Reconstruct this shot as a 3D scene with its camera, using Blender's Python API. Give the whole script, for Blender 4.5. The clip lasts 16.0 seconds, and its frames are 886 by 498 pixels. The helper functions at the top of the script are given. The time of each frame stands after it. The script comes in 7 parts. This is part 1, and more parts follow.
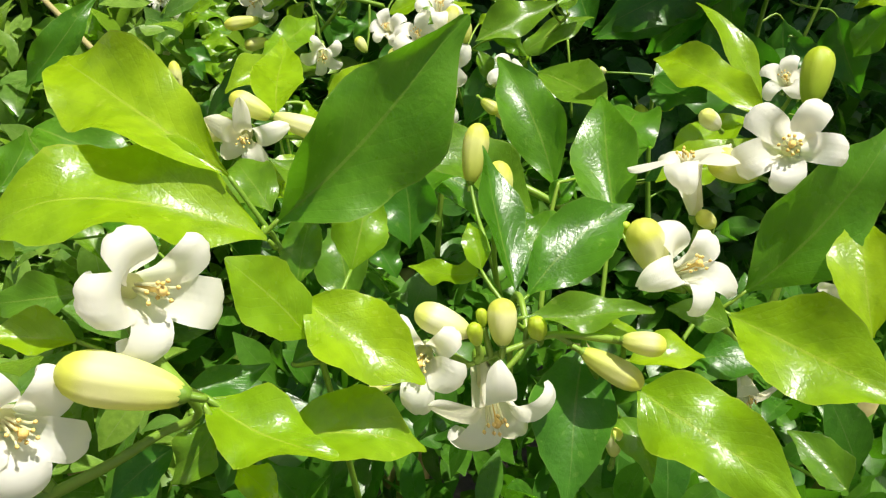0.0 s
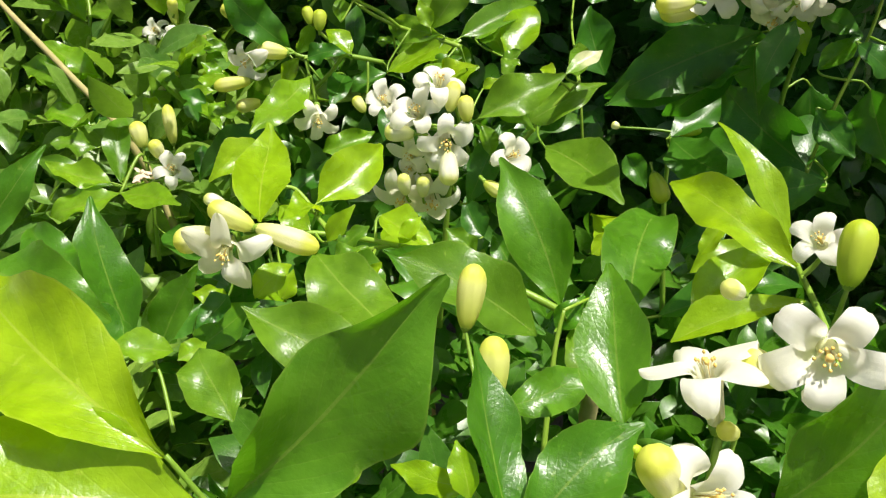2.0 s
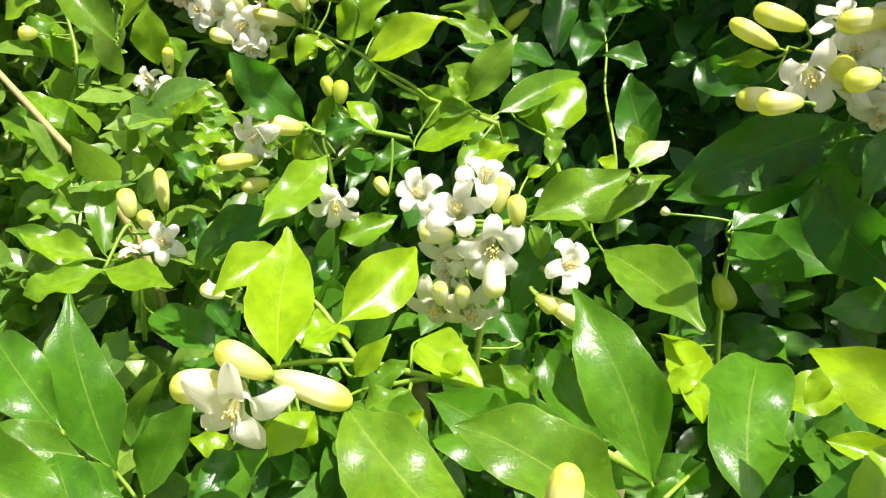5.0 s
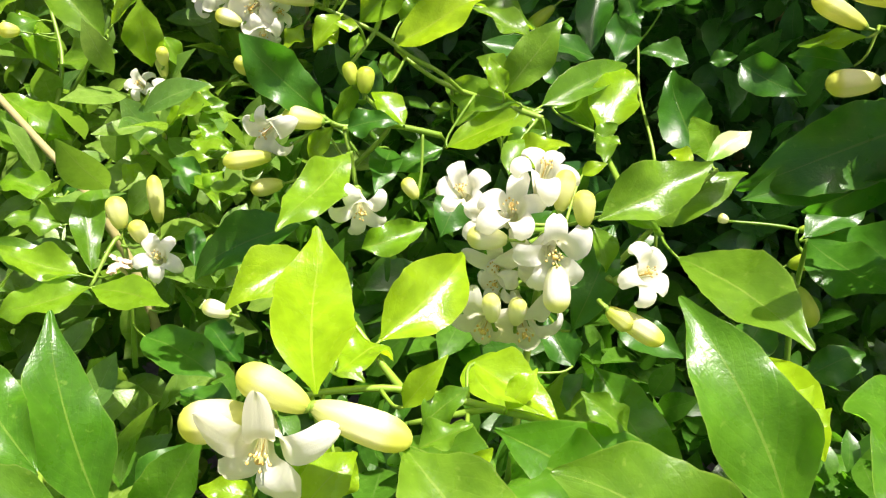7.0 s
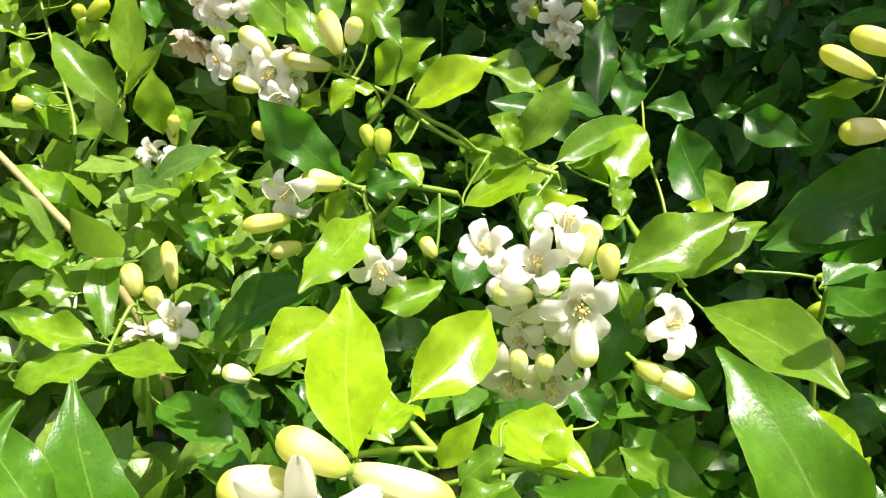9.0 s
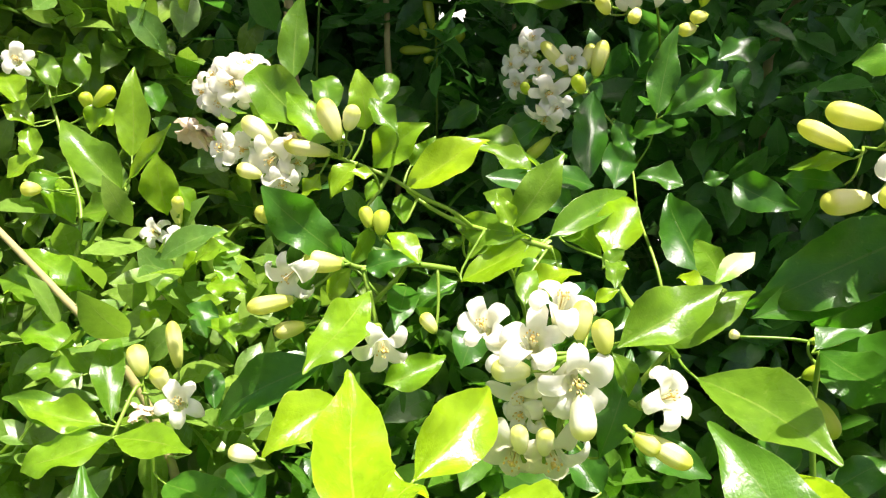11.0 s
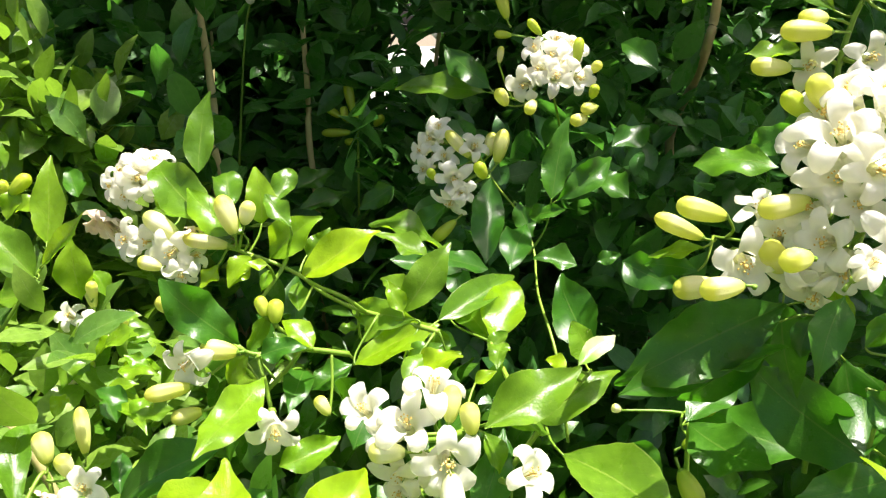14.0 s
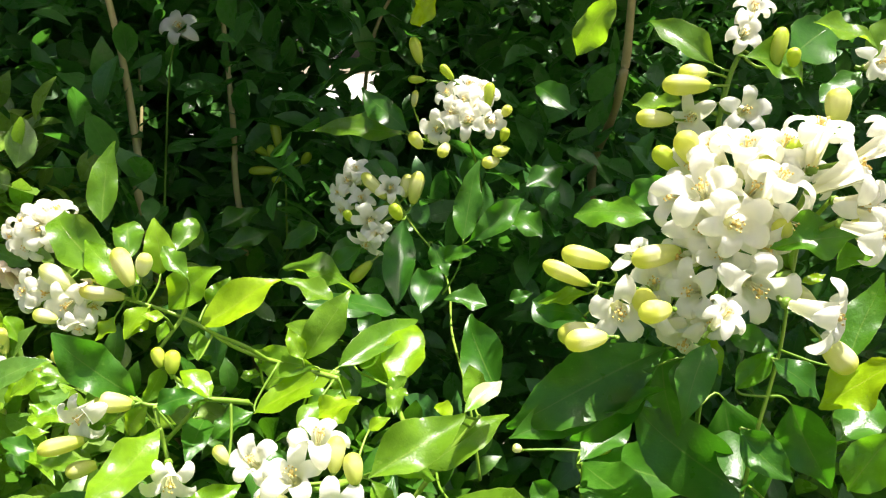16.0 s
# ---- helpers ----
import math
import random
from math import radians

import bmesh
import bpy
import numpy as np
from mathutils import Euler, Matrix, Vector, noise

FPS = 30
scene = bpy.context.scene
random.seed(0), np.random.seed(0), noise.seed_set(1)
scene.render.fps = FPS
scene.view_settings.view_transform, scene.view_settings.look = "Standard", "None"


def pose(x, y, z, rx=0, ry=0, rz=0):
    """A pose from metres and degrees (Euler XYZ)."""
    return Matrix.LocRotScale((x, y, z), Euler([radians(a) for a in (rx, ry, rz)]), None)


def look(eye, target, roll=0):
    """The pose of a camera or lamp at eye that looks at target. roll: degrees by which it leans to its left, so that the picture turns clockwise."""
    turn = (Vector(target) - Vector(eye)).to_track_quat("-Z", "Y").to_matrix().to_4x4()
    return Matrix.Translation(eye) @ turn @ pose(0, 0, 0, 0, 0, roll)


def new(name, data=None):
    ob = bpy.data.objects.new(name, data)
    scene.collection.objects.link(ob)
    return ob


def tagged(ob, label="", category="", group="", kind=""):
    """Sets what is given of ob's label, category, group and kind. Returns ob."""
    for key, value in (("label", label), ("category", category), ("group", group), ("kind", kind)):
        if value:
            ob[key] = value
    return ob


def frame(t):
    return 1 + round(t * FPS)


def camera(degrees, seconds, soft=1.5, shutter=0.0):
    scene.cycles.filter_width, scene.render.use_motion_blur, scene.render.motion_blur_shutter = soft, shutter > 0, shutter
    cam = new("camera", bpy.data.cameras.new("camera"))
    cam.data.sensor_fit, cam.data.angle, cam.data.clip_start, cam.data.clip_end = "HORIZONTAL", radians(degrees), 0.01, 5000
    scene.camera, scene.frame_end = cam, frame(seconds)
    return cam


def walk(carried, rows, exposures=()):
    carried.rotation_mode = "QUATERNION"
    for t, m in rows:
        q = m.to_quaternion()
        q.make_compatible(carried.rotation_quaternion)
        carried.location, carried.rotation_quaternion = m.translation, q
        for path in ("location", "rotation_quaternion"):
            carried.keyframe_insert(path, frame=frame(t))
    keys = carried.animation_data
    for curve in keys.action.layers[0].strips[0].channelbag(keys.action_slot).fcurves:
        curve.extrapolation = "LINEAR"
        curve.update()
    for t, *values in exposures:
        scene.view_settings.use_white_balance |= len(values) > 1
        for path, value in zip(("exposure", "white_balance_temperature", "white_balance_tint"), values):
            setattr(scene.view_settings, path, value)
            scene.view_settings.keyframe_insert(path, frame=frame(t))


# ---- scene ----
cam = camera(56.4, 16.0, soft=1.2)
METRES, EYE, TILT, LEAN, TURN = 0.28, 1.25, -30.0, -1.0, 0.0
ROWS = [
    (0.0, 0.0, 0.0, 0.0, 0.0, 0.0, -0.0),
    (0.5, 0.0107, 0.0176, 0.0446, 0.25, -0.61, -0.06),
    (1.0, 0.0153, 0.0429, 0.0894, 0.52, -1.18, -0.05),
    (1.5, 0.0171, 0.0575, 0.1014, 0.95, -1.36, -0.01),
    (2.0, 0.0211, 0.0861, 0.1715, 0.97, -1.46, -0.11),
    (2.5, 0.0013, 0.1092, 0.2223, 1.1, -1.35, -0.24),
    (3.0, -0.0235, 0.1538, 0.2601, 1.13, -1.31, -0.33),
    (3.5, -0.039, 0.2006, 0.2806, 0.92, -1.06, -0.51),
    (4.0, -0.0413, 0.2161, 0.2929, 0.55, -0.42, -0.97),
    (6.5, -0.1181, 0.4061, 0.2699, -0.94, 1.62, -1.28),
    (7.0, -0.1348, 0.4394, 0.2677, -1.18, 2.25, -1.12),
    (7.5, -0.1485, 0.4581, 0.2586, -1.11, 2.28, -0.72),
    (8.0, -0.1475, 0.4418, 0.2546, -1.17, 3.11, -0.36),
    (8.5, -0.1468, 0.4361, 0.2629, -1.09, 4.82, 0.03),
    (9.0, -0.1632, 0.4391, 0.2666, -1.12, 6.31, 0.47),
    (11.5, -0.1586, 0.3922, 0.2889, -0.86, 11.62, 2.3),
    (12.0, -0.1528, 0.3825, 0.2962, -0.95, 12.64, 2.57),
    (12.5, -0.1437, 0.3728, 0.3012, -0.98, 13.5, 2.87),
    (13.0, -0.1343, 0.3613, 0.3007, -1.34, 14.14, 3.03),
    (13.5, -0.1059, 0.3405, 0.2953, -2.76, 14.57, 3.33),
    (14.0, -0.0798, 0.3143, 0.2903, -4.36, 15.06, 3.68),
    (14.5, -0.0559, 0.2894, 0.2807, -5.61, 15.49, 4.2),
    (15.0, -0.0387, 0.2841, 0.2776, -6.3, 15.76, 4.61),
    (15.5, -0.0134, 0.2748, 0.2926, -6.85, 16.21, 4.91),
    (16.0, 0.0052, 0.263, 0.3076, -7.37, 16.63, 5.25),
]
EXPOSURES = [(0.0, 0.56, 6500, 10), (1.5, 0.55, 6500, 10), (2.5, 0.76, 6500, 12), (4.0, 1.02, 6500, 14), (7.0, 1.15, 6500, 18), (9.0, 1.20, 6500, 20), (12.5, 1.43, 6500, 17), (16.0, 1.37, 6500, 13)]
walk(cam, [(t, pose(0, 0, EYE, TILT, LEAN, TURN) @ pose(METRES * x, METRES * y, METRES * z, 90 + pitch, roll, yaw)) for t, x, y, z, yaw, pitch, roll in ROWS], EXPOSURES)

# ---------------------------------------------------------------- light
SUN_ELEVATION, SUN_AZIMUTH = 76.0, 92.0     # degrees; azimuth clockwise from +y
world = bpy.data.worlds.new("world")
scene.world = world
world.use_nodes = True
wn = world.node_tree.nodes
sky = wn.new("ShaderNodeTexSky")
sky.sky_type, sky.sun_disc = "NISHITA", False
sky.sun_elevation, sky.sun_rotation = radians(SUN_ELEVATION), radians(SUN_AZIMUTH)
sky.air_density, sky.dust_density = 1.0, 6.0
wn["Background"].inputs["Strength"].default_value = 0.066
world.node_tree.links.new(sky.outputs[0], wn["Background"].inputs["Color"])
sun_data = bpy.data.lights.new("sun", "SUN")
sun_data.energy, sun_data.angle, sun_data.color = 5.0, radians(0.53), (1.0, 0.955, 0.87)
sun = new("sun", sun_data)
el, az = radians(SUN_ELEVATION), radians(SUN_AZIMUTH)
sun.matrix_world = look((0, 0, 6), Vector((0, 0, 6)) - Vector((math.sin(az) * math.cos(el), math.cos(az) * math.cos(el), math.sin(el))))


# ---------------------------------------------------------------- materials
def fresh(name):
    m = bpy.data.materials.new(name)
    m.use_nodes = True
    return m, m.node_tree.nodes, m.node_tree.links, m.node_tree.nodes["Principled BSDF"]


def noise_node(n, l, scale, detail=3.0, coord="Object"):
    tc = n.new("ShaderNodeTexCoord")
    t = n.new("ShaderNodeTexNoise")
    t.inputs["Scale"].default_value, t.inputs["Detail"].default_value = scale, detail
    l.new(tc.outputs[coord], t.inputs["Vector"])
    return t


def math_node(n, l, op, a, b=0.0, c=0.0):
    m = n.new("ShaderNodeMath")
    m.operation = op
    for k, v in enumerate((a, b, c)):
        if isinstance(v, (int, float)):
            m.inputs[k].default_value = v
        else:
            l.new(v, m.inputs[k])
    return m.outputs[0]


def ramp_node(n, l, source, *stops):
    r = n.new("ShaderNodeValToRGB")
    e = r.color_ramp.elements
    while len(e) < len(stops):
        e.new(0.5)
    for k, (p, c) in enumerate(stops):
        e[k].position, e[k].color = p, (*c, 1)
    l.new(source, r.inputs[0])
    return r.outputs[0]


def mix_node(n, l, fac, a, b, mode="MIX"):
    m = n.new("ShaderNodeMix")
    m.data_type, m.blend_type = "RGBA", mode
    for k, v in ((0, fac), (6, a), (7, b)):
        if isinstance(v, (int, float)):
            m.inputs[k].default_value = v
        elif isinstance(v, tuple):
            m.inputs[k].default_value = (*v, 1)
        else:
            l.new(v, m.inputs[k])
    return m.outputs[2]


def leaf_material(name, low, high, vein, through_colour, through_share, rough, island=False, foot=None):
    """A leaf blade: waxy face, pale midrib and side veins, light passing through it."""
    m, n, l, b = fresh(name)
    uv = n.new("ShaderNodeUVMap")
    sep = n.new("ShaderNodeSeparateXYZ")
    l.new(uv.outputs[0], sep.inputs[0])
    across = math_node(n, l, "ABSOLUTE", math_node(n, l, "SUBTRACT", sep.outputs[0], 0.5))
    if island:
        pick = n.new("ShaderNodeNewGeometry").outputs["Random Per Island"]
    else:
        pick = n.new("ShaderNodeObjectInfo").outputs["Random"]
    patch = noise_node(n, l, 70.0, 4.0)
    grain = noise_node(n, l, 900.0, 3.0)
    tone = math_node(n, l, "ADD", math_node(n, l, "MULTIPLY", pick, 0.55), math_node(n, l, "MULTIPLY", patch.outputs[0], 0.45))
    base = ramp_node(n, l, tone, (0.15, low), (0.85, high))
    if foot:
        reach = math_node(n, l, "ADD", sep.outputs[1], math_node(n, l, "MULTIPLY", patch.outputs[0], 0.5))
        base = mix_node(n, l, ramp_node(n, l, reach, (0.50, (1, 1, 1)), (0.78, (0, 0, 0))), base, foot)
    # side veins run forward from the midrib
    slope = math_node(n, l, "SUBTRACT", math_node(n, l, "MULTIPLY", sep.outputs[1], 9.0), math_node(n, l, "MULTIPLY", across, 6.5))
    near = math_node(n, l, "ABSOLUTE", math_node(n, l, "SUBTRACT", math_node(n, l, "FRACT", slope), 0.5))
    side = math_node(n, l, "MULTIPLY", math_node(n, l, "MAXIMUM", math_node(n, l, "SUBTRACT", 1.0, math_node(n, l, "MULTIPLY", near, 13.0)), 0.0), 0.12)
    rib_width = math_node(n, l, "SUBTRACT", 0.020, math_node(n, l, "MULTIPLY", sep.outputs[1], 0.013))
    rib = math_node(n, l, "MULTIPLY", math_node(n, l, "LESS_THAN", across, rib_width), 0.50)
    rim = math_node(n, l, "MULTIPLY", math_node(n, l, "GREATER_THAN", across, 0.486), 0.40)
    lines = math_node(n, l, "MAXIMUM", math_node(n, l, "MAXIMUM", side, rib), rim)
    mottle = noise_node(n, l, 260.0, 4.0)
    base = mix_node(n, l, 1.0, base, ramp_node(n, l, mottle.outputs[0], (0.34, (0.78, 0.80, 0.78)), (0.66, (1.18, 1.15, 1.15))), "MULTIPLY")
    col = mix_node(n, l, lines, base, vein)
    specks = noise_node(n, l, 420.0, 2.0)
    spot = ramp_node(n, l, specks.outputs[0], (0.68, (0, 0, 0)), (0.71, (0.40, 0.40, 0.40)))
    col = mix_node(n, l, spot, col, vein)
    l.new(col, b.inputs["Base Color"])
    rr = math_node(n, l, "ADD", math_node(n, l, "MULTIPLY", patch.outputs[0], 0.34), rough - 0.15)
    l.new(rr, b.inputs["Roughness"])
    b.inputs["Specular IOR Level"].default_value = 0.45
    bump = n.new("ShaderNodeBump")
    bump.inputs["Strength"].default_value, bump.inputs["Distance"].default_value = 0.5, 0.0007
    height = math_node(n, l, "SUBTRACT", math_node(n, l, "ADD", math_node(n, l, "MULTIPLY", grain.outputs[0], 0.34), math_node(n, l, "MULTIPLY", patch.outputs[0], 0.9)), math_node(n, l, "MULTIPLY", lines, 0.30))
    height = math_node(n, l, "ADD", height, math_node(n, l, "MULTIPLY", math_node(n, l, "SINE", math_node(n, l, "MULTIPLY", near, math.pi)), 0.025))
    l.new(height, bump.inputs["Height"])
    l.new(bump.outputs[0], b.inputs["Normal"])
    tr = n.new("ShaderNodeBsdfTranslucent")
    l.new(mix_node(n, l, lines, through_colour, vein), tr.inputs["Color"])
    l.new(bump.outputs[0], tr.inputs["Normal"])
    mx = n.new("ShaderNodeMixShader")
    mx.inputs[0].default_value = through_share
    l.new(b.outputs[0], mx.inputs[1])
    l.new(tr.outputs[0], mx.inputs[2])
    l.new(mx.outputs[0], n["Material Output"].inputs["Surface"])
    return m


LEAF = {
    "y": leaf_material("leaf_young", (0.165, 0.325, 0.006), (0.285, 0.44, 0.008), (0.42, 0.53, 0.05), (0.58, 0.80, 0.008), 0.44, 0.24),
    "m": leaf_material("leaf_grown", (0.068, 0.176, 0.012), (0.150, 0.285, 0.016), (0.30, 0.43, 0.06), (0.33, 0.60, 0.014), 0.45, 0.27),
    "g": leaf_material("leaf_deep", (0.046, 0.155, 0.009), (0.098, 0.238, 0.012), (0.24, 0.38, 0.05), (0.21, 0.58, 0.010), 0.44, 0.27),
    "l": leaf_material("leaf_light", (0.120, 0.280, 0.010), (0.215, 0.370, 0.014), (0.36, 0.48, 0.06), (0.44, 0.74, 0.010), 0.46, 0.25),
    # mature dark leaves, and leaves whose shade is put into the colour
    "d": leaf_material("leaf_dark_and_shaded", (0.027, 0.112, 0.009), (0.058, 0.180, 0.012), (0.15, 0.29, 0.04), (0.10, 0.40, 0.011), 0.38, 0.30),
    "v": leaf_material("leaf_pale_tip", (0.40, 0.48, 0.12), (0.72, 0.72, 0.50), (0.40, 0.50, 0.14), (0.60, 0.68, 0.25), 0.35, 0.35, foot=(0.16, 0.32, 0.03)),
}
LEAF_FILL = leaf_material("leaf_foliage", (0.062, 0.158, 0.028), (0.215, 0.345, 0.042), (0.28, 0.40, 0.10), (0.32, 0.58, 0.035), 0.34, 0.27, True)
# a darker copy of the fill leaf: the shrub's inner shade is in its colour
LEAF_INNER_SHADED = leaf_material("leaf_inner_shaded", (0.032, 0.118, 0.010), (0.082, 0.205, 0.013), (0.15, 0.28, 0.05), (0.15, 0.46, 0.012), 0.34, 0.28, True)
# darker and bluer: the shade of the hedge is put into this green
LEAF_BACK_SHADED = leaf_material("leaf_background_shaded", (0.030, 0.120, 0.022), (0.072, 0.205, 0.034), (0.13, 0.27, 0.07), (0.11, 0.38, 0.03), 0.32, 0.28, True)


def soft_material(name, low, high, through_colour, through_share, rough, scale=260.0, streak=0.0, foot=None, tip=None, base=None):
    """Petals, buds and stalks: a soft skin with some light passing through it."""
    m, n, l, b = fresh(name)
    patch = noise_node(n, l, scale, 3.0)
    fine = noise_node(n, l, scale * 5, 2.0)
    pick = n.new("ShaderNodeObjectInfo").outputs["Random"]
    tone = math_node(n, l, "ADD", math_node(n, l, "MULTIPLY", pick, 0.5), math_node(n, l, "MULTIPLY", patch.outputs[0], 0.5))
    colour = ramp_node(n, l, tone, (0.2, low), (0.8, high))
    if foot:
        tc = n.new("ShaderNodeTexCoord")
        place = n.new("ShaderNodeSeparateXYZ")
        l.new(tc.outputs["Object"], place.inputs[0])
        reach = math_node(n, l, "ADD", place.outputs[2], math_node(n, l, "MULTIPLY", pick, 0.3))
        share = ramp_node(n, l, reach, (0.12, (1, 1, 1)), (0.75, (0, 0, 0)))
        colour = mix_node(n, l, share, colour, foot)
        if tip:
            flush = math_node(n, l, "ADD", place.outputs[2], math_node(n, l, "MULTIPLY", patch.outputs[0], 0.35))
            colour = mix_node(n, l, ramp_node(n, l, flush, (0.86, (0, 0, 0)), (1.12, (1, 1, 1))), colour, tip)
    if base:
        buv = n.new("ShaderNodeUVMap")
        bsep = n.new("ShaderNodeSeparateXYZ")
        l.new(buv.outputs[0], bsep.inputs[0])
        colour = mix_node(n, l, ramp_node(n, l, bsep.outputs[1], (0.0, (1, 1, 1)), (0.42, (0, 0, 0))), colour, base)
    l.new(colour, b.inputs["Base Color"])
    b.inputs["Roughness"].default_value = rough
    bump = n.new("ShaderNodeBump")
    bump.inputs["Strength"].default_value, bump.inputs["Distance"].default_value = 0.25, 0.0004
    height = fine.outputs[0]
    if streak:
        uv = n.new("ShaderNodeUVMap")
        sep = n.new("ShaderNodeSeparateXYZ")
        l.new(uv.outputs[0], sep.inputs[0])
        wave = math_node(n, l, "SINE", math_node(n, l, "MULTIPLY", sep.outputs[0], streak))
        height = math_node(n, l, "ADD", math_node(n, l, "MULTIPLY", wave, 0.35), fine.outputs[0])
    l.new(height, bump.inputs["Height"])
    l.new(bump.outputs[0], b.inputs["Normal"])
    if through_share:
        tr = n.new("ShaderNodeBsdfTranslucent")
        tr.inputs["Color"].default_value = (*through_colour, 1)
        mx = n.new("ShaderNodeMixShader")
        mx.inputs[0].default_value = through_share
        l.new(b.outputs[0], mx.inputs[1])
        l.new(tr.outputs[0], mx.inputs[2])
        l.new(mx.outputs[0], n["Material Output"].inputs["Surface"])
    return m


PETAL = soft_material("petal_white", (0.89, 0.88, 0.79), (0.93, 0.92, 0.84), (0.97, 0.96, 0.83), 0.52, 0.42, 300.0, 44.0, base=(0.86, 0.86, 0.56))
PETAL_CREAM = soft_material("petal_cream", (0.85, 0.84, 0.70), (0.90, 0.89, 0.78), (0.93, 0.91, 0.68), 0.50, 0.42, 300.0, 44.0, base=(0.80, 0.82, 0.46))
BUD = [
    soft_material("bud_green", (0.46, 0.57, 0.04), (0.60, 0.67, 0.09), (0.70, 0.82, 0.06), 0.30, 0.38, foot=(0.32, 0.48, 0.02), tip=(0.44, 0.56, 0.03)),
    soft_material("bud_cream", (0.72, 0.74, 0.24), (0.84, 0.83, 0.46), (0.86, 0.88, 0.24), 0.32, 0.40, foot=(0.56, 0.64, 0.08), tip=(0.66, 0.70, 0.10)),
    soft_material("bud_white", (0.84, 0.84, 0.58), (0.89, 0.89, 0.72), (0.90, 0.90, 0.60), 0.34, 0.42, foot=(0.70, 0.74, 0.24), tip=(0.70, 0.74, 0.16)),
]
STALK = soft_material("stalk_green", (0.145, 0.28, 0.022), (0.25, 0.39, 0.038), (0.32, 0.54, 0.03), 0.15, 0.40)
BARK = soft_material("twig_bark", (0.29, 0.25, 0.09), (0.52, 0.45, 0.20), (0, 0, 0), 0.0, 0.75, 160.0)
ANTHER = soft_material("anther_yellow", (0.70, 0.48, 0.10), (0.80, 0.60, 0.20), (0, 0, 0), 0.0, 0.6)
DRY = soft_material("petal_withered", (0.72, 0.58, 0.42), (0.88, 0.77, 0.60), (0.8, 0.66, 0.46), 0.3, 0.7)


# ---------------------------------------------------------------- builders
def mesh_of(name, verts, faces, material, uvs=None, smooth=True):
    me = bpy.data.meshes.new(name)
    me.from_pydata([tuple(v) for v in verts], [], faces)
    if uvs is not None:
        layer = me.uv_layers.new(name="UVMap")
        for poly in me.polygons:
            for li in poly.loop_indices:
                layer.data[li].uv = uvs[me.loops[li].vertex_index]
    if smooth:
        me.polygons.foreach_set("use_smooth", [True] * len(me.polygons))
    me.materials.append(material)
    return me


def part(name, me, parent, m=None, label=""):
    ob = new(name, me)
    ob.parent = parent
    if m is not None:
        ob.matrix_local = m
    if label:
        ob["label"] = label
    return ob


def frame_of(origin, along, normal):
    """A pose whose y runs along and whose z is as near to normal as it can be."""
    y = Vector(along).normalized()
    z = Vector(normal)
    z = (z - y * z.dot(y)).normalized()
    x = y.cross(z)
    m = Matrix((x, y, z)).transposed().to_4x4()
    m.translation = origin
    return m


def branch(origin, label):
    ob = new("flowering_branch")
    ob.location = origin
    ob.empty_display_size = 0.02
    bpy.context.view_layer.update()
    return tagged(ob, label, "shrub branch", "branches of the jasmine shrub")


def tube_verts(points, radii, sides=7):
    pts = [Vector(p) for p in points]
    verts, faces = [], []
    ref = Vector((0.13, 0.31, 0.94))
    for k, p in enumerate(pts):
        d = (pts[min(k + 1, len(pts) - 1)] - pts[max(k - 1, 0)]).normalized()
        a = d.cross(ref)
        if a.length < 0.05:
            a = d.cross(Vector((1, 0, 0)))
        a.normalize()
        c = d.cross(a)
        for s in range(sides):
            w = 2 * math.pi * s / sides
            verts.append(p + (a * math.cos(w) + c * math.sin(w)) * radii[k])
    for k in range(len(pts) - 1):
        for s in range(sides):
            t = (s + 1) % sides
            faces.append((k * sides + s, k * sides + t, (k + 1) * sides + t, (k + 1) * sides + s))
    faces.append(tuple(range(sides - 1, -1, -1)))
    faces.append(tuple(range((len(pts) - 1) * sides, len(pts) * sides)))
    return verts, faces


def smooth_line(points, steps=5):
    p = [Vector(q) for q in points]
    if len(p) < 3:
        return [p[0].lerp(p[-1], k / steps) for k in range(steps + 1)]
    out = []
    for k in range(len(p) - 1):
        a, b, c, d = p[max(k - 1, 0)], p[k], p[k + 1], p[min(k + 2, len(p) - 1)]
        for s in range(steps):
            t = s / steps
            out.append(0.5 * (2 * b + (c - a) * t + (2 * a - 5 * b + 4 * c - d) * t * t + (3 * b - a - 3 * c + d) * t ** 3))
    return out + [p[-1]]


def stem(b, radius, *points, woody=False):
    """A twig of the branch, thin at its first point and thicker towards its last."""
    o = b.location
    line = smooth_line([Vector(p) - o for p in points], 6)
    if woody:
        line = [q + noise.noise_vector((q + o) * 7) * 0.014 for q in line]
    k = len(line) - 1
    radii = [radius * (0.75 + 0.5 * i / k) * (1 + 0.10 * noise.noise(Vector(q) * 300)) for i, q in enumerate(line)]
    v, f = tube_verts(line, radii, 8)
    return part("twig" if woody else "stem", mesh_of("stem", v, f, BARK if woody else STALK), b)


OUTLINE = ((0.0, 0.035), (0.04, 0.10), (0.1, 0.33), (0.18, 0.60), (0.28, 0.84), (0.4, 0.98), (0.5, 1.0), (0.62, 0.90), (0.74, 0.68), (0.84, 0.40), (0.90, 0.23), (0.945, 0.15), (0.98, 0.11), (1.0, 0.04))
BELLY = ((0.0, 0.03), (0.05, 0.17), (0.12, 0.42), (0.22, 0.70), (0.34, 0.90), (0.46, 0.99), (0.56, 1.0), (0.67, 0.94), (0.78, 0.77), (0.87, 0.52), (0.92, 0.33), (0.955, 0.20), (0.985, 0.12), (1.0, 0.04))


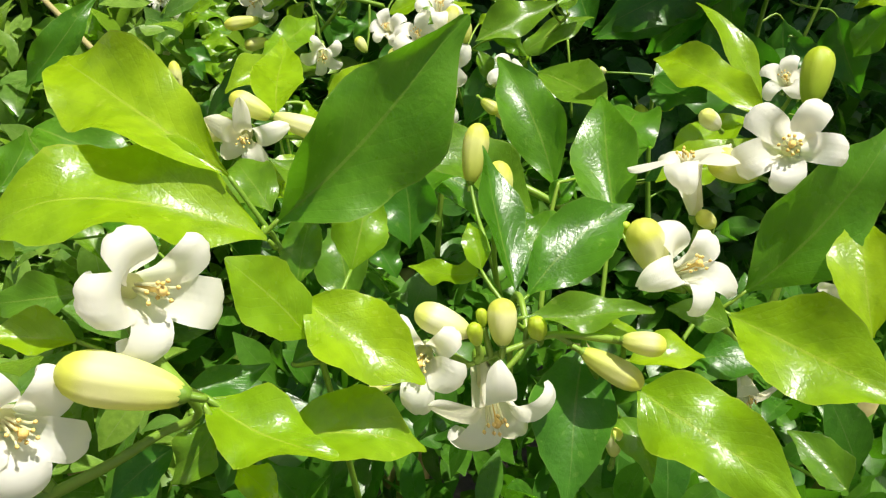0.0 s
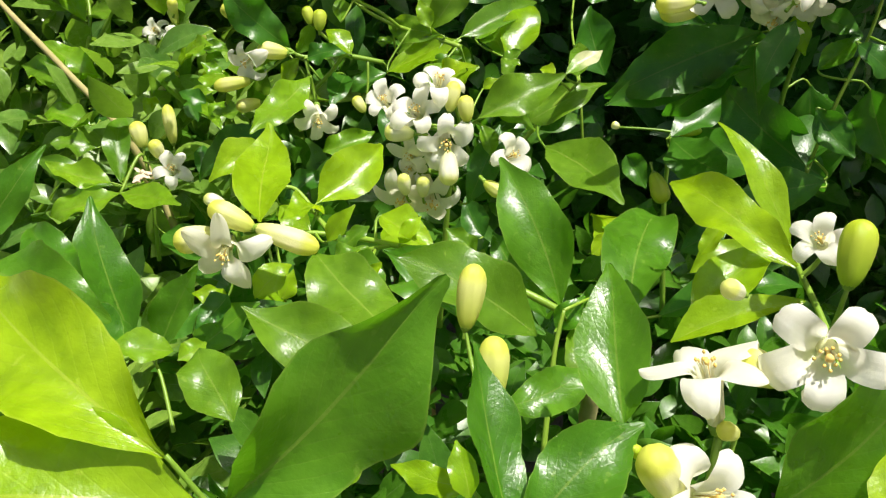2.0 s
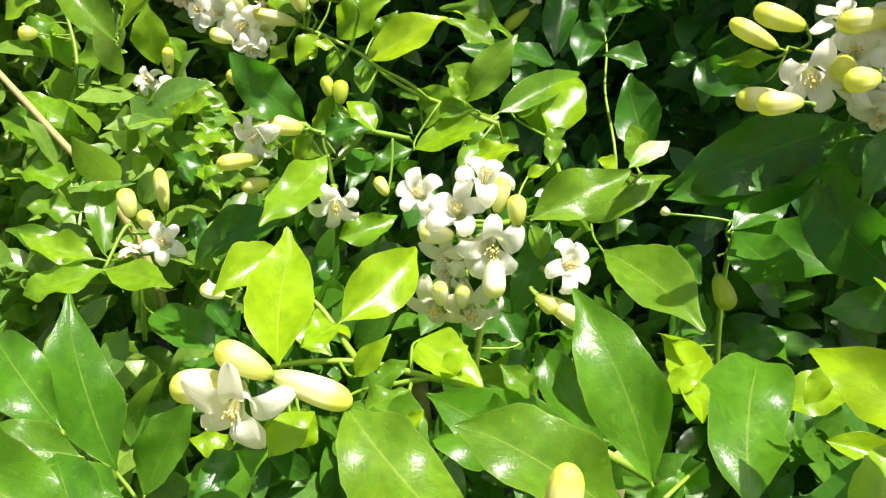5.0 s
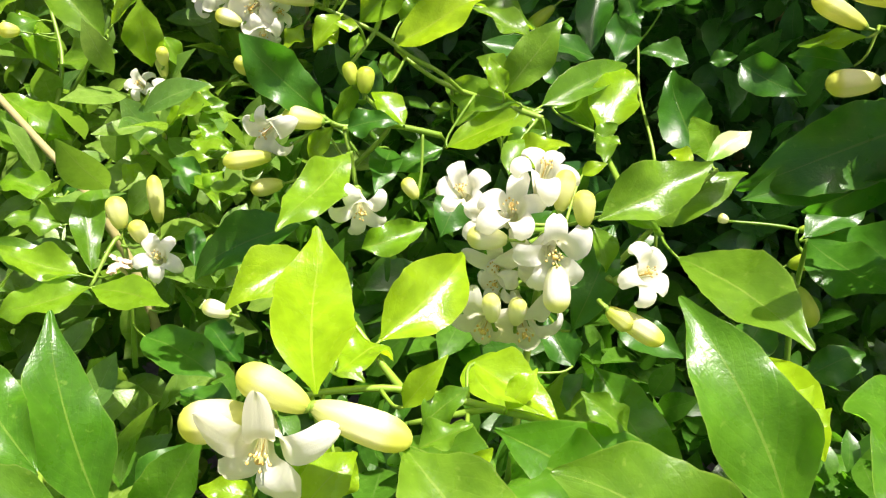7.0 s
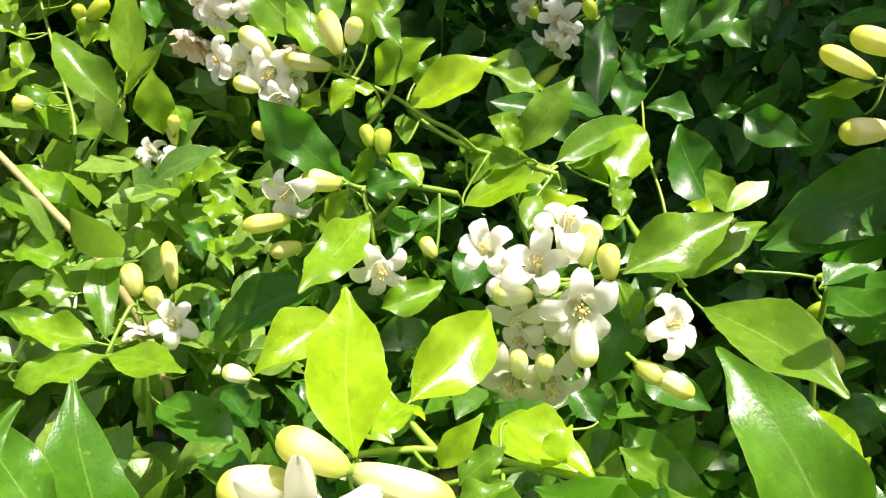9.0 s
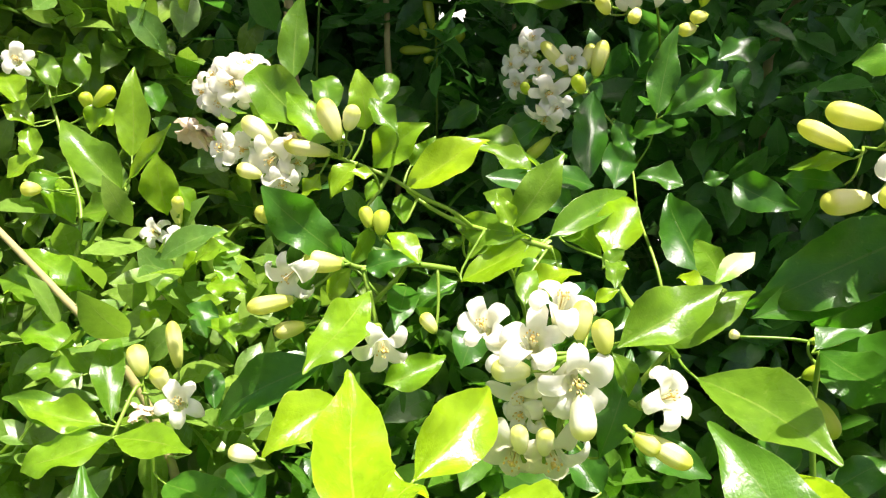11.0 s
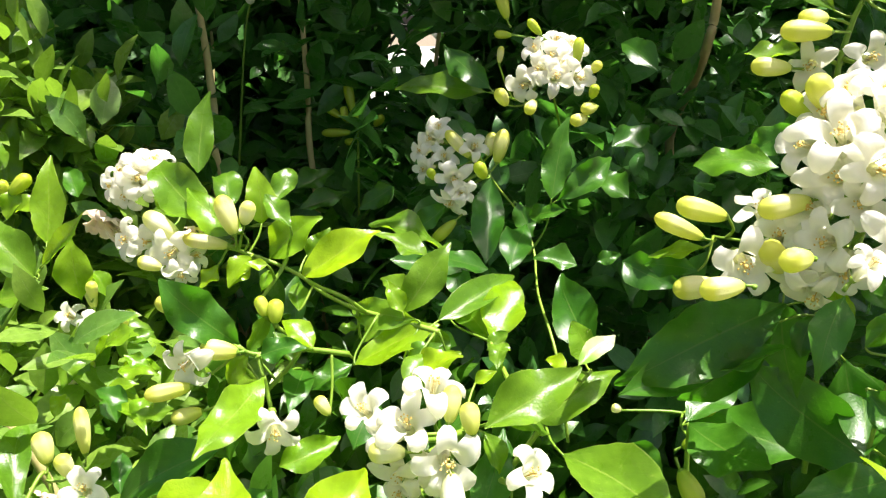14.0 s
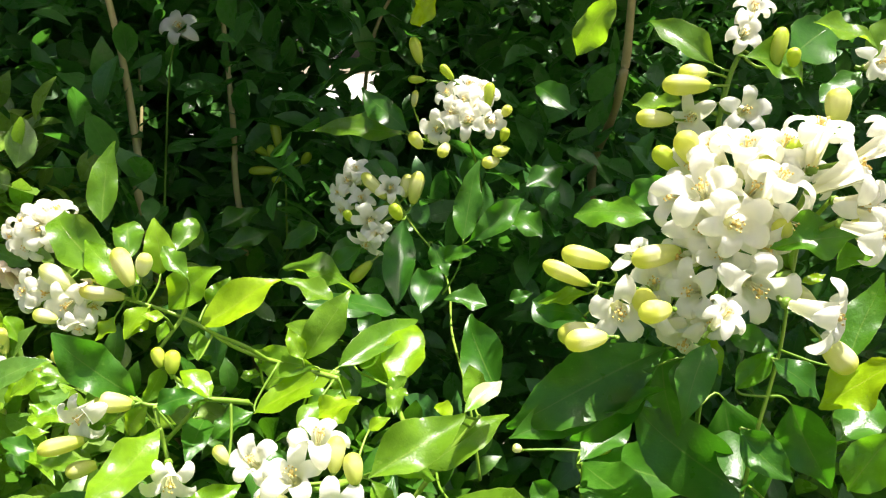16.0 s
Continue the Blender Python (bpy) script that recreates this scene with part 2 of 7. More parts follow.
EARLY = ((0.0, 0.035), (0.03, 0.15), (0.08, 0.44), (0.15, 0.72), (0.24, 0.93), (0.35, 1.0), (0.46, 0.97), (0.58, 0.85), (0.70, 0.66), (0.81, 0.44), (0.89, 0.27), (0.945, 0.16), (0.98, 0.11), (1.0, 0.04))
LEAF_ROWS = 32
FORMS = {"o": OUTLINE, "b": BELLY, "e": EARLY}


def leaf(b, base, tip, width, normal, kind="m", hump=0.08, fold=0.25, form="o", petiole=None):
    """A leaflet from base to tip; hump: how far its middle rises, fold: how far its halves close."""
    base, tip = Vector(base), Vector(tip)
    length = (tip - base).length
    rows = FORMS[form]
    cols = 9
    verts, faces, uvs = [], [], []
    phase, ripple = random.uniform(0, 6), random.uniform(0.12, 0.46)
    droop = random.uniform(-0.04, 0.14)
    side_bow = random.uniform(-0.06, 0.06)
    twist = random.uniform(-0.35, 0.35)
    lop, hook = random.uniform(-0.13, 0.13), random.uniform(-0.05, 0.05)
    wave = [(random.uniform(7, 13), random.uniform(0, 6), random.uniform(0.02, 0.065)) for _ in range(2)]
    for k in range(LEAF_ROWS):
        v = 0.5 - 0.5 * math.cos(math.pi * (0.04 + 0.96 * k / (LEAF_ROWS - 1)))
        w = float(np.interp(v, [q[0] for q in rows], [q[1] for q in rows]))
        half = 0.5 * width * w * (1 + 0.035 * math.sin(v * 17 + phase) + 0.016 * math.sin(v * 53 + 2 * phase) + 0.012 * math.sin(v * 96 + 3 * phase))
        for c in range(cols):
            u = 2 * c / (cols - 1) - 1
            rate, shift, depth = wave[u > 0]
            edge = 1 + u * lop + depth * math.sin(rate * v + shift)
            z = hump * length * 4 * v * (1 - v) + fold * half * (abs(u) ** 1.3) * (1 - 0.5 * v)
            z += ripple * half * math.sin(v * 11 + phase + (2.1 if u > 0 else 0)) * u * u
            z += twist * half * u * (v - 0.3) + 0.010 * length * noise.noise(Vector((u * 1.6, v * 5, phase * 9)))
            z -= droop * length * max(0.0, (v - 0.7) / 0.3) ** 2
            x = u * half * edge * (1 - 0.10 * fold) + side_bow * length * 4 * v * (1 - v) + hook * length * max(0.0, (v - 0.7) / 0.3) ** 2
            verts.append((x, v * length, z))
            uvs.append((0.5 + 0.5 * u, v))
    for r in range(LEAF_ROWS - 1):
        for c in range(cols - 1):
            a = r * cols + c
            faces.append((a, a + 1, a + cols + 1, a + cols))
    m = Matrix.Translation(-b.location) @ frame_of(base, tip - base, normal)
    ob = part("leaf", mesh_of("leaf", verts, faces, LEAF[kind], uvs), b, m,
              {"y": "glossy young yellow-green leaf", "v": "pale cream and green new leaf", "d": "waxy leaf in mature or shaded dark green"}.get(kind, ""))
    if petiole:
        q = m.inverted() @ (Vector(petiole) - b.location)
        line = smooth_line([q, Vector((0, -0.12 * length, 0)) * 0.5 + q * 0.3, (0, 0.02 * length, 0)], 3)
        pv, pf = tube_verts(line, [0.00065 - 0.00004 * i for i in range(len(line))], 6)
        part("petiole", mesh_of("petiole", pv, pf, STALK), ob)
    return ob


def petal_mesh(style, seed):
    """One petal of a flower of radius 1: its lower half is a wall of the funnel, its upper half bends outward and rolls back. style 0: a trumpet, 1: open, 2: rolled back."""
    rng = random.Random(seed)
    # lean of the funnel, lean at the tip, length, where the bend begins
    start, stop, length, bend = ((10, 125, 1.78, 0.44), (14, 205, 1.88, 0.44), (15, 290, 2.05, 0.42))[style]
    start += rng.uniform(-3, 4)
    stop += rng.uniform(-38, 46)
    length *= rng.uniform(0.92, 1.06)
    wide, curl, lop, blunt = rng.uniform(0.25, 0.315), rng.uniform(0.40, 0.95), rng.uniform(-0.14, 0.14), rng.uniform(1.7, 2.4)
    sway = rng.uniform(-0.25, 0.25)
    rows, cols = 23, 9
    r, z, last = 0.115, -0.84, 0.0
    verts, faces, uvs = [], [], []
    for i in range(rows):
        s = math.sin(0.5 * math.pi * i / (rows - 1)) ** 0.95
        t = max(0.0, (s - bend) / (1 - bend))
        out = min(1.0, t / 0.48)
        ang = radians(start + (88 - start) * out * out * (3 - 2 * out) + (stop - 88) * max(0.0, (t - 0.36) / 0.64) ** 1.25)
        r += math.sin(ang) * length * (s - last)
        z += math.cos(ang) * length * (s - last)
        last = s
        grow = min(1.0, s / 0.5)
        w = wide * (0.45 + 0.55 * grow * (2 - grow))
        if s > 0.70:
            w *= math.sqrt(max(0.004, 1 - ((s - 0.70) / 0.302) ** blunt))
        around = max(r, 0.16)
        half = min(w / around, 0.76)
        for c in range(cols):
            u = 2 * c / (cols - 1) - 1
            cup = w * u * u * (0.10 * (1 - t) - curl * t) - 0.045 * t * math.exp(-26 * u * u) + 0.035 * math.sin(7 * s + 2.5 * u + 1.7 * seed) * t * abs(u)
            phi = u * half + sway * t * t
            rr = r - math.cos(ang) * cup + 0.03 * u * (1 - t)
            verts.append((rr * math.sin(phi) + lop * t * t, rr * math.cos(phi), z + math.sin(ang) * cup))
            uvs.append((0.5 + 0.5 * u, s))
    for i in range(rows - 1):
        for c in range(cols - 1):
            a = i * cols + c
            faces.append((a, a + 1, a + cols + 1, a + cols))
    return mesh_of("petal", verts, faces, PETAL if style else PETAL_CREAM, uvs)


def lathe(profile, sides, ridge=0.0):
    verts, faces = [], []
    for z, r in profile:
        for s in range(sides):
            w = 2 * math.pi * s / sides
            rr = r * (1 - ridge * (1 - abs(math.sin(2.5 * w + 0.9 * z))) ** 3)
            verts.append((rr * math.cos(w), rr * math.sin(w), z))
    for k in range(len(profile) - 1):
        for s in range(sides):
            t = (s + 1) % sides
            faces.append((k * sides + s, k * sides + t, (k + 1) * sides + t, (k + 1) * sides + s))
    faces.append(tuple(range(sides - 1, -1, -1)))
    faces.append(tuple(range((len(profile) - 1) * sides, len(profile) * sides)))
    return verts, faces


PETALS = [[petal_mesh(style, 10 * style + k) for k in range(9)] for style in range(3)]
FLOWER_TUBE = mesh_of("flower_tube", *lathe(((-1.02, 0.06), (-1.00, 0.10), (-0.88, 0.11), (-0.74, 0.11), (-0.62, 0.135), (-0.50, 0.16)), 10), PETAL_CREAM)
FLOWER_CUP = mesh_of("calyx", *lathe(((-1.10, 0.05), (-1.06, 0.13), (-0.97, 0.15), (-0.90, 0.14)), 10, 0.15), STALK)


def stamens_mesh(seed):
    rng = random.Random(seed)
    verts, faces = [], []
    for k in range(9):
        w = 2 * math.pi * k / 9 + rng.uniform(-0.2, 0.2)
        reach, lean = rng.uniform(0.12, 0.36), rng.uniform(0.08, 0.20)
        d = Vector((math.cos(w), math.sin(w), 0))
        line = [d * 0.05 + Vector((0, 0, -0.35)), d * lean * 0.7 + Vector((0, 0, reach * 0.4)), d * lean + Vector((0, 0, reach * 0.8))]
        v, f = tube_verts(line, (0.022, 0.018, 0.010), 5)
        faces += [tuple(i + len(verts) for i in q) for q in f]
        verts += v
    return mesh_of("stamen_tuft", verts, faces, PETAL)


def anthers_mesh(seed):
    rng = random.Random(seed)
    verts, faces = [], []
    for k in range(9):
        w = 2 * math.pi * k / 9 + rng.uniform(-0.2, 0.2)
        reach, lean = rng.uniform(0.12, 0.36), rng.uniform(0.08, 0.20)
        p = Vector((math.cos(w) * lean, math.sin(w) * lean, reach * 0.8))
        v, f = lathe(((-0.035, 0.012), (0.0, 0.03), (0.035, 0.012)), 6)
        faces += [tuple(i + len(verts) for i in q) for q in f]
        verts += [Vector(q) + p for q in v]
    return mesh_of("anther_ring", verts, faces, ANTHER)


STAMENS = [stamens_mesh(k) for k in range(3)]
ANTHERS = [anthers_mesh(k) for k in range(3)]
PISTIL = mesh_of("pistil", *lathe(((-0.35, 0.035), (0.10, 0.030), (0.15, 0.055), (0.21, 0.065), (0.25, 0.035)), 8), ANTHER)


def stalk(parent, start, end, radius, name):
    """A thin bowed stalk between two places given in the parent's own measure."""
    a, c = Vector(start), Vector(end)
    mid = a.lerp(c, 0.5) + Vector((0, 0, -0.12 * (c - a).length))
    line = smooth_line([a, mid, c], 4)
    v, f = tube_verts(line, [radius * (0.9 + 0.4 * k / (len(line) - 1)) for k in range(len(line))], 6)
    return part(name, mesh_of(name, v, f, STALK), parent)


def flower(b, place, facing, radius, style, joint):
    """A five-petalled flower whose mouth lies at place; its stalk runs back to joint."""
    q = Vector(facing).normalized().to_track_quat("Z", "Y")
    m = Matrix.Translation(Vector(place) - b.location) @ q.to_matrix().to_4x4() @ Matrix.Diagonal((radius, radius, radius, 1))
    body = part("flower", FLOWER_TUBE, b, m, "white five-petalled flower")
    spin = random.uniform(0, 2)
    for k in range(5):
        turn = spin + 2 * math.pi * k / 5 + random.uniform(-0.12, 0.12)
        size = random.uniform(0.90, 1.08)
        pm = Matrix.Rotation(turn, 4, "Z") @ Matrix.Rotation(random.uniform(-0.09, 0.09), 4, "X") @ Matrix.Rotation(random.uniform(-0.06, 0.06), 4, "Y") @ Matrix.Diagonal((size * random.uniform(0.9, 1.1), size, size, 1))
        part("petal", PETALS[min(2, style + (random.random() < 0.15))][random.randrange(9)], body, pm)
    pick = random.randrange(3)
    part("stamen_tuft", STAMENS[pick], body)
    part("anther_ring", ANTHERS[pick], body)
    part("pistil", PISTIL, body)
    part("calyx", FLOWER_CUP, body)
    back = m.inverted() @ (Vector(joint) - b.location)
    stalk(body, (0, 0, -1.08), back, 0.075, "pedicel")
    return body


BUD_SHAPE = mesh_of("bud_shape", *lathe(((0.0, 0.13), (0.03, 0.20), (0.10, 0.29), (0.22, 0.38), (0.38, 0.45), (0.54, 0.49), (0.68, 0.50), (0.80, 0.465), (0.89, 0.385), (0.95, 0.275), (0.985, 0.16), (1.0, 0.03)), 30, 0.12), BUD[1])
BUD_SHAPES = []
for k in range(3):
    me = BUD_SHAPE.copy()
    me.materials.clear()
    me.materials.append(BUD[k])
    BUD_SHAPES.append(me)
BUD_CUP = mesh_of("bud_cup", *lathe(((-0.05, 0.06), (-0.01, 0.16), (0.06, 0.235), (0.09, 0.23)), 10, 0.12), STALK)


def bud(b, base, tip, width, tone, joint):
    """A closed bud, ribbed where its petals meet, on a short stalk that runs to joint."""
    base, tip = Vector(base), Vector(tip)
    length = (tip - base).length
    q = (tip - base).to_track_quat("Z", "Y")
    m = Matrix.Translation(base - b.location) @ q.to_matrix().to_4x4() @ Matrix.Rotation(random.uniform(0, 6), 4, "Z") @ Matrix.Diagonal((width, width, length, 1))
    ob = part("bud", BUD_SHAPES[tone], b, m, ("closed yellow-green flower bud", "closed cream flower bud", "swollen white flower bud")[tone])
    part("calyx", BUD_CUP, ob)
    back = m.inverted() @ (Vector(joint) - b.location)
    line = smooth_line([Vector((0, 0, -0.03)), back * 0.5 + Vector((0, 0, -0.15)), back], 4)
    world_line = [m @ p for p in line]
    v, f = tube_verts(world_line, [0.00055 + 0.00003 * k for k in range(len(world_line))], 6)
    inv = m.inverted()
    part("pedicel", mesh_of("pedicel", [inv @ p for p in v], f, STALK), ob)
    return ob


def withered(b, place, size):
    """A spent bloom: brown crumpled petals hanging together."""
    rng = random.Random(int(size * 1e6))
    v, f = lathe(((-0.12, 0.04), (-0.05, 0.10), (0.05, 0.12), (0.13, 0.05)), 8, 0.2)
    heart = part("withered_bloom", mesh_of("withered_bloom", [Vector(p) * size for p in v], f, DRY), b, Matrix.Translation(Vector(place) - b.location), "withered brown bloom")
    for k in range(9):
        d = Vector((rng.gauss(0, 1), rng.gauss(0, 1), rng.gauss(0, 0.7))).normalized()
        side = d.cross(Vector((0.2, 0.5, 0.8))).normalized()
        up = d.cross(side)
        verts, faces = [], []
        for i in range(7):
            s = i / 6
            w = 0.17 * math.sin(math.pi * (0.15 + 0.75 * s))
            p = d * (0.06 + 0.45 * s) + up * (0.22 * s * s) + Vector((rng.uniform(-1, 1), rng.uniform(-1, 1), rng.uniform(-1, 1))) * 0.05
            for u in (-1, 0, 1):
                verts.append((p + side * u * w + up * abs(u) * w * 0.7) * size)
        for i in range(6):
            for c in range(2):
                a = 3 * i + c
                faces.append((a, a + 1, a + 4, a + 3))
        part("petal", mesh_of("withered_petal", verts, faces, DRY), heart)
    return heart


# ---------------------------------------------------------------- the branches

# leafy jasmine branch with glossy yellow-green leaves and white flowers
b = branch((-0.0170, 0.1418, 1.0953), "leafy jasmine branch with glossy yellow-green leaves and white flowers")
stem(b, 0.0006, (-0.0375, 0.1356, 1.1862), (-0.0314, 0.1338, 1.1771), (-0.0296, 0.1339, 1.1735), (-0.0259, 0.1326, 1.1631), (-0.0230, 0.1357, 1.1445), (-0.0170, 0.1418, 1.0953))
stem(b, 0.0005, (-0.0309, 0.1325, 1.1749), (-0.0296, 0.1334, 1.1726))
stem(b, 0.0008, (-0.0377, 0.0980, 1.1670), (-0.0379, 0.1018, 1.1597), (-0.0442, 0.1002, 1.1568), (-0.0512, 0.0955, 1.1545), (-0.0626, 0.0926, 1.1493))
stem(b, 0.0006, (-0.0391, 0.1102, 1.1561), (-0.0394, 0.1033, 1.1583))
leaf(b, (-0.0373, 0.1347, 1.1866), (-0.0794, 0.1672, 1.1982), 0.0213, (-0.11, -0.45, 0.89), "y", 0.10, 0.50, "o")
leaf(b, (-0.0294, 0.1331, 1.1781), (0.0037, 0.1458, 1.2146), 0.0231, (0.18, -0.97, 0.17), "g", 0.00, 0.54, "o", petiole=(-0.0314, 0.1338, 1.1771))
leaf(b, (-0.0307, 0.1316, 1.1754), (-0.0797, 0.1239, 1.1832), 0.0247, (0.20, -0.36, 0.91), "y", 0.09, 0.36, "b")
leaf(b, (-0.0227, 0.1217, 1.1605), (-0.0357, 0.1202, 1.1776), 0.0134, (0.65, -0.62, 0.44), "y", -0.00, 0.26, "b", petiole=(-0.0257, 0.1328, 1.1615))
leaf(b, (-0.0244, 0.1271, 1.1657), (-0.0011, 0.1150, 1.1572), 0.0171, (0.09, -0.45, 0.89), "y", 0.04, 0.40, "o", petiole=(-0.0263, 0.1327, 1.1641))
leaf(b, (-0.0185, 0.1534, 1.1553), (-0.0153, 0.1679, 1.1705), 0.0132, (0.27, -0.72, 0.64), "l", 0.08, 0.43, "o", petiole=(-0.0241, 0.1345, 1.1513))
leaf(b, (-0.0066, 0.1819, 1.1450), (-0.0106, 0.1947, 1.1671), 0.0160, (-0.11, -0.87, 0.48), "d", -0.01, 0.43, "o")
leaf(b, (-0.0399, 0.1119, 1.1550), (-0.0161, 0.1017, 1.1519), 0.0162, (0.08, -0.11, 0.99), "y", -0.04, 0.38, "o", petiole=(-0.0391, 0.1102, 1.1561))
leaf(b, (-0.0276, 0.1120, 1.1455), (-0.0008, 0.1132, 1.1421), 0.0168, (0.13, -0.34, 0.93), "y", 0.11, 0.43, "o", petiole=(-0.0391, 0.1102, 1.1561))
leaf(b, (-0.0377, 0.1688, 1.1618), (-0.0495, 0.1842, 1.1682), 0.0126, (-0.07, -0.43, 0.90), "m", 0.03, 0.26, "b")
leaf(b, (-0.0258, 0.1298, 1.1664), (-0.0238, 0.1402, 1.1765), 0.0079, (-0.01, -0.69, 0.72), "m", 0.07, 0.24, "b", petiole=(-0.0269, 0.1329, 1.1660))
leaf(b, (-0.0645, 0.1215, 1.1593), (-0.0792, 0.1182, 1.1633), 0.0097, (0.32, -0.36, 0.88), "y", -0.05, 0.52, "o", petiole=(-0.0391, 0.1102, 1.1561))
leaf(b, (-0.0730, 0.1426, 1.1558), (-0.0930, 0.1415, 1.1534), 0.0105, (-0.05, -0.65, 0.76), "m", 0.10, 0.38, "e")
leaf(b, (-0.0369, 0.1107, 1.1512), (-0.0456, 0.1047, 1.1405), 0.0093, (-0.34, -0.67, 0.66), "m", 0.06, 0.48, "o", petiole=(-0.0391, 0.1102, 1.1561))
leaf(b, (-0.0483, 0.1157, 1.1396), (-0.0589, 0.1069, 1.1341), 0.0092, (0.04, -0.57, 0.82), "d", 0.04, 0.54, "o", petiole=(-0.0391, 0.1102, 1.1561))
leaf(b, (-0.0335, 0.1045, 1.1464), (-0.0254, 0.0983, 1.1438), 0.0065, (0.08, -0.28, 0.96), "y", 0.05, 0.18, "o", petiole=(-0.0392, 0.1083, 1.1567))
leaf(b, (-0.0479, 0.1248, 1.1454), (-0.0333, 0.1354, 1.1439), 0.0074, (0.37, -0.39, 0.84), "d", -0.02, 0.52, "e", petiole=(-0.0391, 0.1102, 1.1561))
leaf(b, (-0.0294, 0.1354, 1.1439), (-0.0196, 0.1467, 1.1438), 0.0093, (0.37, -0.31, 0.88), "d", 0.12, 0.42, "o", petiole=(-0.0230, 0.1357, 1.1445))
flower(b, (-0.0438, 0.1080, 1.1796), (0.74, -0.60, 0.30), 0.0136, 2, (-0.0377, 0.0980, 1.1670))
flower(b, (-0.0614, 0.0923, 1.1649), (0.71, -0.65, 0.28), 0.0130, 1, (-0.0595, 0.0934, 1.1507))
bud(b, (-0.0370, 0.0956, 1.1690), (-0.0559, 0.0967, 1.1725), 0.0085, 1, (-0.0377, 0.0980, 1.1670))

# jasmine branch with white flowers and small cream buds
b = branch((0.0363, 0.1280, 1.1564), "jasmine branch with white flowers and small cream buds")
stem(b, 0.0007, (0.0062, 0.1264, 1.1511), (0.0168, 0.1308, 1.1529), (0.0239, 0.1319, 1.1549), (0.0363, 0.1280, 1.1564))
stem(b, 0.0007, (0.0134, 0.1274, 1.1488), (0.0180, 0.1320, 1.1529), (0.0174, 0.1423, 1.1568), (0.0167, 0.1486, 1.1476), (0.0183, 0.1514, 1.1125))
stem(b, 0.0006, (0.0288, 0.1295, 1.1527), (0.0239, 0.1319, 1.1549))
leaf(b, (0.0180, 0.1526, 1.1506), (0.0114, 0.1819, 1.1733), 0.0140, (0.52, -0.44, 0.73), "g", -0.02, 0.59, "o", petiole=(0.0167, 0.1486, 1.1476))
leaf(b, (0.0194, 0.1465, 1.1540), (0.0434, 0.1664, 1.1669), 0.0169, (-0.06, -0.49, 0.87), "g", 0.06, 0.29, "o", petiole=(0.0172, 0.1446, 1.1535))
leaf(b, (0.0172, 0.1336, 1.1577), (0.0429, 0.1331, 1.1614), 0.0084, (-0.14, -0.34, 0.93), "m", -0.03, 0.53, "o", petiole=(0.0178, 0.1348, 1.1539))
leaf(b, (0.0262, 0.1363, 1.1546), (0.0419, 0.1353, 1.1531), 0.0055, (0.06, -0.45, 0.89), "y", 0.10, 0.41, "b", petiole=(0.0251, 0.1316, 1.1550))
leaf(b, (0.0421, 0.1436, 1.1395), (0.0593, 0.1443, 1.1409), 0.0107, (-0.07, -0.22, 0.97), "y", 0.11, 0.40, "o", petiole=(0.0288, 0.1295, 1.1527))
leaf(b, (0.0317, 0.1409, 1.1466), (0.0269, 0.1135, 1.1270), 0.0178, (-0.01, -0.58, 0.81), "d", 0.05, 0.44, "o", petiole=(0.0288, 0.1295, 1.1527))
leaf(b, (0.0414, 0.1313, 1.1421), (0.0683, 0.1069, 1.1363), 0.0205, (-0.19, -0.42, 0.89), "y", 0.02, 0.26, "e", petiole=(0.0363, 0.1280, 1.1564))
leaf(b, (0.0400, 0.1361, 1.1304), (0.0453, 0.1233, 1.1244), 0.0093, (-0.02, -0.43, 0.90), "m", 0.10, 0.36, "e", petiole=(0.0288, 0.1295, 1.1527))
leaf(b, (0.0654, 0.1500, 1.1449), (0.0522, 0.1545, 1.1464), 0.0080, (-0.16, -0.70, 0.70), "m", 0.08, 0.16, "e")
leaf(b, (0.0106, 0.1660, 1.1477), (-0.0066, 0.1759, 1.1445), 0.0080, (-0.33, -0.28, 0.90), "y", -0.04, 0.21, "e", petiole=(0.0167, 0.1486, 1.1476))
leaf(b, (0.0102, 0.1560, 1.1544), (0.0071, 0.1642, 1.1625), 0.0064, (0.01, -0.70, 0.71), "y", 0.02, 0.39, "o", petiole=(0.0168, 0.1480, 1.1484))
leaf(b, (-0.0108, 0.1994, 1.1251), (-0.0185, 0.2063, 1.1366), 0.0096, (0.35, -0.68, 0.64), "d", 0.01, 0.42, "b")
leaf(b, (-0.0222, 0.1739, 1.1314), (-0.0274, 0.1893, 1.1472), 0.0140, (0.09, -0.70, 0.71), "m", 0.04, 0.49, "o")
flower(b, (-0.0025, 0.1245, 1.1536), (-0.11, -0.92, 0.37), 0.0111, 1, (0.0062, 0.1264, 1.1511))
flower(b, (0.0118, 0.1228, 1.1428), (0.16, -0.94, -0.29), 0.0137, 0, (0.0134, 0.1274, 1.1488))
bud(b, (0.0068, 0.1279, 1.1576), (-0.0037, 0.1294, 1.1620), 0.0060, 2, (0.0081, 0.1272, 1.1514))
bud(b, (0.0131, 0.1276, 1.1552), (0.0127, 0.1313, 1.1636), 0.0058, 1, (0.0129, 0.1292, 1.1522))
bud(b, (0.0082, 0.1275, 1.1555), (0.0072, 0.1262, 1.1610), 0.0031, 0, (0.0091, 0.1276, 1.1516))
bud(b, (0.0094, 0.1294, 1.1583), (0.0086, 0.1303, 1.1619), 0.0023, 0, (0.0110, 0.1284, 1.1519))
bud(b, (0.0210, 0.1336, 1.1522), (0.0194, 0.1310, 1.1590), 0.0040, 0, (0.0207, 0.1314, 1.1540))
bud(b, (0.0353, 0.1265, 1.1577), (0.0436, 0.1251, 1.1574), 0.0048, 1, (0.0363, 0.1280, 1.1564))
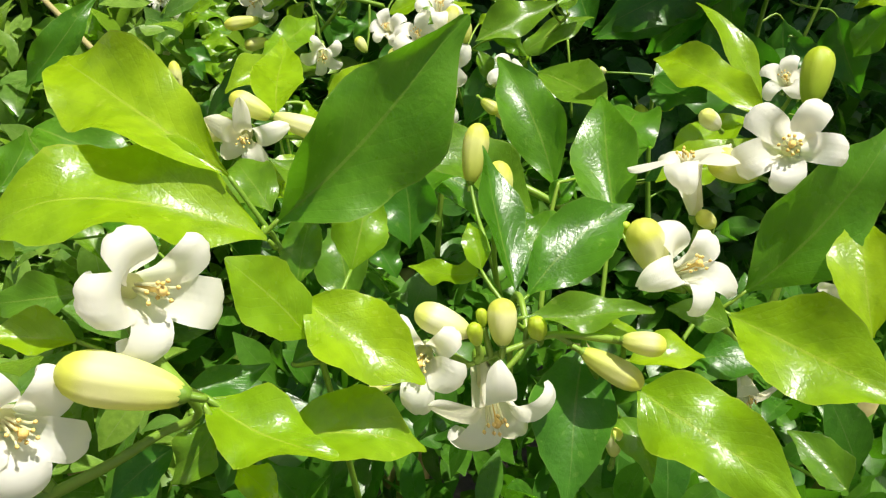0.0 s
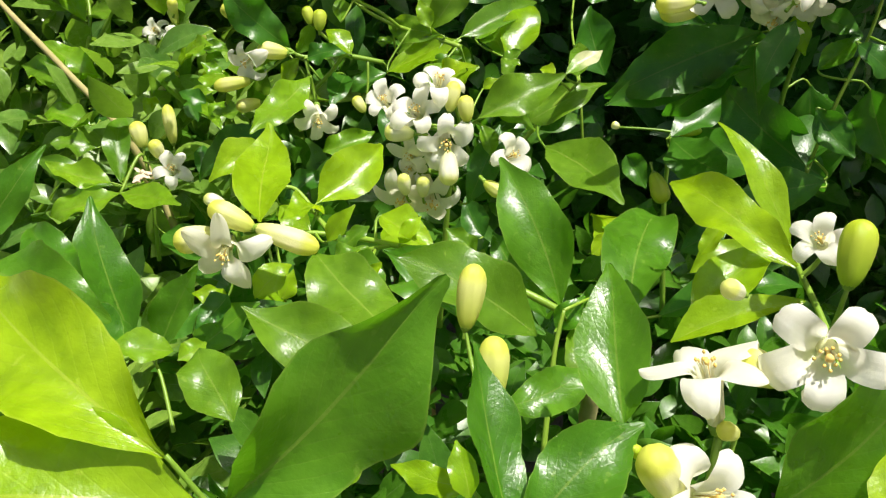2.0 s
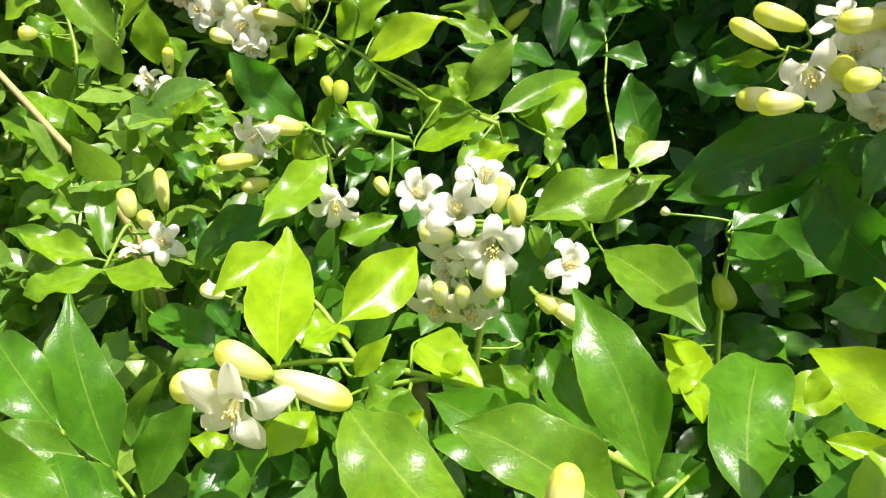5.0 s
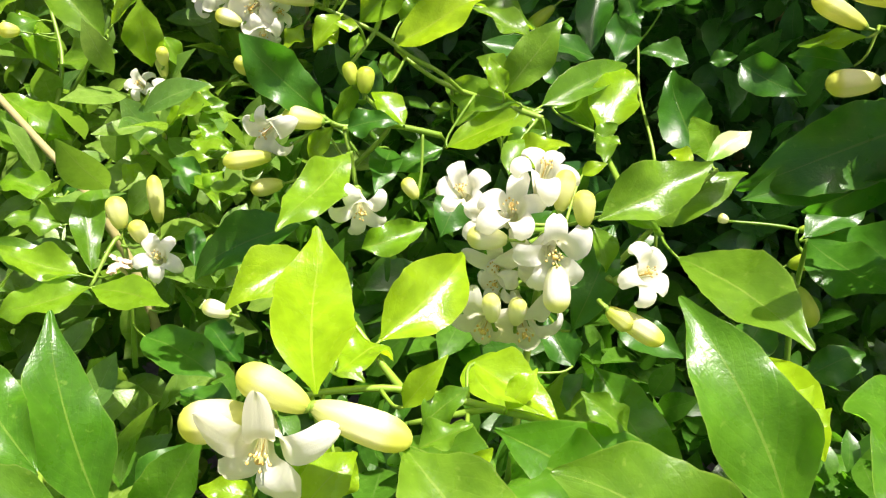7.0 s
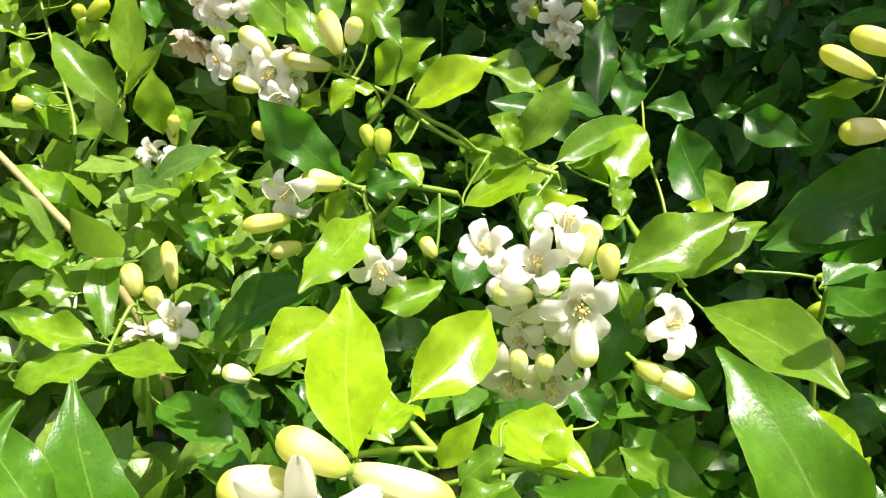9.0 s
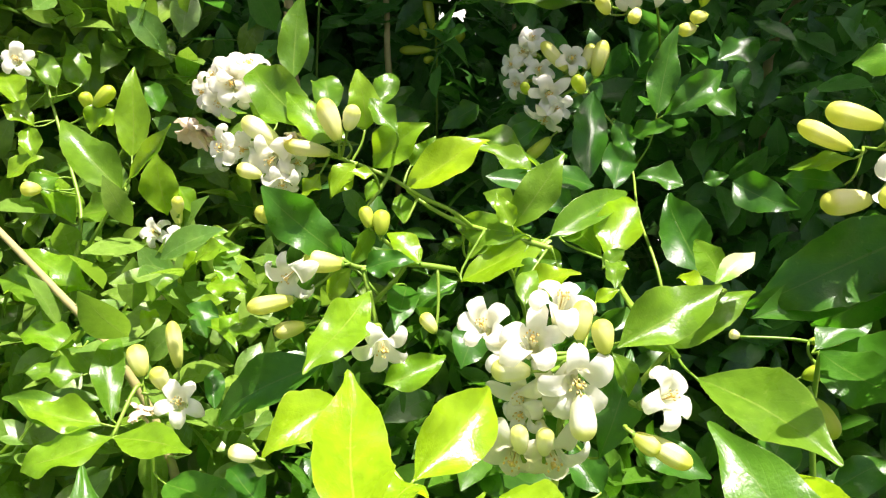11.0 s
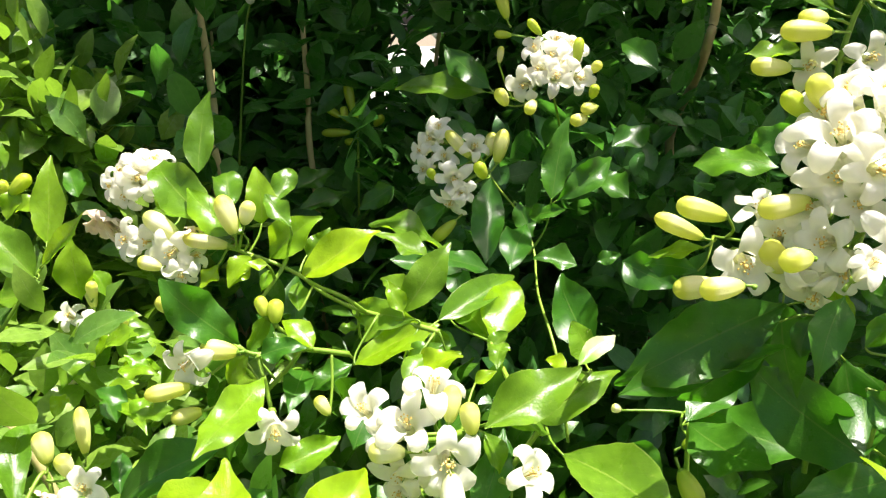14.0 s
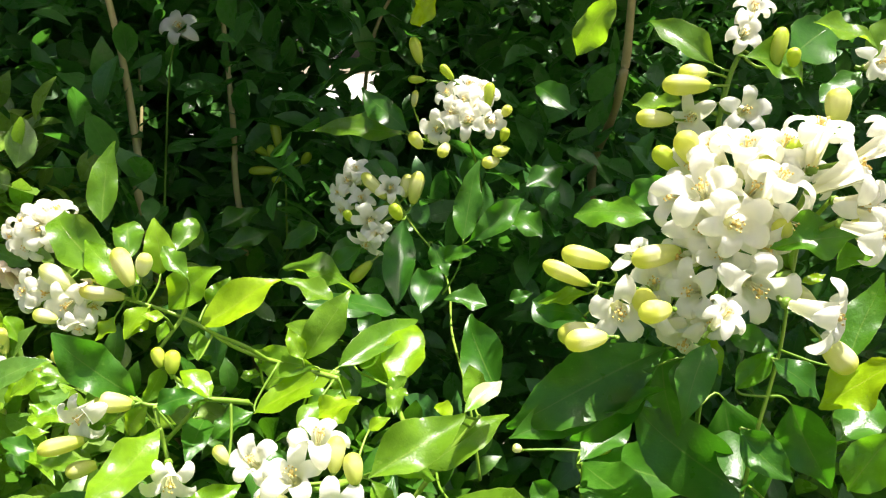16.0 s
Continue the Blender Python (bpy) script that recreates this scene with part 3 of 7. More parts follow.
bud(b, (0.0286, 0.1287, 1.1533), (0.0403, 0.1245, 1.1483), 0.0055, 1, (0.0288, 0.1295, 1.1527))
bud(b, (0.0382, 0.1296, 1.1251), (0.0383, 0.1319, 1.1311), 0.0039, 1, (0.0375, 0.1281, 1.1233))
bud(b, (-0.0136, 0.1322, 1.1387), (-0.0090, 0.1328, 1.1419), 0.0037, 1, (0.0062, 0.1264, 1.1511))

# jasmine branch with white trumpet flowers and dark leaves
b = branch((0.0879, 0.1718, 1.0691), "jasmine branch with white trumpet flowers and dark leaves")
stem(b, 0.0010, (0.0940, 0.2225, 1.1670), (0.0929, 0.1898, 1.1604), (0.0875, 0.1776, 1.1392), (0.0845, 0.1756, 1.1155), (0.0879, 0.1718, 1.0691))
stem(b, 0.0008, (0.0499, 0.1575, 1.1536), (0.0613, 0.1636, 1.1444), (0.0845, 0.1756, 1.1155))
leaf(b, (0.0421, 0.1723, 1.1591), (0.0430, 0.2066, 1.1786), 0.0176, (-0.34, -0.46, 0.82), "g", 0.02, 0.52, "e", petiole=(0.0499, 0.1575, 1.1536))
leaf(b, (0.0944, 0.2223, 1.1667), (0.0698, 0.2620, 1.1730), 0.0149, (-0.39, -0.38, 0.84), "y", 0.08, 0.38, "b")
leaf(b, (0.0980, 0.2380, 1.1639), (0.0813, 0.2648, 1.1901), 0.0100, (0.12, -0.65, 0.75), "y", 0.07, 0.25, "o", petiole=(0.0940, 0.2225, 1.1670))
leaf(b, (0.0712, 0.2290, 1.1478), (0.0990, 0.2470, 1.1596), 0.0153, (-0.11, -0.42, 0.90), "y", -0.02, 0.31, "o")
leaf(b, (0.0727, 0.1636, 1.1446), (0.1015, 0.1714, 1.1846), 0.0242, (-0.06, -0.97, 0.23), "g", 0.02, 0.30, "o", petiole=(0.0655, 0.1658, 1.1392))
leaf(b, (0.0658, 0.1529, 1.1460), (0.0933, 0.1233, 1.1452), 0.0235, (-0.44, -0.43, 0.79), "y", 0.03, 0.59, "o", petiole=(0.0603, 0.1631, 1.1453))
leaf(b, (0.0955, 0.1461, 1.1447), (0.0971, 0.1692, 1.1647), 0.0157, (-0.24, -0.63, 0.74), "y", 0.04, 0.55, "o")
leaf(b, (0.1056, 0.1511, 1.0935), (0.0950, 0.1667, 1.1003), 0.0124, (-0.26, -0.53, 0.81), "m", 0.02, 0.55, "e", petiole=(0.0863, 0.1735, 1.0902))
leaf(b, (0.0576, 0.1556, 1.1305), (0.0808, 0.1500, 1.1312), 0.0106, (-0.12, -0.40, 0.91), "d", 0.11, 0.18, "e", petiole=(0.0655, 0.1658, 1.1392))
leaf(b, (0.0521, 0.2361, 1.1076), (0.0476, 0.2660, 1.1182), 0.0130, (-0.17, -0.35, 0.92), "m", 0.11, 0.26, "o")
flower(b, (0.0566, 0.1564, 1.1563), (0.36, -0.63, 0.69), 0.0136, 1, (0.0582, 0.1619, 1.1469))
flower(b, (0.0574, 0.1736, 1.1730), (-0.27, 0.23, 0.94), 0.0132, 0, (0.0572, 0.1614, 1.1478))
flower(b, (0.0796, 0.1724, 1.1788), (-0.37, -0.83, 0.42), 0.0140, 2, (0.0930, 0.1928, 1.1610))
flower(b, (0.0927, 0.2132, 1.1808), (-0.49, -0.54, 0.68), 0.0088, 1, (0.0939, 0.2195, 1.1664))
flower(b, (0.0998, 0.1685, 1.1436), (-0.17, -0.96, -0.23), 0.0073, 1, (0.0885, 0.1798, 1.1430))
flower(b, (0.0839, 0.1710, 1.1077), (0.10, -0.86, -0.50), 0.0098, 0, (0.0848, 0.1752, 1.1113))
bud(b, (0.0752, 0.1766, 1.1691), (0.0637, 0.1779, 1.1732), 0.0079, 1, (0.0924, 0.1887, 1.1585))
bud(b, (0.0505, 0.1586, 1.1532), (0.0440, 0.1588, 1.1660), 0.0086, 1, (0.0509, 0.1581, 1.1528))
bud(b, (0.0438, 0.1631, 1.1600), (0.0415, 0.1613, 1.1642), 0.0027, 0, (0.0499, 0.1575, 1.1536))
bud(b, (0.0921, 0.1951, 1.1796), (0.0948, 0.2017, 1.1930), 0.0078, 0, (0.0932, 0.1987, 1.1622))
bud(b, (0.0653, 0.1716, 1.1584), (0.0605, 0.1677, 1.1633), 0.0041, 1, (0.0593, 0.1625, 1.1461))

# leafy jasmine branch with broad green leaves and upright buds
b = branch((0.0224, 0.2095, 1.1028), "leafy jasmine branch with broad green leaves and upright buds")
stem(b, 0.0007, (0.0102, 0.2275, 1.1420), (0.0122, 0.2198, 1.1352), (0.0158, 0.2075, 1.1285), (0.0224, 0.2095, 1.1028))
stem(b, 0.0007, (0.0161, 0.1905, 1.1485), (0.0154, 0.1917, 1.1410), (0.0179, 0.1975, 1.1215))
leaf(b, (-0.1099, 0.2120, 1.1753), (-0.0927, 0.2245, 1.1971), 0.0098, (0.30, -0.91, 0.28), "g", 0.06, 0.23, "o")
leaf(b, (-0.1221, 0.2350, 1.1548), (-0.0874, 0.2281, 1.1436), 0.0229, (0.19, -0.47, 0.86), "g", 0.08, 0.52, "e")
leaf(b, (-0.1017, 0.1708, 1.1640), (-0.0988, 0.1875, 1.1730), 0.0091, (0.81, -0.38, 0.45), "g", 0.07, 0.20, "o")
leaf(b, (0.0347, 0.2628, 1.1132), (-0.0107, 0.2679, 1.1414), 0.0240, (0.36, -0.63, 0.69), "m", 0.10, 0.39, "b")
leaf(b, (0.0199, 0.2052, 1.1341), (0.0443, 0.2188, 1.1369), 0.0125, (0.22, -0.56, 0.80), "g", -0.04, 0.16, "b", petiole=(0.0158, 0.2075, 1.1285))
leaf(b, (-0.0401, 0.2798, 1.1341), (-0.0032, 0.2341, 1.1277), 0.0257, (-0.02, -0.16, 0.99), "m", -0.01, 0.23, "o")
leaf(b, (-0.0186, 0.2995, 1.1228), (0.0409, 0.2845, 1.0971), 0.0267, (0.19, -0.58, 0.79), "g", -0.04, 0.42, "o")
leaf(b, (-0.0502, 0.2247, 1.1506), (0.0001, 0.2032, 1.1432), 0.0198, (-0.02, -0.37, 0.93), "m", -0.05, 0.29, "o")
flower(b, (0.1333, 0.3487, 1.2063), (0.26, -0.59, 0.76), 0.0087, 1, (0.1283, 0.3535, 1.1964))
bud(b, (0.0102, 0.2275, 1.1420), (0.0125, 0.2362, 1.1580), 0.0081, 1, (0.0102, 0.2275, 1.1420))
bud(b, (0.0161, 0.1905, 1.1485), (0.0161, 0.1979, 1.1626), 0.0076, 1, (0.0161, 0.1905, 1.1485))
bud(b, (0.0933, 0.3503, 1.2001), (0.0789, 0.3485, 1.1994), 0.0076, 1, (0.0962, 0.3492, 1.1996))
bud(b, (0.1157, 0.3537, 1.2076), (0.1032, 0.3456, 1.2087), 0.0079, 1, (0.1179, 0.3544, 1.2066))
leaf(b, (-0.0359, 0.3053, 1.1183), (-0.0242, 0.3102, 1.1266), 0.0094, (-0.29, -0.58, 0.76), "m", 0.05, 0.24, "o")
leaf(b, (-0.0366, 0.2948, 1.1200), (-0.0235, 0.2977, 1.1250), 0.0089, (-0.30, -0.24, 0.93), "m", 0.09, 0.58, "e")
leaf(b, (-0.0712, 0.2804, 1.1153), (-0.0799, 0.2669, 1.1121), 0.0102, (0.16, -0.32, 0.93), "d", -0.04, 0.30, "e")

# young jasmine shoot with bright leaves and cream buds
b = branch((0.0545, 0.2872, 1.1007), "young jasmine shoot with bright leaves and cream buds")
stem(b, 0.0012, (-0.0733, 0.3079, 1.1215), (-0.0590, 0.3173, 1.1188), (-0.0400, 0.3253, 1.1138), (-0.0172, 0.3189, 1.1136), (0.0061, 0.3117, 1.1121), (0.0308, 0.2934, 1.1110), (0.0545, 0.2872, 1.1007))
stem(b, 0.0010, (-0.0696, 0.3476, 1.1221), (-0.0588, 0.3491, 1.1212), (-0.0467, 0.3364, 1.1130), (-0.0399, 0.3246, 1.1124))
stem(b, 0.0009, (-0.0397, 0.3210, 1.1056), (-0.0172, 0.3189, 1.1136))
leaf(b, (-0.0592, 0.2883, 1.1399), (-0.0637, 0.3469, 1.1496), 0.0222, (0.08, -0.16, 0.98), "y", -0.03, 0.43, "o")
leaf(b, (-0.0484, 0.3369, 1.1213), (-0.0218, 0.3672, 1.1341), 0.0226, (0.32, -0.59, 0.74), "y", 0.00, 0.54, "o", petiole=(-0.0500, 0.3399, 1.1152))
leaf(b, (-0.0692, 0.3562, 1.1362), (-0.0900, 0.3359, 1.1321), 0.0162, (0.33, -0.50, 0.80), "y", 0.08, 0.55, "o", petiole=(-0.0696, 0.3476, 1.1221))
leaf(b, (-0.0219, 0.3297, 1.1206), (0.0003, 0.3145, 1.1145), 0.0171, (0.08, -0.27, 0.96), "y", 0.05, 0.44, "e", petiole=(-0.0234, 0.3206, 1.1137))
leaf(b, (-0.0407, 0.3109, 1.1189), (-0.0299, 0.3129, 1.1336), 0.0082, (-0.37, -0.84, 0.39), "y", 0.06, 0.43, "o", petiole=(-0.0469, 0.3224, 1.1156))
leaf(b, (-0.0474, 0.3356, 1.1211), (-0.0577, 0.3156, 1.1250), 0.0141, (0.20, 0.09, 0.98), "y", 0.09, 0.30, "e", petiole=(-0.0489, 0.3387, 1.1145))
leaf(b, (-0.0620, 0.2796, 1.1144), (-0.0502, 0.2903, 1.1223), 0.0110, (0.12, -0.67, 0.73), "y", 0.10, 0.22, "o")
leaf(b, (-0.0211, 0.3575, 1.1009), (0.0009, 0.3329, 1.0983), 0.0205, (-0.07, -0.16, 0.98), "y", 0.06, 0.25, "e")
leaf(b, (-0.0694, 0.3621, 1.1066), (-0.0539, 0.3464, 1.0992), 0.0123, (-0.13, -0.52, 0.84), "y", 0.01, 0.26, "o", petiole=(-0.0666, 0.3480, 1.1218))
leaf(b, (-0.0757, 0.2934, 1.1046), (-0.0895, 0.2948, 1.1064), 0.0086, (0.08, -0.39, 0.92), "y", 0.06, 0.20, "e", petiole=(-0.0733, 0.3079, 1.1215))
leaf(b, (-0.0561, 0.3007, 1.0981), (-0.0670, 0.3230, 1.0969), 0.0154, (-0.31, -0.10, 0.95), "y", 0.06, 0.52, "e", petiole=(-0.0616, 0.3156, 1.1193))
leaf(b, (-0.0422, 0.3073, 1.1115), (-0.0166, 0.2842, 1.1122), 0.0195, (-0.20, -0.19, 0.96), "m", 0.01, 0.39, "o", petiole=(-0.0397, 0.3210, 1.1056))
flower(b, (-0.0690, 0.2748, 1.1353), (0.05, -0.98, 0.10), 0.0140, 0, (-0.0733, 0.3079, 1.1215))
bud(b, (-0.0601, 0.2829, 1.1407), (-0.0751, 0.2858, 1.1476), 0.0083, 1, (-0.0573, 0.2837, 1.1379))
bud(b, (-0.0594, 0.2831, 1.1410), (-0.0380, 0.2789, 1.1355), 0.0083, 1, (-0.0640, 0.2853, 1.1408))
bud(b, (-0.0728, 0.2859, 1.1362), (-0.0882, 0.2834, 1.1343), 0.0095, 1, (-0.0733, 0.3079, 1.1215))
leaf(b, (-0.0565, 0.2961, 1.1026), (-0.0523, 0.3018, 1.1123), 0.0074, (0.05, -0.87, 0.49), "y", 0.05, 0.28, "e", petiole=(-0.0642, 0.3139, 1.1198))
leaf(b, (-0.0139, 0.3155, 1.1159), (-0.0056, 0.3210, 1.1252), 0.0081, (-0.32, -0.66, 0.68), "y", 0.08, 0.21, "o", petiole=(-0.0130, 0.3176, 1.1133))
leaf(b, (-0.0257, 0.2904, 1.1127), (-0.0188, 0.2951, 1.1205), 0.0071, (-0.36, -0.63, 0.68), "y", -0.04, 0.56, "e", petiole=(-0.0233, 0.3195, 1.1114))

# jasmine branch carrying a dense cluster of white flowers
b = branch((0.0009, 0.3928, 1.0188), "jasmine branch carrying a dense cluster of white flowers")
stem(b, 0.0014, (0.0119, 0.3996, 1.1291), (0.0062, 0.4011, 1.1102), (0.0033, 0.3984, 1.0726), (0.0009, 0.3928, 1.0188))
stem(b, 0.0008, (0.0993, 0.4744, 1.0982), (0.1269, 0.4699, 1.0978), (0.1485, 0.4701, 1.0887))
stem(b, 0.0010, (0.0638, 0.4082, 1.1487), (0.0483, 0.4056, 1.1321), (0.0335, 0.4062, 1.1108))
leaf(b, (0.0468, 0.3828, 1.1272), (0.0722, 0.3349, 1.1257), 0.0265, (-0.33, -0.20, 0.92), "m", 0.00, 0.52, "o", petiole=(0.0456, 0.4057, 1.1282))
leaf(b, (0.0165, 0.3724, 1.1443), (0.0545, 0.3871, 1.1574), 0.0201, (-0.20, -0.78, 0.60), "m", 0.02, 0.55, "o")
leaf(b, (0.0409, 0.4046, 1.1296), (0.0759, 0.4133, 1.1484), 0.0168, (-0.26, -0.59, 0.76), "m", 0.07, 0.19, "e", petiole=(0.0443, 0.4058, 1.1262))
leaf(b, (0.0249, 0.3787, 1.1439), (0.0441, 0.3935, 1.1302), 0.0127, (0.72, -0.40, 0.57), "m", 0.09, 0.45, "e", petiole=(0.0119, 0.3996, 1.1291))
leaf(b, (0.0631, 0.4138, 1.1485), (0.0664, 0.4608, 1.1521), 0.0119, (-0.46, -0.03, 0.89), "m", -0.04, 0.38, "e", petiole=(0.0638, 0.4082, 1.1487))
leaf(b, (0.0554, 0.3973, 1.1554), (0.0727, 0.4083, 1.1622), 0.0086, (-0.04, -0.49, 0.87), "v", -0.00, 0.39, "b", petiole=(0.0624, 0.4080, 1.1472))
leaf(b, (0.0503, 0.3951, 1.1551), (0.0446, 0.4067, 1.1554), 0.0059, (-0.50, -0.26, 0.83), "y", 0.10, 0.21, "e", petiole=(0.0596, 0.4075, 1.1442))
leaf(b, (0.0090, 0.3934, 1.0635), (0.0220, 0.3643, 1.0733), 0.0207, (-0.45, 0.10, 0.89), "m", 0.06, 0.47, "b", petiole=(0.0029, 0.3974, 1.0628))
leaf(b, (0.0133, 0.3740, 1.1020), (0.0283, 0.3950, 1.1321), 0.0154, (0.01, -0.82, 0.57), "d", 0.11, 0.53, "o", petiole=(0.0054, 0.4004, 1.0999))
leaf(b, (-0.0297, 0.4382, 1.1034), (-0.0186, 0.4579, 1.1200), 0.0173, (0.01, -0.65, 0.76), "d", 0.06, 0.23, "o")
leaf(b, (0.0200, 0.4216, 1.1392), (0.0291, 0.4234, 1.1433), 0.0063, (-0.19, -0.66, 0.73), "y", 0.08, 0.47, "e", petiole=(0.0119, 0.3996, 1.1291))
leaf(b, (-0.0066, 0.4218, 1.1380), (-0.0008, 0.4381, 1.1479), 0.0094, (-0.02, -0.51, 0.86), "m", 0.02, 0.17, "o")
flower(b, (-0.0247, 0.3917, 1.1443), (-0.28, -0.62, 0.74), 0.0118, 2, (-0.0180, 0.4005, 1.1333))
flower(b, (-0.0000, 0.3809, 1.1573), (0.10, -0.31, 0.93), 0.0128, 1, (-0.0012, 0.3866, 1.1428))
flower(b, (-0.0032, 0.3753, 1.1294), (-0.06, -0.99, 0.12), 0.0112, 0, (0.0109, 0.3999, 1.1257))
flower(b, (-0.0157, 0.3713, 1.1059), (-0.30, -0.90, -0.30), 0.0158, 0, (0.0057, 0.4006, 1.1033))
flower(b, (-0.0033, 0.3708, 1.1056), (0.15, -0.90, -0.40), 0.0156, 0, (0.0059, 0.4009, 1.1067))
flower(b, (-0.0169, 0.3836, 1.1378), (-0.48, -0.76, 0.43), 0.0097, 1, (0.0119, 0.3996, 1.1291))
flower(b, (0.0311, 0.3630, 1.1316), (0.50, -0.63, 0.60), 0.0121, 2, (0.0229, 0.3744, 1.1234))
bud(b, (-0.0106, 0.3735, 1.1361), (-0.0234, 0.3732, 1.1371), 0.0079, 2, (-0.0053, 0.3750, 1.1354))
bud(b, (0.0118, 0.3680, 1.1443), (0.0109, 0.3723, 1.1546), 0.0071, 1, (0.0122, 0.3683, 1.1397))
bud(b, (0.0045, 0.3729, 1.1468), (0.0064, 0.3780, 1.1587), 0.0069, 1, (0.0043, 0.3730, 1.1420))
bud(b, (0.0042, 0.3653, 1.1322), (0.0047, 0.3576, 1.1197), 0.0087, 2, (0.0045, 0.3693, 1.1354))
bud(b, (-0.0139, 0.3655, 1.1109), (-0.0153, 0.3649, 1.1212), 0.0061, 2, (-0.0123, 0.3675, 1.1067))
bud(b, (-0.0066, 0.3655, 1.1101), (-0.0065, 0.3639, 1.1205), 0.0061, 2, (-0.0059, 0.3680, 1.1060))
bud(b, (0.0224, 0.3594, 1.1199), (0.0377, 0.3539, 1.1125), 0.0072, 1, (0.0184, 0.3625, 1.1218))
bud(b, (0.0196, 0.3570, 1.1222), (0.0272, 0.3546, 1.1172), 0.0062, 1, (0.0184, 0.3625, 1.1218))
flower(b, (-0.0120, 0.3794, 1.1173), (-0.66, -0.75, -0.01), 0.0099, 1, (0.0072, 0.4008, 1.1136))
flower(b, (-0.0097, 0.3769, 1.1455), (-0.12, -0.62, 0.78), 0.0132, 1, (0.0119, 0.3996, 1.1291))
leaf(b, (0.0185, 0.3861, 1.1360), (0.0239, 0.3790, 1.1229), 0.0088, (0.06, -0.87, 0.49), "m", 0.12, 0.55, "o", petiole=(0.0119, 0.3996, 1.1291))
flower(b, (-0.0122, 0.3820, 1.1223), (-0.40, -0.87, 0.29), 0.0112, 0, (0.0078, 0.4007, 1.1153))
flower(b, (0.0032, 0.3675, 1.1349), (0.05, -0.97, 0.12), 0.0150, 1, (0.0119, 0.3996, 1.1291))
leaf(b, (-0.0019, 0.4335, 1.1281), (0.0053, 0.4514, 1.1411), 0.0101, (-0.13, -0.55, 0.83), "m", 0.10, 0.37, "b")
leaf(b, (0.0424, 0.4088, 1.1267), (0.0322, 0.4135, 1.1351), 0.0087, (0.00, -0.87, 0.49), "m", 0.06, 0.27, "o", petiole=(0.0443, 0.4058, 1.1262))
leaf(b, (0.0341, 0.4007, 1.0894), (0.0577, 0.3865, 1.0851), 0.0159, (-0.14, -0.49, 0.86), "d", 0.04, 0.43, "o", petiole=(0.0335, 0.4062, 1.1108))
leaf(b, (0.0223, 0.4015, 1.0685), (0.0128, 0.4200, 1.0817), 0.0153, (-0.19, -0.63, 0.75), "d", 0.02, 0.51, "e", petiole=(0.0031, 0.3979, 1.0677))

# jasmine branch with drooping white flowers and yellow buds
b = branch((-0.0310, 0.4619, 1.1376), "jasmine branch with drooping white flowers and yellow buds")
stem(b, 0.0011, (-0.0758, 0.4463, 1.1482), (-0.0684, 0.4476, 1.1447), (-0.0513, 0.4544, 1.1437), (-0.0310, 0.4619, 1.1376))
stem(b, 0.0010, (-0.0661, 0.4413, 1.1372), (-0.0684, 0.4476, 1.1447))
stem(b, 0.0009, (-0.0668, 0.4552, 1.1636), (-0.0601, 0.4526, 1.1547), (-0.0513, 0.4544, 1.1437), (-0.0676, 0.4604, 1.1219))
leaf(b, (-0.0658, 0.4404, 1.1376), (-0.0868, 0.3920, 1.1303), 0.0189, (0.38, -0.30, 0.88), "l", -0.03, 0.20, "o")
leaf(b, (-0.0762, 0.4515, 1.1473), (-0.1068, 0.4461, 1.1783), 0.0192, (0.38, -0.90, 0.22), "d", 0.06, 0.25, "b", petiole=(-0.0751, 0.4464, 1.1479))
leaf(b, (-0.0673, 0.4454, 1.1448), (-0.0484, 0.4449, 1.1494), 0.0121, (-0.18, -0.71, 0.68), "d", 0.04, 0.37, "e", petiole=(-0.0680, 0.4465, 1.1433))
leaf(b, (-0.0454, 0.4477, 1.1463), (-0.0587, 0.4572, 1.1571), 0.0122, (0.25, -0.56, 0.79), "y", -0.04, 0.29, "b", petiole=(-0.0495, 0.4551, 1.1431))
leaf(b, (-0.0730, 0.4481, 1.1454), (-0.0635, 0.4522, 1.1624), 0.0097, (0.56, -0.82, -0.12), "m", -0.02, 0.26, "o", petiole=(-0.0724, 0.4469, 1.1466))
leaf(b, (-0.0863, 0.4444, 1.1036), (-0.1360, 0.4548, 1.0721), 0.0228, (-0.48, -0.70, 0.53), "d", 0.10, 0.49, "e")
leaf(b, (-0.0611, 0.4364, 1.0980), (-0.0352, 0.4500, 1.1040), 0.0153, (0.17, -0.65, 0.74), "l", 0.07, 0.53, "e")
leaf(b, (-0.0513, 0.4688, 1.1280), (-0.0559, 0.4375, 1.1219), 0.0143, (0.12, -0.21, 0.97), "d", 0.08, 0.29, "e", petiole=(-0.0602, 0.4577, 1.1318))
flower(b, (-0.0606, 0.4254, 1.1201), (0.18, -0.96, -0.20), 0.0134, 1, (-0.0661, 0.4413, 1.1372))
flower(b, (-0.0973, 0.4443, 1.1431), (-0.45, -0.86, -0.24), 0.0131, 1, (-0.0758, 0.4463, 1.1482))
bud(b, (-0.0760, 0.4427, 1.1479), (-0.0913, 0.4432, 1.1500), 0.0088, 1, (-0.0758, 0.4463, 1.1482))
bud(b, (-0.0954, 0.4408, 1.1344), (-0.1141, 0.4388, 1.1316), 0.0074, 1, (-0.0758, 0.4463, 1.1482))
bud(b, (-0.0918, 0.4413, 1.1228), (-0.1044, 0.4394, 1.1205), 0.0071, 1, (-0.0861, 0.4419, 1.1245))
bud(b, (-0.0397, 0.4455, 1.1165), (-0.0449, 0.4484, 1.1239), 0.0061, 1, (-0.0384, 0.4592, 1.1398))
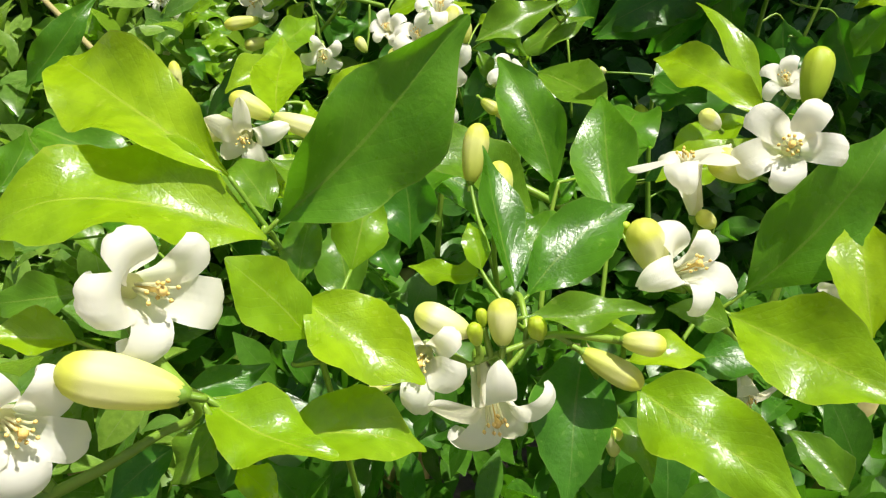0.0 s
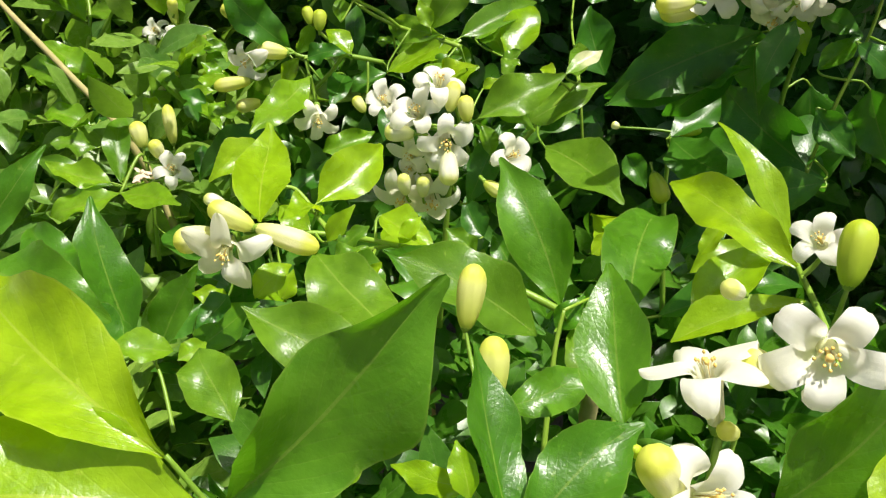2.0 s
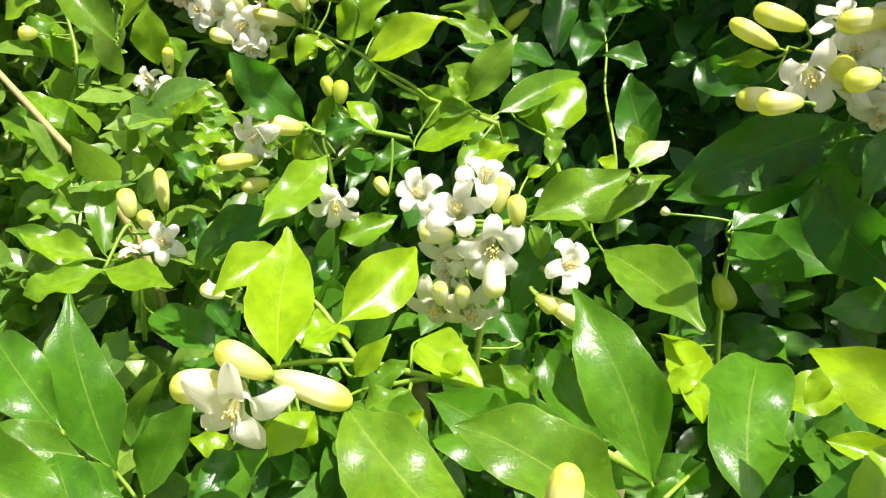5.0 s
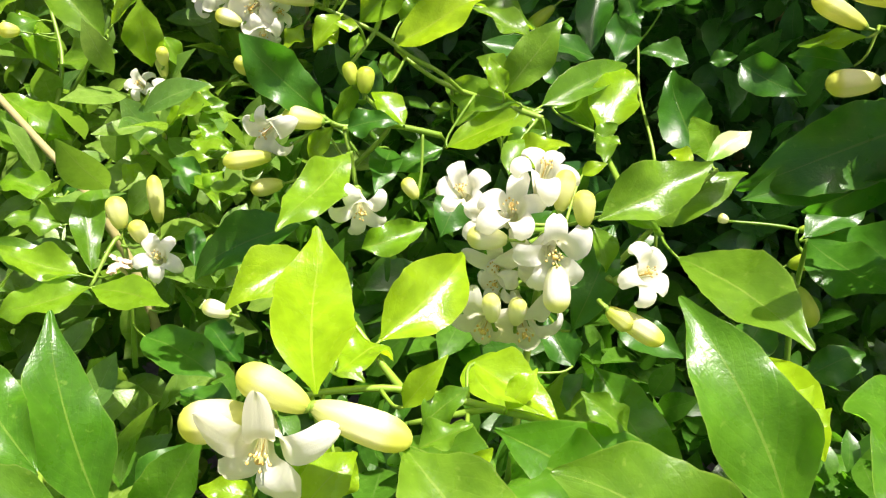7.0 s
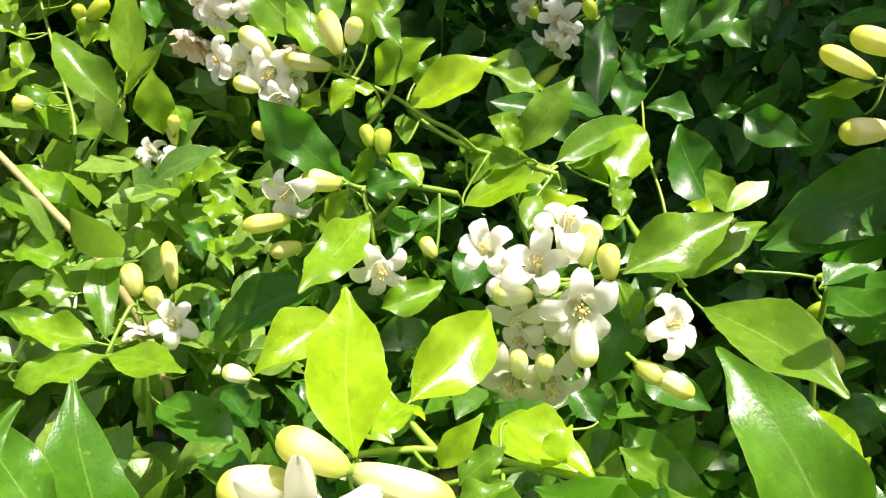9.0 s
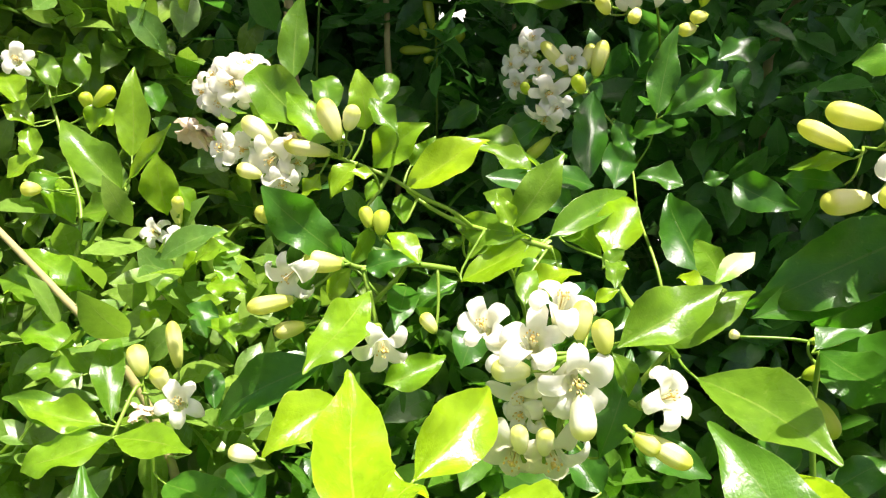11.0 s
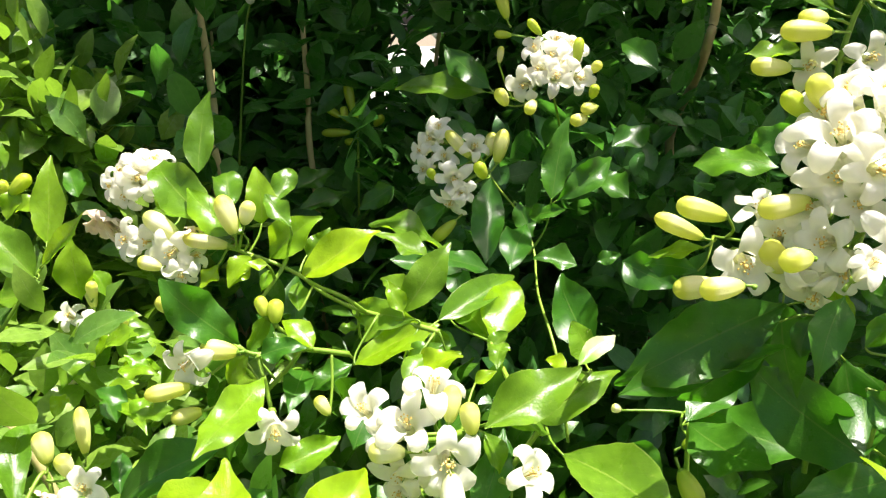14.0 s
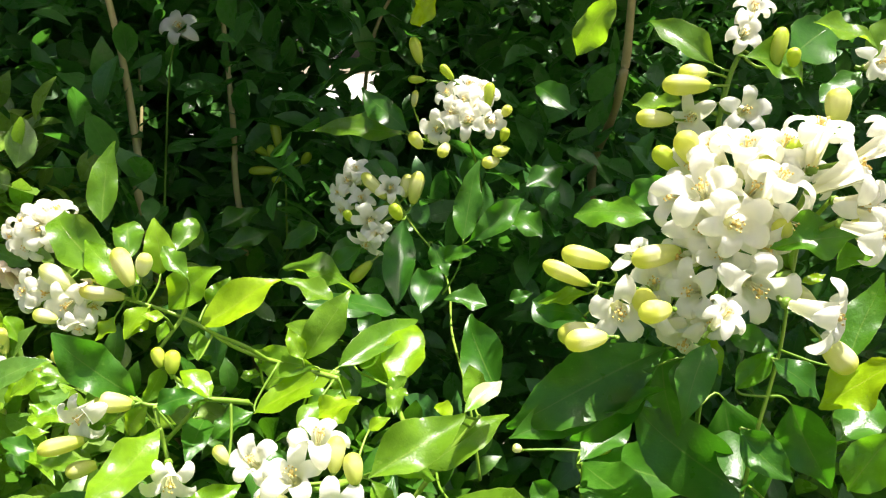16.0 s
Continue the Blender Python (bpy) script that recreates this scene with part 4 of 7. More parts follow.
bud(b, (-0.0652, 0.4520, 1.1598), (-0.0678, 0.4555, 1.1679), 0.0058, 0, (-0.0644, 0.4543, 1.1604))
bud(b, (-0.0610, 0.4495, 1.1574), (-0.0605, 0.4537, 1.1670), 0.0070, 0, (-0.0613, 0.4531, 1.1563))
leaf(b, (-0.0744, 0.4633, 1.1389), (-0.0859, 0.4667, 1.1230), 0.0096, (-0.42, -0.90, 0.12), "l", 0.04, 0.19, "b", petiole=(-0.0631, 0.4588, 1.1278))
leaf(b, (-0.0292, 0.4690, 1.1296), (-0.0476, 0.4601, 1.1224), 0.0134, (-0.08, -0.52, 0.85), "d", 0.05, 0.51, "b", petiole=(-0.0310, 0.4619, 1.1376))
leaf(b, (-0.0656, 0.4454, 1.0826), (-0.0825, 0.4295, 1.0728), 0.0156, (0.04, -0.56, 0.83), "d", 0.07, 0.44, "o")
leaf(b, (-0.0851, 0.4762, 1.1391), (-0.0996, 0.4693, 1.1317), 0.0109, (-0.18, -0.51, 0.84), "l", 0.02, 0.34, "o", petiole=(-0.0676, 0.4604, 1.1219))
leaf(b, (-0.0557, 0.4768, 1.1271), (-0.0661, 0.4910, 1.1384), 0.0124, (0.07, -0.59, 0.80), "m", 0.01, 0.45, "o", petiole=(-0.0631, 0.4588, 1.1278))

# jasmine branch tip with white and withered brown flowers
b = branch((0.0167, 0.5360, 1.0535), "jasmine branch tip with white and withered brown flowers")
stem(b, 0.0009, (-0.1147, 0.4964, 1.1864), (-0.0821, 0.4739, 1.1847), (-0.0585, 0.4706, 1.1762), (-0.0444, 0.4724, 1.1665), (-0.0275, 0.4741, 1.1565), (-0.0021, 0.5041, 1.1198), (0.0167, 0.5360, 1.0535))
stem(b, 0.0010, (-0.0680, 0.4621, 1.1642), (-0.0585, 0.4706, 1.1762), (-0.0558, 0.4732, 1.1854))
leaf(b, (-0.0890, 0.4773, 1.1951), (-0.1217, 0.5160, 1.2200), 0.0220, (-0.28, -0.67, 0.68), "m", 0.04, 0.50, "e", petiole=(-0.0881, 0.4780, 1.1850))
leaf(b, (-0.0515, 0.4718, 1.1707), (-0.0174, 0.4793, 1.1928), 0.0211, (-0.23, -0.76, 0.61), "y", -0.05, 0.58, "o")
leaf(b, (-0.0648, 0.4746, 1.1785), (-0.0420, 0.4714, 1.1986), 0.0178, (-0.34, -0.91, 0.24), "l", 0.02, 0.47, "o", petiole=(-0.0649, 0.4715, 1.1785))
leaf(b, (-0.1043, 0.5337, 1.2079), (-0.1006, 0.5526, 1.2473), 0.0155, (0.25, -0.88, 0.40), "m", -0.04, 0.40, "e")
leaf(b, (-0.0677, 0.4792, 1.1936), (-0.0714, 0.4866, 1.2183), 0.0145, (0.11, -0.95, 0.30), "l", 0.11, 0.17, "e", petiole=(-0.0735, 0.4727, 1.1816))
leaf(b, (-0.0823, 0.4887, 1.1995), (-0.0874, 0.5129, 1.2137), 0.0142, (0.06, -0.50, 0.87), "m", 0.04, 0.18, "b", petiole=(-0.0910, 0.4801, 1.1851))
leaf(b, (-0.0739, 0.4703, 1.1910), (-0.1010, 0.4852, 1.2100), 0.0174, (0.06, -0.74, 0.67), "l", -0.01, 0.24, "o", petiole=(-0.0757, 0.4730, 1.1824))
leaf(b, (-0.0725, 0.4754, 1.1803), (-0.0831, 0.4691, 1.1682), 0.0108, (-0.08, -0.85, 0.52), "y", 0.03, 0.49, "o", petiole=(-0.0735, 0.4727, 1.1816))
flower(b, (-0.1398, 0.5334, 1.2096), (-0.79, -0.53, 0.31), 0.0122, 2, (-0.1276, 0.5384, 1.2040))
flower(b, (-0.1237, 0.5290, 1.2143), (0.12, -0.15, 0.98), 0.0128, 2, (-0.1246, 0.5287, 1.1986))
flower(b, (-0.1303, 0.5220, 1.2075), (-0.08, -0.93, 0.35), 0.0133, 2, (-0.1280, 0.5333, 1.2009))
flower(b, (-0.1370, 0.5249, 1.1990), (-0.42, -0.90, -0.14), 0.0104, 1, (-0.1302, 0.5340, 1.1998))
flower(b, (-0.1219, 0.5256, 1.2031), (0.46, -0.88, -0.13), 0.0104, 1, (-0.1270, 0.5344, 1.2035))
flower(b, (-0.1324, 0.5041, 1.1819), (-0.75, -0.64, 0.16), 0.0123, 2, (-0.1147, 0.4964, 1.1864))
flower(b, (-0.1062, 0.4723, 1.1833), (-0.21, -0.97, -0.11), 0.0127, 1, (-0.0999, 0.4862, 1.1856))
flower(b, (-0.1017, 0.4696, 1.1748), (-0.01, -0.71, -0.70), 0.0098, 1, (-0.0940, 0.4821, 1.1853))
bud(b, (-0.1034, 0.4779, 1.1887), (-0.1183, 0.4805, 1.1991), 0.0087, 2, (-0.0999, 0.4862, 1.1856))
bud(b, (-0.0776, 0.4656, 1.1922), (-0.0835, 0.4696, 1.2088), 0.0088, 1, (-0.0800, 0.4736, 1.1839))
bud(b, (-0.0740, 0.4701, 1.1959), (-0.0708, 0.4661, 1.2063), 0.0071, 2, (-0.0778, 0.4733, 1.1831))
bud(b, (-0.0811, 0.4692, 1.1866), (-0.1006, 0.4700, 1.1903), 0.0068, 1, (-0.0821, 0.4739, 1.1847))
bud(b, (-0.1102, 0.4706, 1.1772), (-0.1203, 0.4710, 1.1808), 0.0064, 1, (-0.0999, 0.4862, 1.1856))
bud(b, (-0.1103, 0.4721, 1.1572), (-0.1106, 0.4644, 1.1647), 0.0065, 1, (-0.1095, 0.4759, 1.1561))
withered(b, (-0.1533, 0.5343, 1.1865), 0.0255)
withered(b, (-0.0959, 0.4718, 1.1936), 0.0118)
leaf(b, (-0.0538, 0.4630, 1.1960), (-0.0648, 0.4727, 1.2081), 0.0099, (0.18, -0.68, 0.71), "m", 0.05, 0.40, "b", petiole=(-0.0558, 0.4732, 1.1854))
leaf(b, (-0.0710, 0.4628, 1.1834), (-0.0808, 0.4565, 1.1720), 0.0101, (-0.19, -0.78, 0.60), "y", 0.05, 0.34, "e", petiole=(-0.0714, 0.4724, 1.1808))
leaf(b, (-0.0638, 0.4579, 1.1808), (-0.0729, 0.4576, 1.1823), 0.0057, (0.14, -0.69, 0.71), "y", -0.00, 0.28, "e", petiole=(-0.0619, 0.4675, 1.1718))
leaf(b, (-0.0860, 0.4692, 1.1783), (-0.0935, 0.4630, 1.1692), 0.0083, (-0.24, -0.71, 0.67), "y", 0.01, 0.35, "o", petiole=(-0.0821, 0.4739, 1.1847))
leaf(b, (-0.0642, 0.4613, 1.1772), (-0.0666, 0.4558, 1.1700), 0.0058, (0.14, -0.81, 0.57), "l", 0.05, 0.58, "o", petiole=(-0.0619, 0.4675, 1.1718))
leaf(b, (-0.0521, 0.4641, 1.1574), (-0.0533, 0.4819, 1.1660), 0.0092, (0.03, -0.43, 0.90), "m", -0.00, 0.55, "o", petiole=(-0.0457, 0.4723, 1.1674))
flower(b, (-0.1298, 0.5256, 1.2128), (0.35, -0.69, 0.64), 0.0120, 2, (-0.1335, 0.5328, 1.2025))
flower(b, (-0.1460, 0.5335, 1.2023), (-0.81, -0.58, 0.02), 0.0109, 2, (-0.1338, 0.5388, 1.2011))
flower(b, (-0.1215, 0.4976, 1.1824), (-0.65, -0.76, 0.05), 0.0121, 2, (-0.1147, 0.4964, 1.1864))
flower(b, (-0.0969, 0.4754, 1.1810), (0.72, -0.61, 0.33), 0.0093, 1, (-0.0969, 0.4842, 1.1855))
leaf(b, (-0.0637, 0.4987, 1.2001), (-0.0561, 0.5131, 1.2142), 0.0118, (0.20, -0.74, 0.64), "m", -0.02, 0.29, "b")
leaf(b, (-0.1078, 0.5032, 1.1925), (-0.1214, 0.5116, 1.2017), 0.0114, (0.13, -0.62, 0.77), "l", -0.04, 0.48, "e", petiole=(-0.1147, 0.4964, 1.1864))
leaf(b, (-0.0490, 0.4813, 1.1781), (-0.0376, 0.4843, 1.1897), 0.0099, (-0.08, -0.94, 0.32), "m", 0.03, 0.18, "e", petiole=(-0.0521, 0.4714, 1.1718))

# leafy jasmine twig with paired green leaves
b = branch((0.0369, 0.4287, 1.1324), "leafy jasmine twig with paired green leaves")
stem(b, 0.0011, (0.0326, 0.4637, 1.1406), (0.0358, 0.4467, 1.1342), (0.0369, 0.4287, 1.1324))
stem(b, 0.0010, (-0.0508, 0.4836, 1.1669), (-0.0412, 0.4797, 1.1601), (-0.0268, 0.4807, 1.1521), (-0.0062, 0.4685, 1.1496), (0.0092, 0.4600, 1.1471))
leaf(b, (-0.0007, 0.4649, 1.1517), (-0.0307, 0.4913, 1.1505), 0.0158, (-0.58, -0.64, 0.51), "m", 0.07, 0.26, "o", petiole=(-0.0006, 0.4654, 1.1487))
leaf(b, (-0.0064, 0.4711, 1.1523), (0.0162, 0.4778, 1.1836), 0.0179, (-0.21, -0.91, 0.35), "m", 0.06, 0.27, "o", petiole=(-0.0081, 0.4696, 1.1498))
leaf(b, (0.0093, 0.4673, 1.1499), (0.0539, 0.5041, 1.1610), 0.0155, (0.29, -0.58, 0.76), "m", 0.04, 0.43, "e", petiole=(0.0064, 0.4615, 1.1476))
leaf(b, (0.0326, 0.4637, 1.1406), (0.0493, 0.4952, 1.1627), 0.0209, (0.10, -0.61, 0.79), "y", -0.00, 0.29, "o")
leaf(b, (-0.0290, 0.4594, 1.1330), (0.0089, 0.4612, 1.1516), 0.0191, (-0.37, -0.47, 0.80), "y", -0.04, 0.34, "o", petiole=(-0.0174, 0.4752, 1.1510))
leaf(b, (-0.0263, 0.4817, 1.1432), (-0.0359, 0.4812, 1.1418), 0.0060, (-0.09, -0.64, 0.77), "m", -0.02, 0.21, "b", petiole=(-0.0268, 0.4807, 1.1521))
leaf(b, (0.0322, 0.4667, 1.1397), (0.0180, 0.5232, 1.1432), 0.0158, (-0.57, -0.19, 0.80), "m", 0.00, 0.50, "o", petiole=(0.0326, 0.4637, 1.1406))
leaf(b, (-0.0047, 0.4429, 1.1352), (0.0173, 0.4363, 1.1456), 0.0121, (-0.48, -0.37, 0.80), "y", 0.11, 0.45, "e", petiole=(0.0078, 0.4608, 1.1473))
leaf(b, (0.0377, 0.4566, 1.1424), (0.0325, 0.4421, 1.1359), 0.0101, (-0.15, -0.36, 0.92), "m", 0.08, 0.30, "e", petiole=(0.0337, 0.4575, 1.1383))
leaf(b, (-0.0066, 0.4667, 1.1549), (-0.0132, 0.4757, 1.1668), 0.0093, (-0.06, -0.81, 0.58), "l", 0.02, 0.37, "e", petiole=(-0.0062, 0.4685, 1.1496))
leaf(b, (-0.0017, 0.4646, 1.1268), (0.0196, 0.4633, 1.1357), 0.0144, (-0.35, -0.54, 0.76), "y", 0.06, 0.21, "o", petiole=(0.0008, 0.4646, 1.1485))
leaf(b, (-0.0071, 0.4546, 1.1358), (0.0096, 0.4531, 1.1446), 0.0112, (-0.42, -0.57, 0.70), "m", -0.02, 0.28, "o", petiole=(0.0008, 0.4646, 1.1485))
leaf(b, (0.0134, 0.4634, 1.1323), (0.0063, 0.4758, 1.1447), 0.0088, (-0.32, -0.76, 0.57), "m", -0.02, 0.22, "b", petiole=(0.0092, 0.4600, 1.1471))
leaf(b, (0.0310, 0.4602, 1.1379), (0.0407, 0.4635, 1.1447), 0.0076, (-0.24, -0.69, 0.68), "m", -0.05, 0.36, "b", petiole=(0.0331, 0.4606, 1.1394))
leaf(b, (-0.0023, 0.5024, 1.1491), (-0.0147, 0.5155, 1.1568), 0.0121, (-0.23, -0.64, 0.73), "m", 0.08, 0.23, "o")
leaf(b, (0.0172, 0.4891, 1.1419), (0.0324, 0.5017, 1.1511), 0.0121, (0.04, -0.62, 0.79), "l", 0.02, 0.34, "o", petiole=(0.0326, 0.4637, 1.1406))
leaf(b, (-0.0247, 0.4878, 1.1327), (-0.0114, 0.4903, 1.1424), 0.0103, (-0.36, -0.66, 0.66), "m", 0.11, 0.55, "o", petiole=(-0.0268, 0.4807, 1.1521))

# slender jasmine branch in half shade with white flowers
b = branch((0.0948, 0.5536, 1.0395), "slender jasmine branch in half shade with white flowers")
stem(b, 0.0008, (0.0577, 0.6783, 1.1930), (0.0688, 0.6721, 1.1737), (0.0838, 0.6652, 1.1544), (0.0920, 0.6536, 1.1325), (0.0873, 0.6135, 1.1132), (0.0891, 0.5661, 1.0895), (0.0948, 0.5536, 1.0395))
stem(b, 0.0006, (0.0970, 0.6258, 1.1722), (0.0931, 0.6237, 1.1544), (0.0829, 0.6260, 1.1361))
# most leaves here take the dark kind, which paints their half shade
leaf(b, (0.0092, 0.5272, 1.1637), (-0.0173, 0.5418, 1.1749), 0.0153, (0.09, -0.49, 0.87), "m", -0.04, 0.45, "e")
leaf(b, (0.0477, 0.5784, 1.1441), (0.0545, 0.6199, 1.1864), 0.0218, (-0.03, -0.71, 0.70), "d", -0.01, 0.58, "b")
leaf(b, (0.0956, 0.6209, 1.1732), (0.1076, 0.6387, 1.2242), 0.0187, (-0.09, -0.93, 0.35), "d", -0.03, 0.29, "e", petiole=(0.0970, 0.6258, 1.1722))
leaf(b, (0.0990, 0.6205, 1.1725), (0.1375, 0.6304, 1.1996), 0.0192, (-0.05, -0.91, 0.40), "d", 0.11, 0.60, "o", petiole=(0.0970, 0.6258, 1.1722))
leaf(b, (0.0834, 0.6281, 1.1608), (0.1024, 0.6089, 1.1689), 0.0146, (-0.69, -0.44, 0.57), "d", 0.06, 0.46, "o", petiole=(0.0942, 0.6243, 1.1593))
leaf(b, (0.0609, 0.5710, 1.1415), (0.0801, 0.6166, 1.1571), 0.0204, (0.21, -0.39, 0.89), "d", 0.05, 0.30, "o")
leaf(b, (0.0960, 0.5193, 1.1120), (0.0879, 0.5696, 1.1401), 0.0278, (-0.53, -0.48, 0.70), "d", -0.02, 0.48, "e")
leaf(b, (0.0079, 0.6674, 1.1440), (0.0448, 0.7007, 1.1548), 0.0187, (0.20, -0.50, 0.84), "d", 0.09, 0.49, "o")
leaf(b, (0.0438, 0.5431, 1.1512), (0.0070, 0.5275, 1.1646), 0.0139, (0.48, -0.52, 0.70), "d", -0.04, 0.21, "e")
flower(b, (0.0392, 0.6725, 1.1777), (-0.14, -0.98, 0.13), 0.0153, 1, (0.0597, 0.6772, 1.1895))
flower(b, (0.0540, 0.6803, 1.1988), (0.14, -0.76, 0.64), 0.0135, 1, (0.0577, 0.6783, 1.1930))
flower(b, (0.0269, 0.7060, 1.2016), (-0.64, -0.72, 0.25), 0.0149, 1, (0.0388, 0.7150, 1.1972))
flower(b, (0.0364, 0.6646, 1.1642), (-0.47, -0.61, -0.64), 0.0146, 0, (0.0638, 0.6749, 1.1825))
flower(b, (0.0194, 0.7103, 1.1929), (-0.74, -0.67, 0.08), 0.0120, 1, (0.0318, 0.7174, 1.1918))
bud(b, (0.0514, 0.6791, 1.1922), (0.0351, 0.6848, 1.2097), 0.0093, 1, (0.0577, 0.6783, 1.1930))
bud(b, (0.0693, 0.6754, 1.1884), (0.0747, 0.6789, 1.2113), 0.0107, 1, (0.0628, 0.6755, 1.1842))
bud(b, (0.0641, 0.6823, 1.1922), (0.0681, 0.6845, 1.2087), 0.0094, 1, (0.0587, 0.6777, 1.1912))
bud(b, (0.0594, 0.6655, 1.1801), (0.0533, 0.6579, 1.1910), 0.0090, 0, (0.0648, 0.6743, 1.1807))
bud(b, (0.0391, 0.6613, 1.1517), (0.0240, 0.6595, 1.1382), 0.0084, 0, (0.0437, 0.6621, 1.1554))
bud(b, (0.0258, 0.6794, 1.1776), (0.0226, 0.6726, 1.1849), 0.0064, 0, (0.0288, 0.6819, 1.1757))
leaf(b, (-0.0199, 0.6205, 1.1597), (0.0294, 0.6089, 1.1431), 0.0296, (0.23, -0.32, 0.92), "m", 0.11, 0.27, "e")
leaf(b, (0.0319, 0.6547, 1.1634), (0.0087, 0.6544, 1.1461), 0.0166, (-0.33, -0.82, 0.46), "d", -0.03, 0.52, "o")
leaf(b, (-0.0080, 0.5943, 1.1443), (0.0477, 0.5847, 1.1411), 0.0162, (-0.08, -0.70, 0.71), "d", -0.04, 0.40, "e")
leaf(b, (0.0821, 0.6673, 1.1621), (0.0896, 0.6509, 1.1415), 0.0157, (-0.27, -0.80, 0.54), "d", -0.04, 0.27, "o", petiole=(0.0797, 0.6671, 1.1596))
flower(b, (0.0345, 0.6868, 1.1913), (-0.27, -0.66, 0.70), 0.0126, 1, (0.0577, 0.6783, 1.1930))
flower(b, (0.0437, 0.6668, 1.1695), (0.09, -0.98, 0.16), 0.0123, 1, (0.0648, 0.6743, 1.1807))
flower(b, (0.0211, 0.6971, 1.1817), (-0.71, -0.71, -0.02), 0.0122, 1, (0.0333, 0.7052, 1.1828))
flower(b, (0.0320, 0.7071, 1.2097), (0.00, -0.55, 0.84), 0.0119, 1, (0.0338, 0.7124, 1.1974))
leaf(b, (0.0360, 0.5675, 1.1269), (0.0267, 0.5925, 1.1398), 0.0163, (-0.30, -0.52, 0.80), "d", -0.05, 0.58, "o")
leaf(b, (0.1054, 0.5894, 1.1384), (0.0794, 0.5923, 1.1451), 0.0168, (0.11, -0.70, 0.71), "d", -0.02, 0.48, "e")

# shaded jasmine branch with a white flower head
b = branch((0.1572, 0.8147, 1.1325), "shaded jasmine branch with a white flower head")
stem(b, 0.0009, (0.1063, 0.6938, 1.2702), (0.1100, 0.6970, 1.2422), (0.1290, 0.7421, 1.2033), (0.1572, 0.8147, 1.1325))
stem(b, 0.0009, (0.0716, 0.7269, 1.2327), (0.0942, 0.6806, 1.2278))
leaf(b, (0.0739, 0.7469, 1.2310), (0.0031, 0.7591, 1.2351), 0.0236, (-0.10, -0.80, 0.60), "m", 0.10, 0.35, "o", petiole=(0.0716, 0.7269, 1.2327))
leaf(b, (0.0725, 0.7274, 1.2352), (0.0387, 0.7604, 1.2650), 0.0221, (-0.30, -0.79, 0.53), "d", 0.00, 0.18, "o", petiole=(0.0716, 0.7269, 1.2327))
leaf(b, (0.0824, 0.6434, 1.3276), (0.0677, 0.6622, 1.3093), 0.0187, (-0.78, -0.62, -0.01), "y", -0.02, 0.18, "b")
flower(b, (0.0880, 0.6794, 1.2406), (-0.64, -0.77, -0.06), 0.0149, 1, (0.0921, 0.6848, 1.2283))
flower(b, (0.1069, 0.6676, 1.2475), (-0.04, -0.99, 0.15), 0.0150, 1, (0.1093, 0.6965, 1.2473))
flower(b, (0.1221, 0.6649, 1.2464), (0.18, -0.98, 0.01), 0.0141, 1, (0.1093, 0.6965, 1.2473))
flower(b, (0.0954, 0.6838, 1.2648), (-0.51, -0.62, 0.60), 0.0134, 1, (0.1076, 0.6950, 1.2600))
flower(b, (0.1210, 0.6854, 1.2665), (0.40, -0.49, 0.78), 0.0150, 1, (0.1080, 0.6953, 1.2575))
flower(b, (0.1070, 0.6858, 1.2588), (-0.07, -0.63, 0.77), 0.0135, 1, (0.1086, 0.6959, 1.2524))
bud(b, (0.1216, 0.6723, 1.2555), (0.1238, 0.6748, 1.2723), 0.0077, 0, (0.1080, 0.6953, 1.2575))
bud(b, (0.0758, 0.6782, 1.2277), (0.0685, 0.6723, 1.2383), 0.0091, 1, (0.0921, 0.6848, 1.2283))
bud(b, (0.0935, 0.6718, 1.2306), (0.0870, 0.6603, 1.2243), 0.0083, 1, (0.0942, 0.6806, 1.2278))
bud(b, (0.1341, 0.6642, 1.2270), (0.1227, 0.6553, 1.2262), 0.0083, 1, (0.1354, 0.6675, 1.2272))
bud(b, (0.1277, 0.6636, 1.2197), (0.1156, 0.6547, 1.2187), 0.0087, 1, (0.1292, 0.6668, 1.2204))
bud(b, (0.1310, 0.6646, 1.2329), (0.1317, 0.6585, 1.2418), 0.0070, 0, (0.1297, 0.6685, 1.2301))
bud(b, (0.1309, 0.6690, 1.2499), (0.1348, 0.6610, 1.2561), 0.0070, 1, (0.1282, 0.6736, 1.2476))
bud(b, (0.0781, 0.6963, 1.2843), (0.0731, 0.7004, 1.3028), 0.0086, 0, (0.0809, 0.6953, 1.2796))
bud(b, (0.0996, 0.6852, 1.2736), (0.0912, 0.6879, 1.2839), 0.0064, 0, (0.1063, 0.6938, 1.2702))
bud(b, (0.0801, 0.6883, 1.2736), (0.0684, 0.6893, 1.2743), 0.0057, 0, (0.1063, 0.6938, 1.2702))
bud(b, (0.0730, 0.6954, 1.2546), (0.0748, 0.6968, 1.2663), 0.0050, 1, (0.0839, 0.7017, 1.2301))
flower(b, (0.1146, 0.6734, 1.2555), (0.02, -0.90, 0.43), 0.0132, 1, (0.1086, 0.6959, 1.2524))
flower(b, (0.0972, 0.6753, 1.2517), (-0.64, -0.75, 0.14), 0.0132, 1, (0.1086, 0.6959, 1.2524))
flower(b, (0.1122, 0.6928, 1.2702), (0.04, -0.47, 0.88), 0.0128, 1, (0.1073, 0.6947, 1.2626))
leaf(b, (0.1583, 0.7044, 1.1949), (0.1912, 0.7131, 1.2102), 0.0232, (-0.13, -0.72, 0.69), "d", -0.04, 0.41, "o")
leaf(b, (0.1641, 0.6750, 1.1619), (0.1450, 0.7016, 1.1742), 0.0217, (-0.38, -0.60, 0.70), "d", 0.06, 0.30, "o")
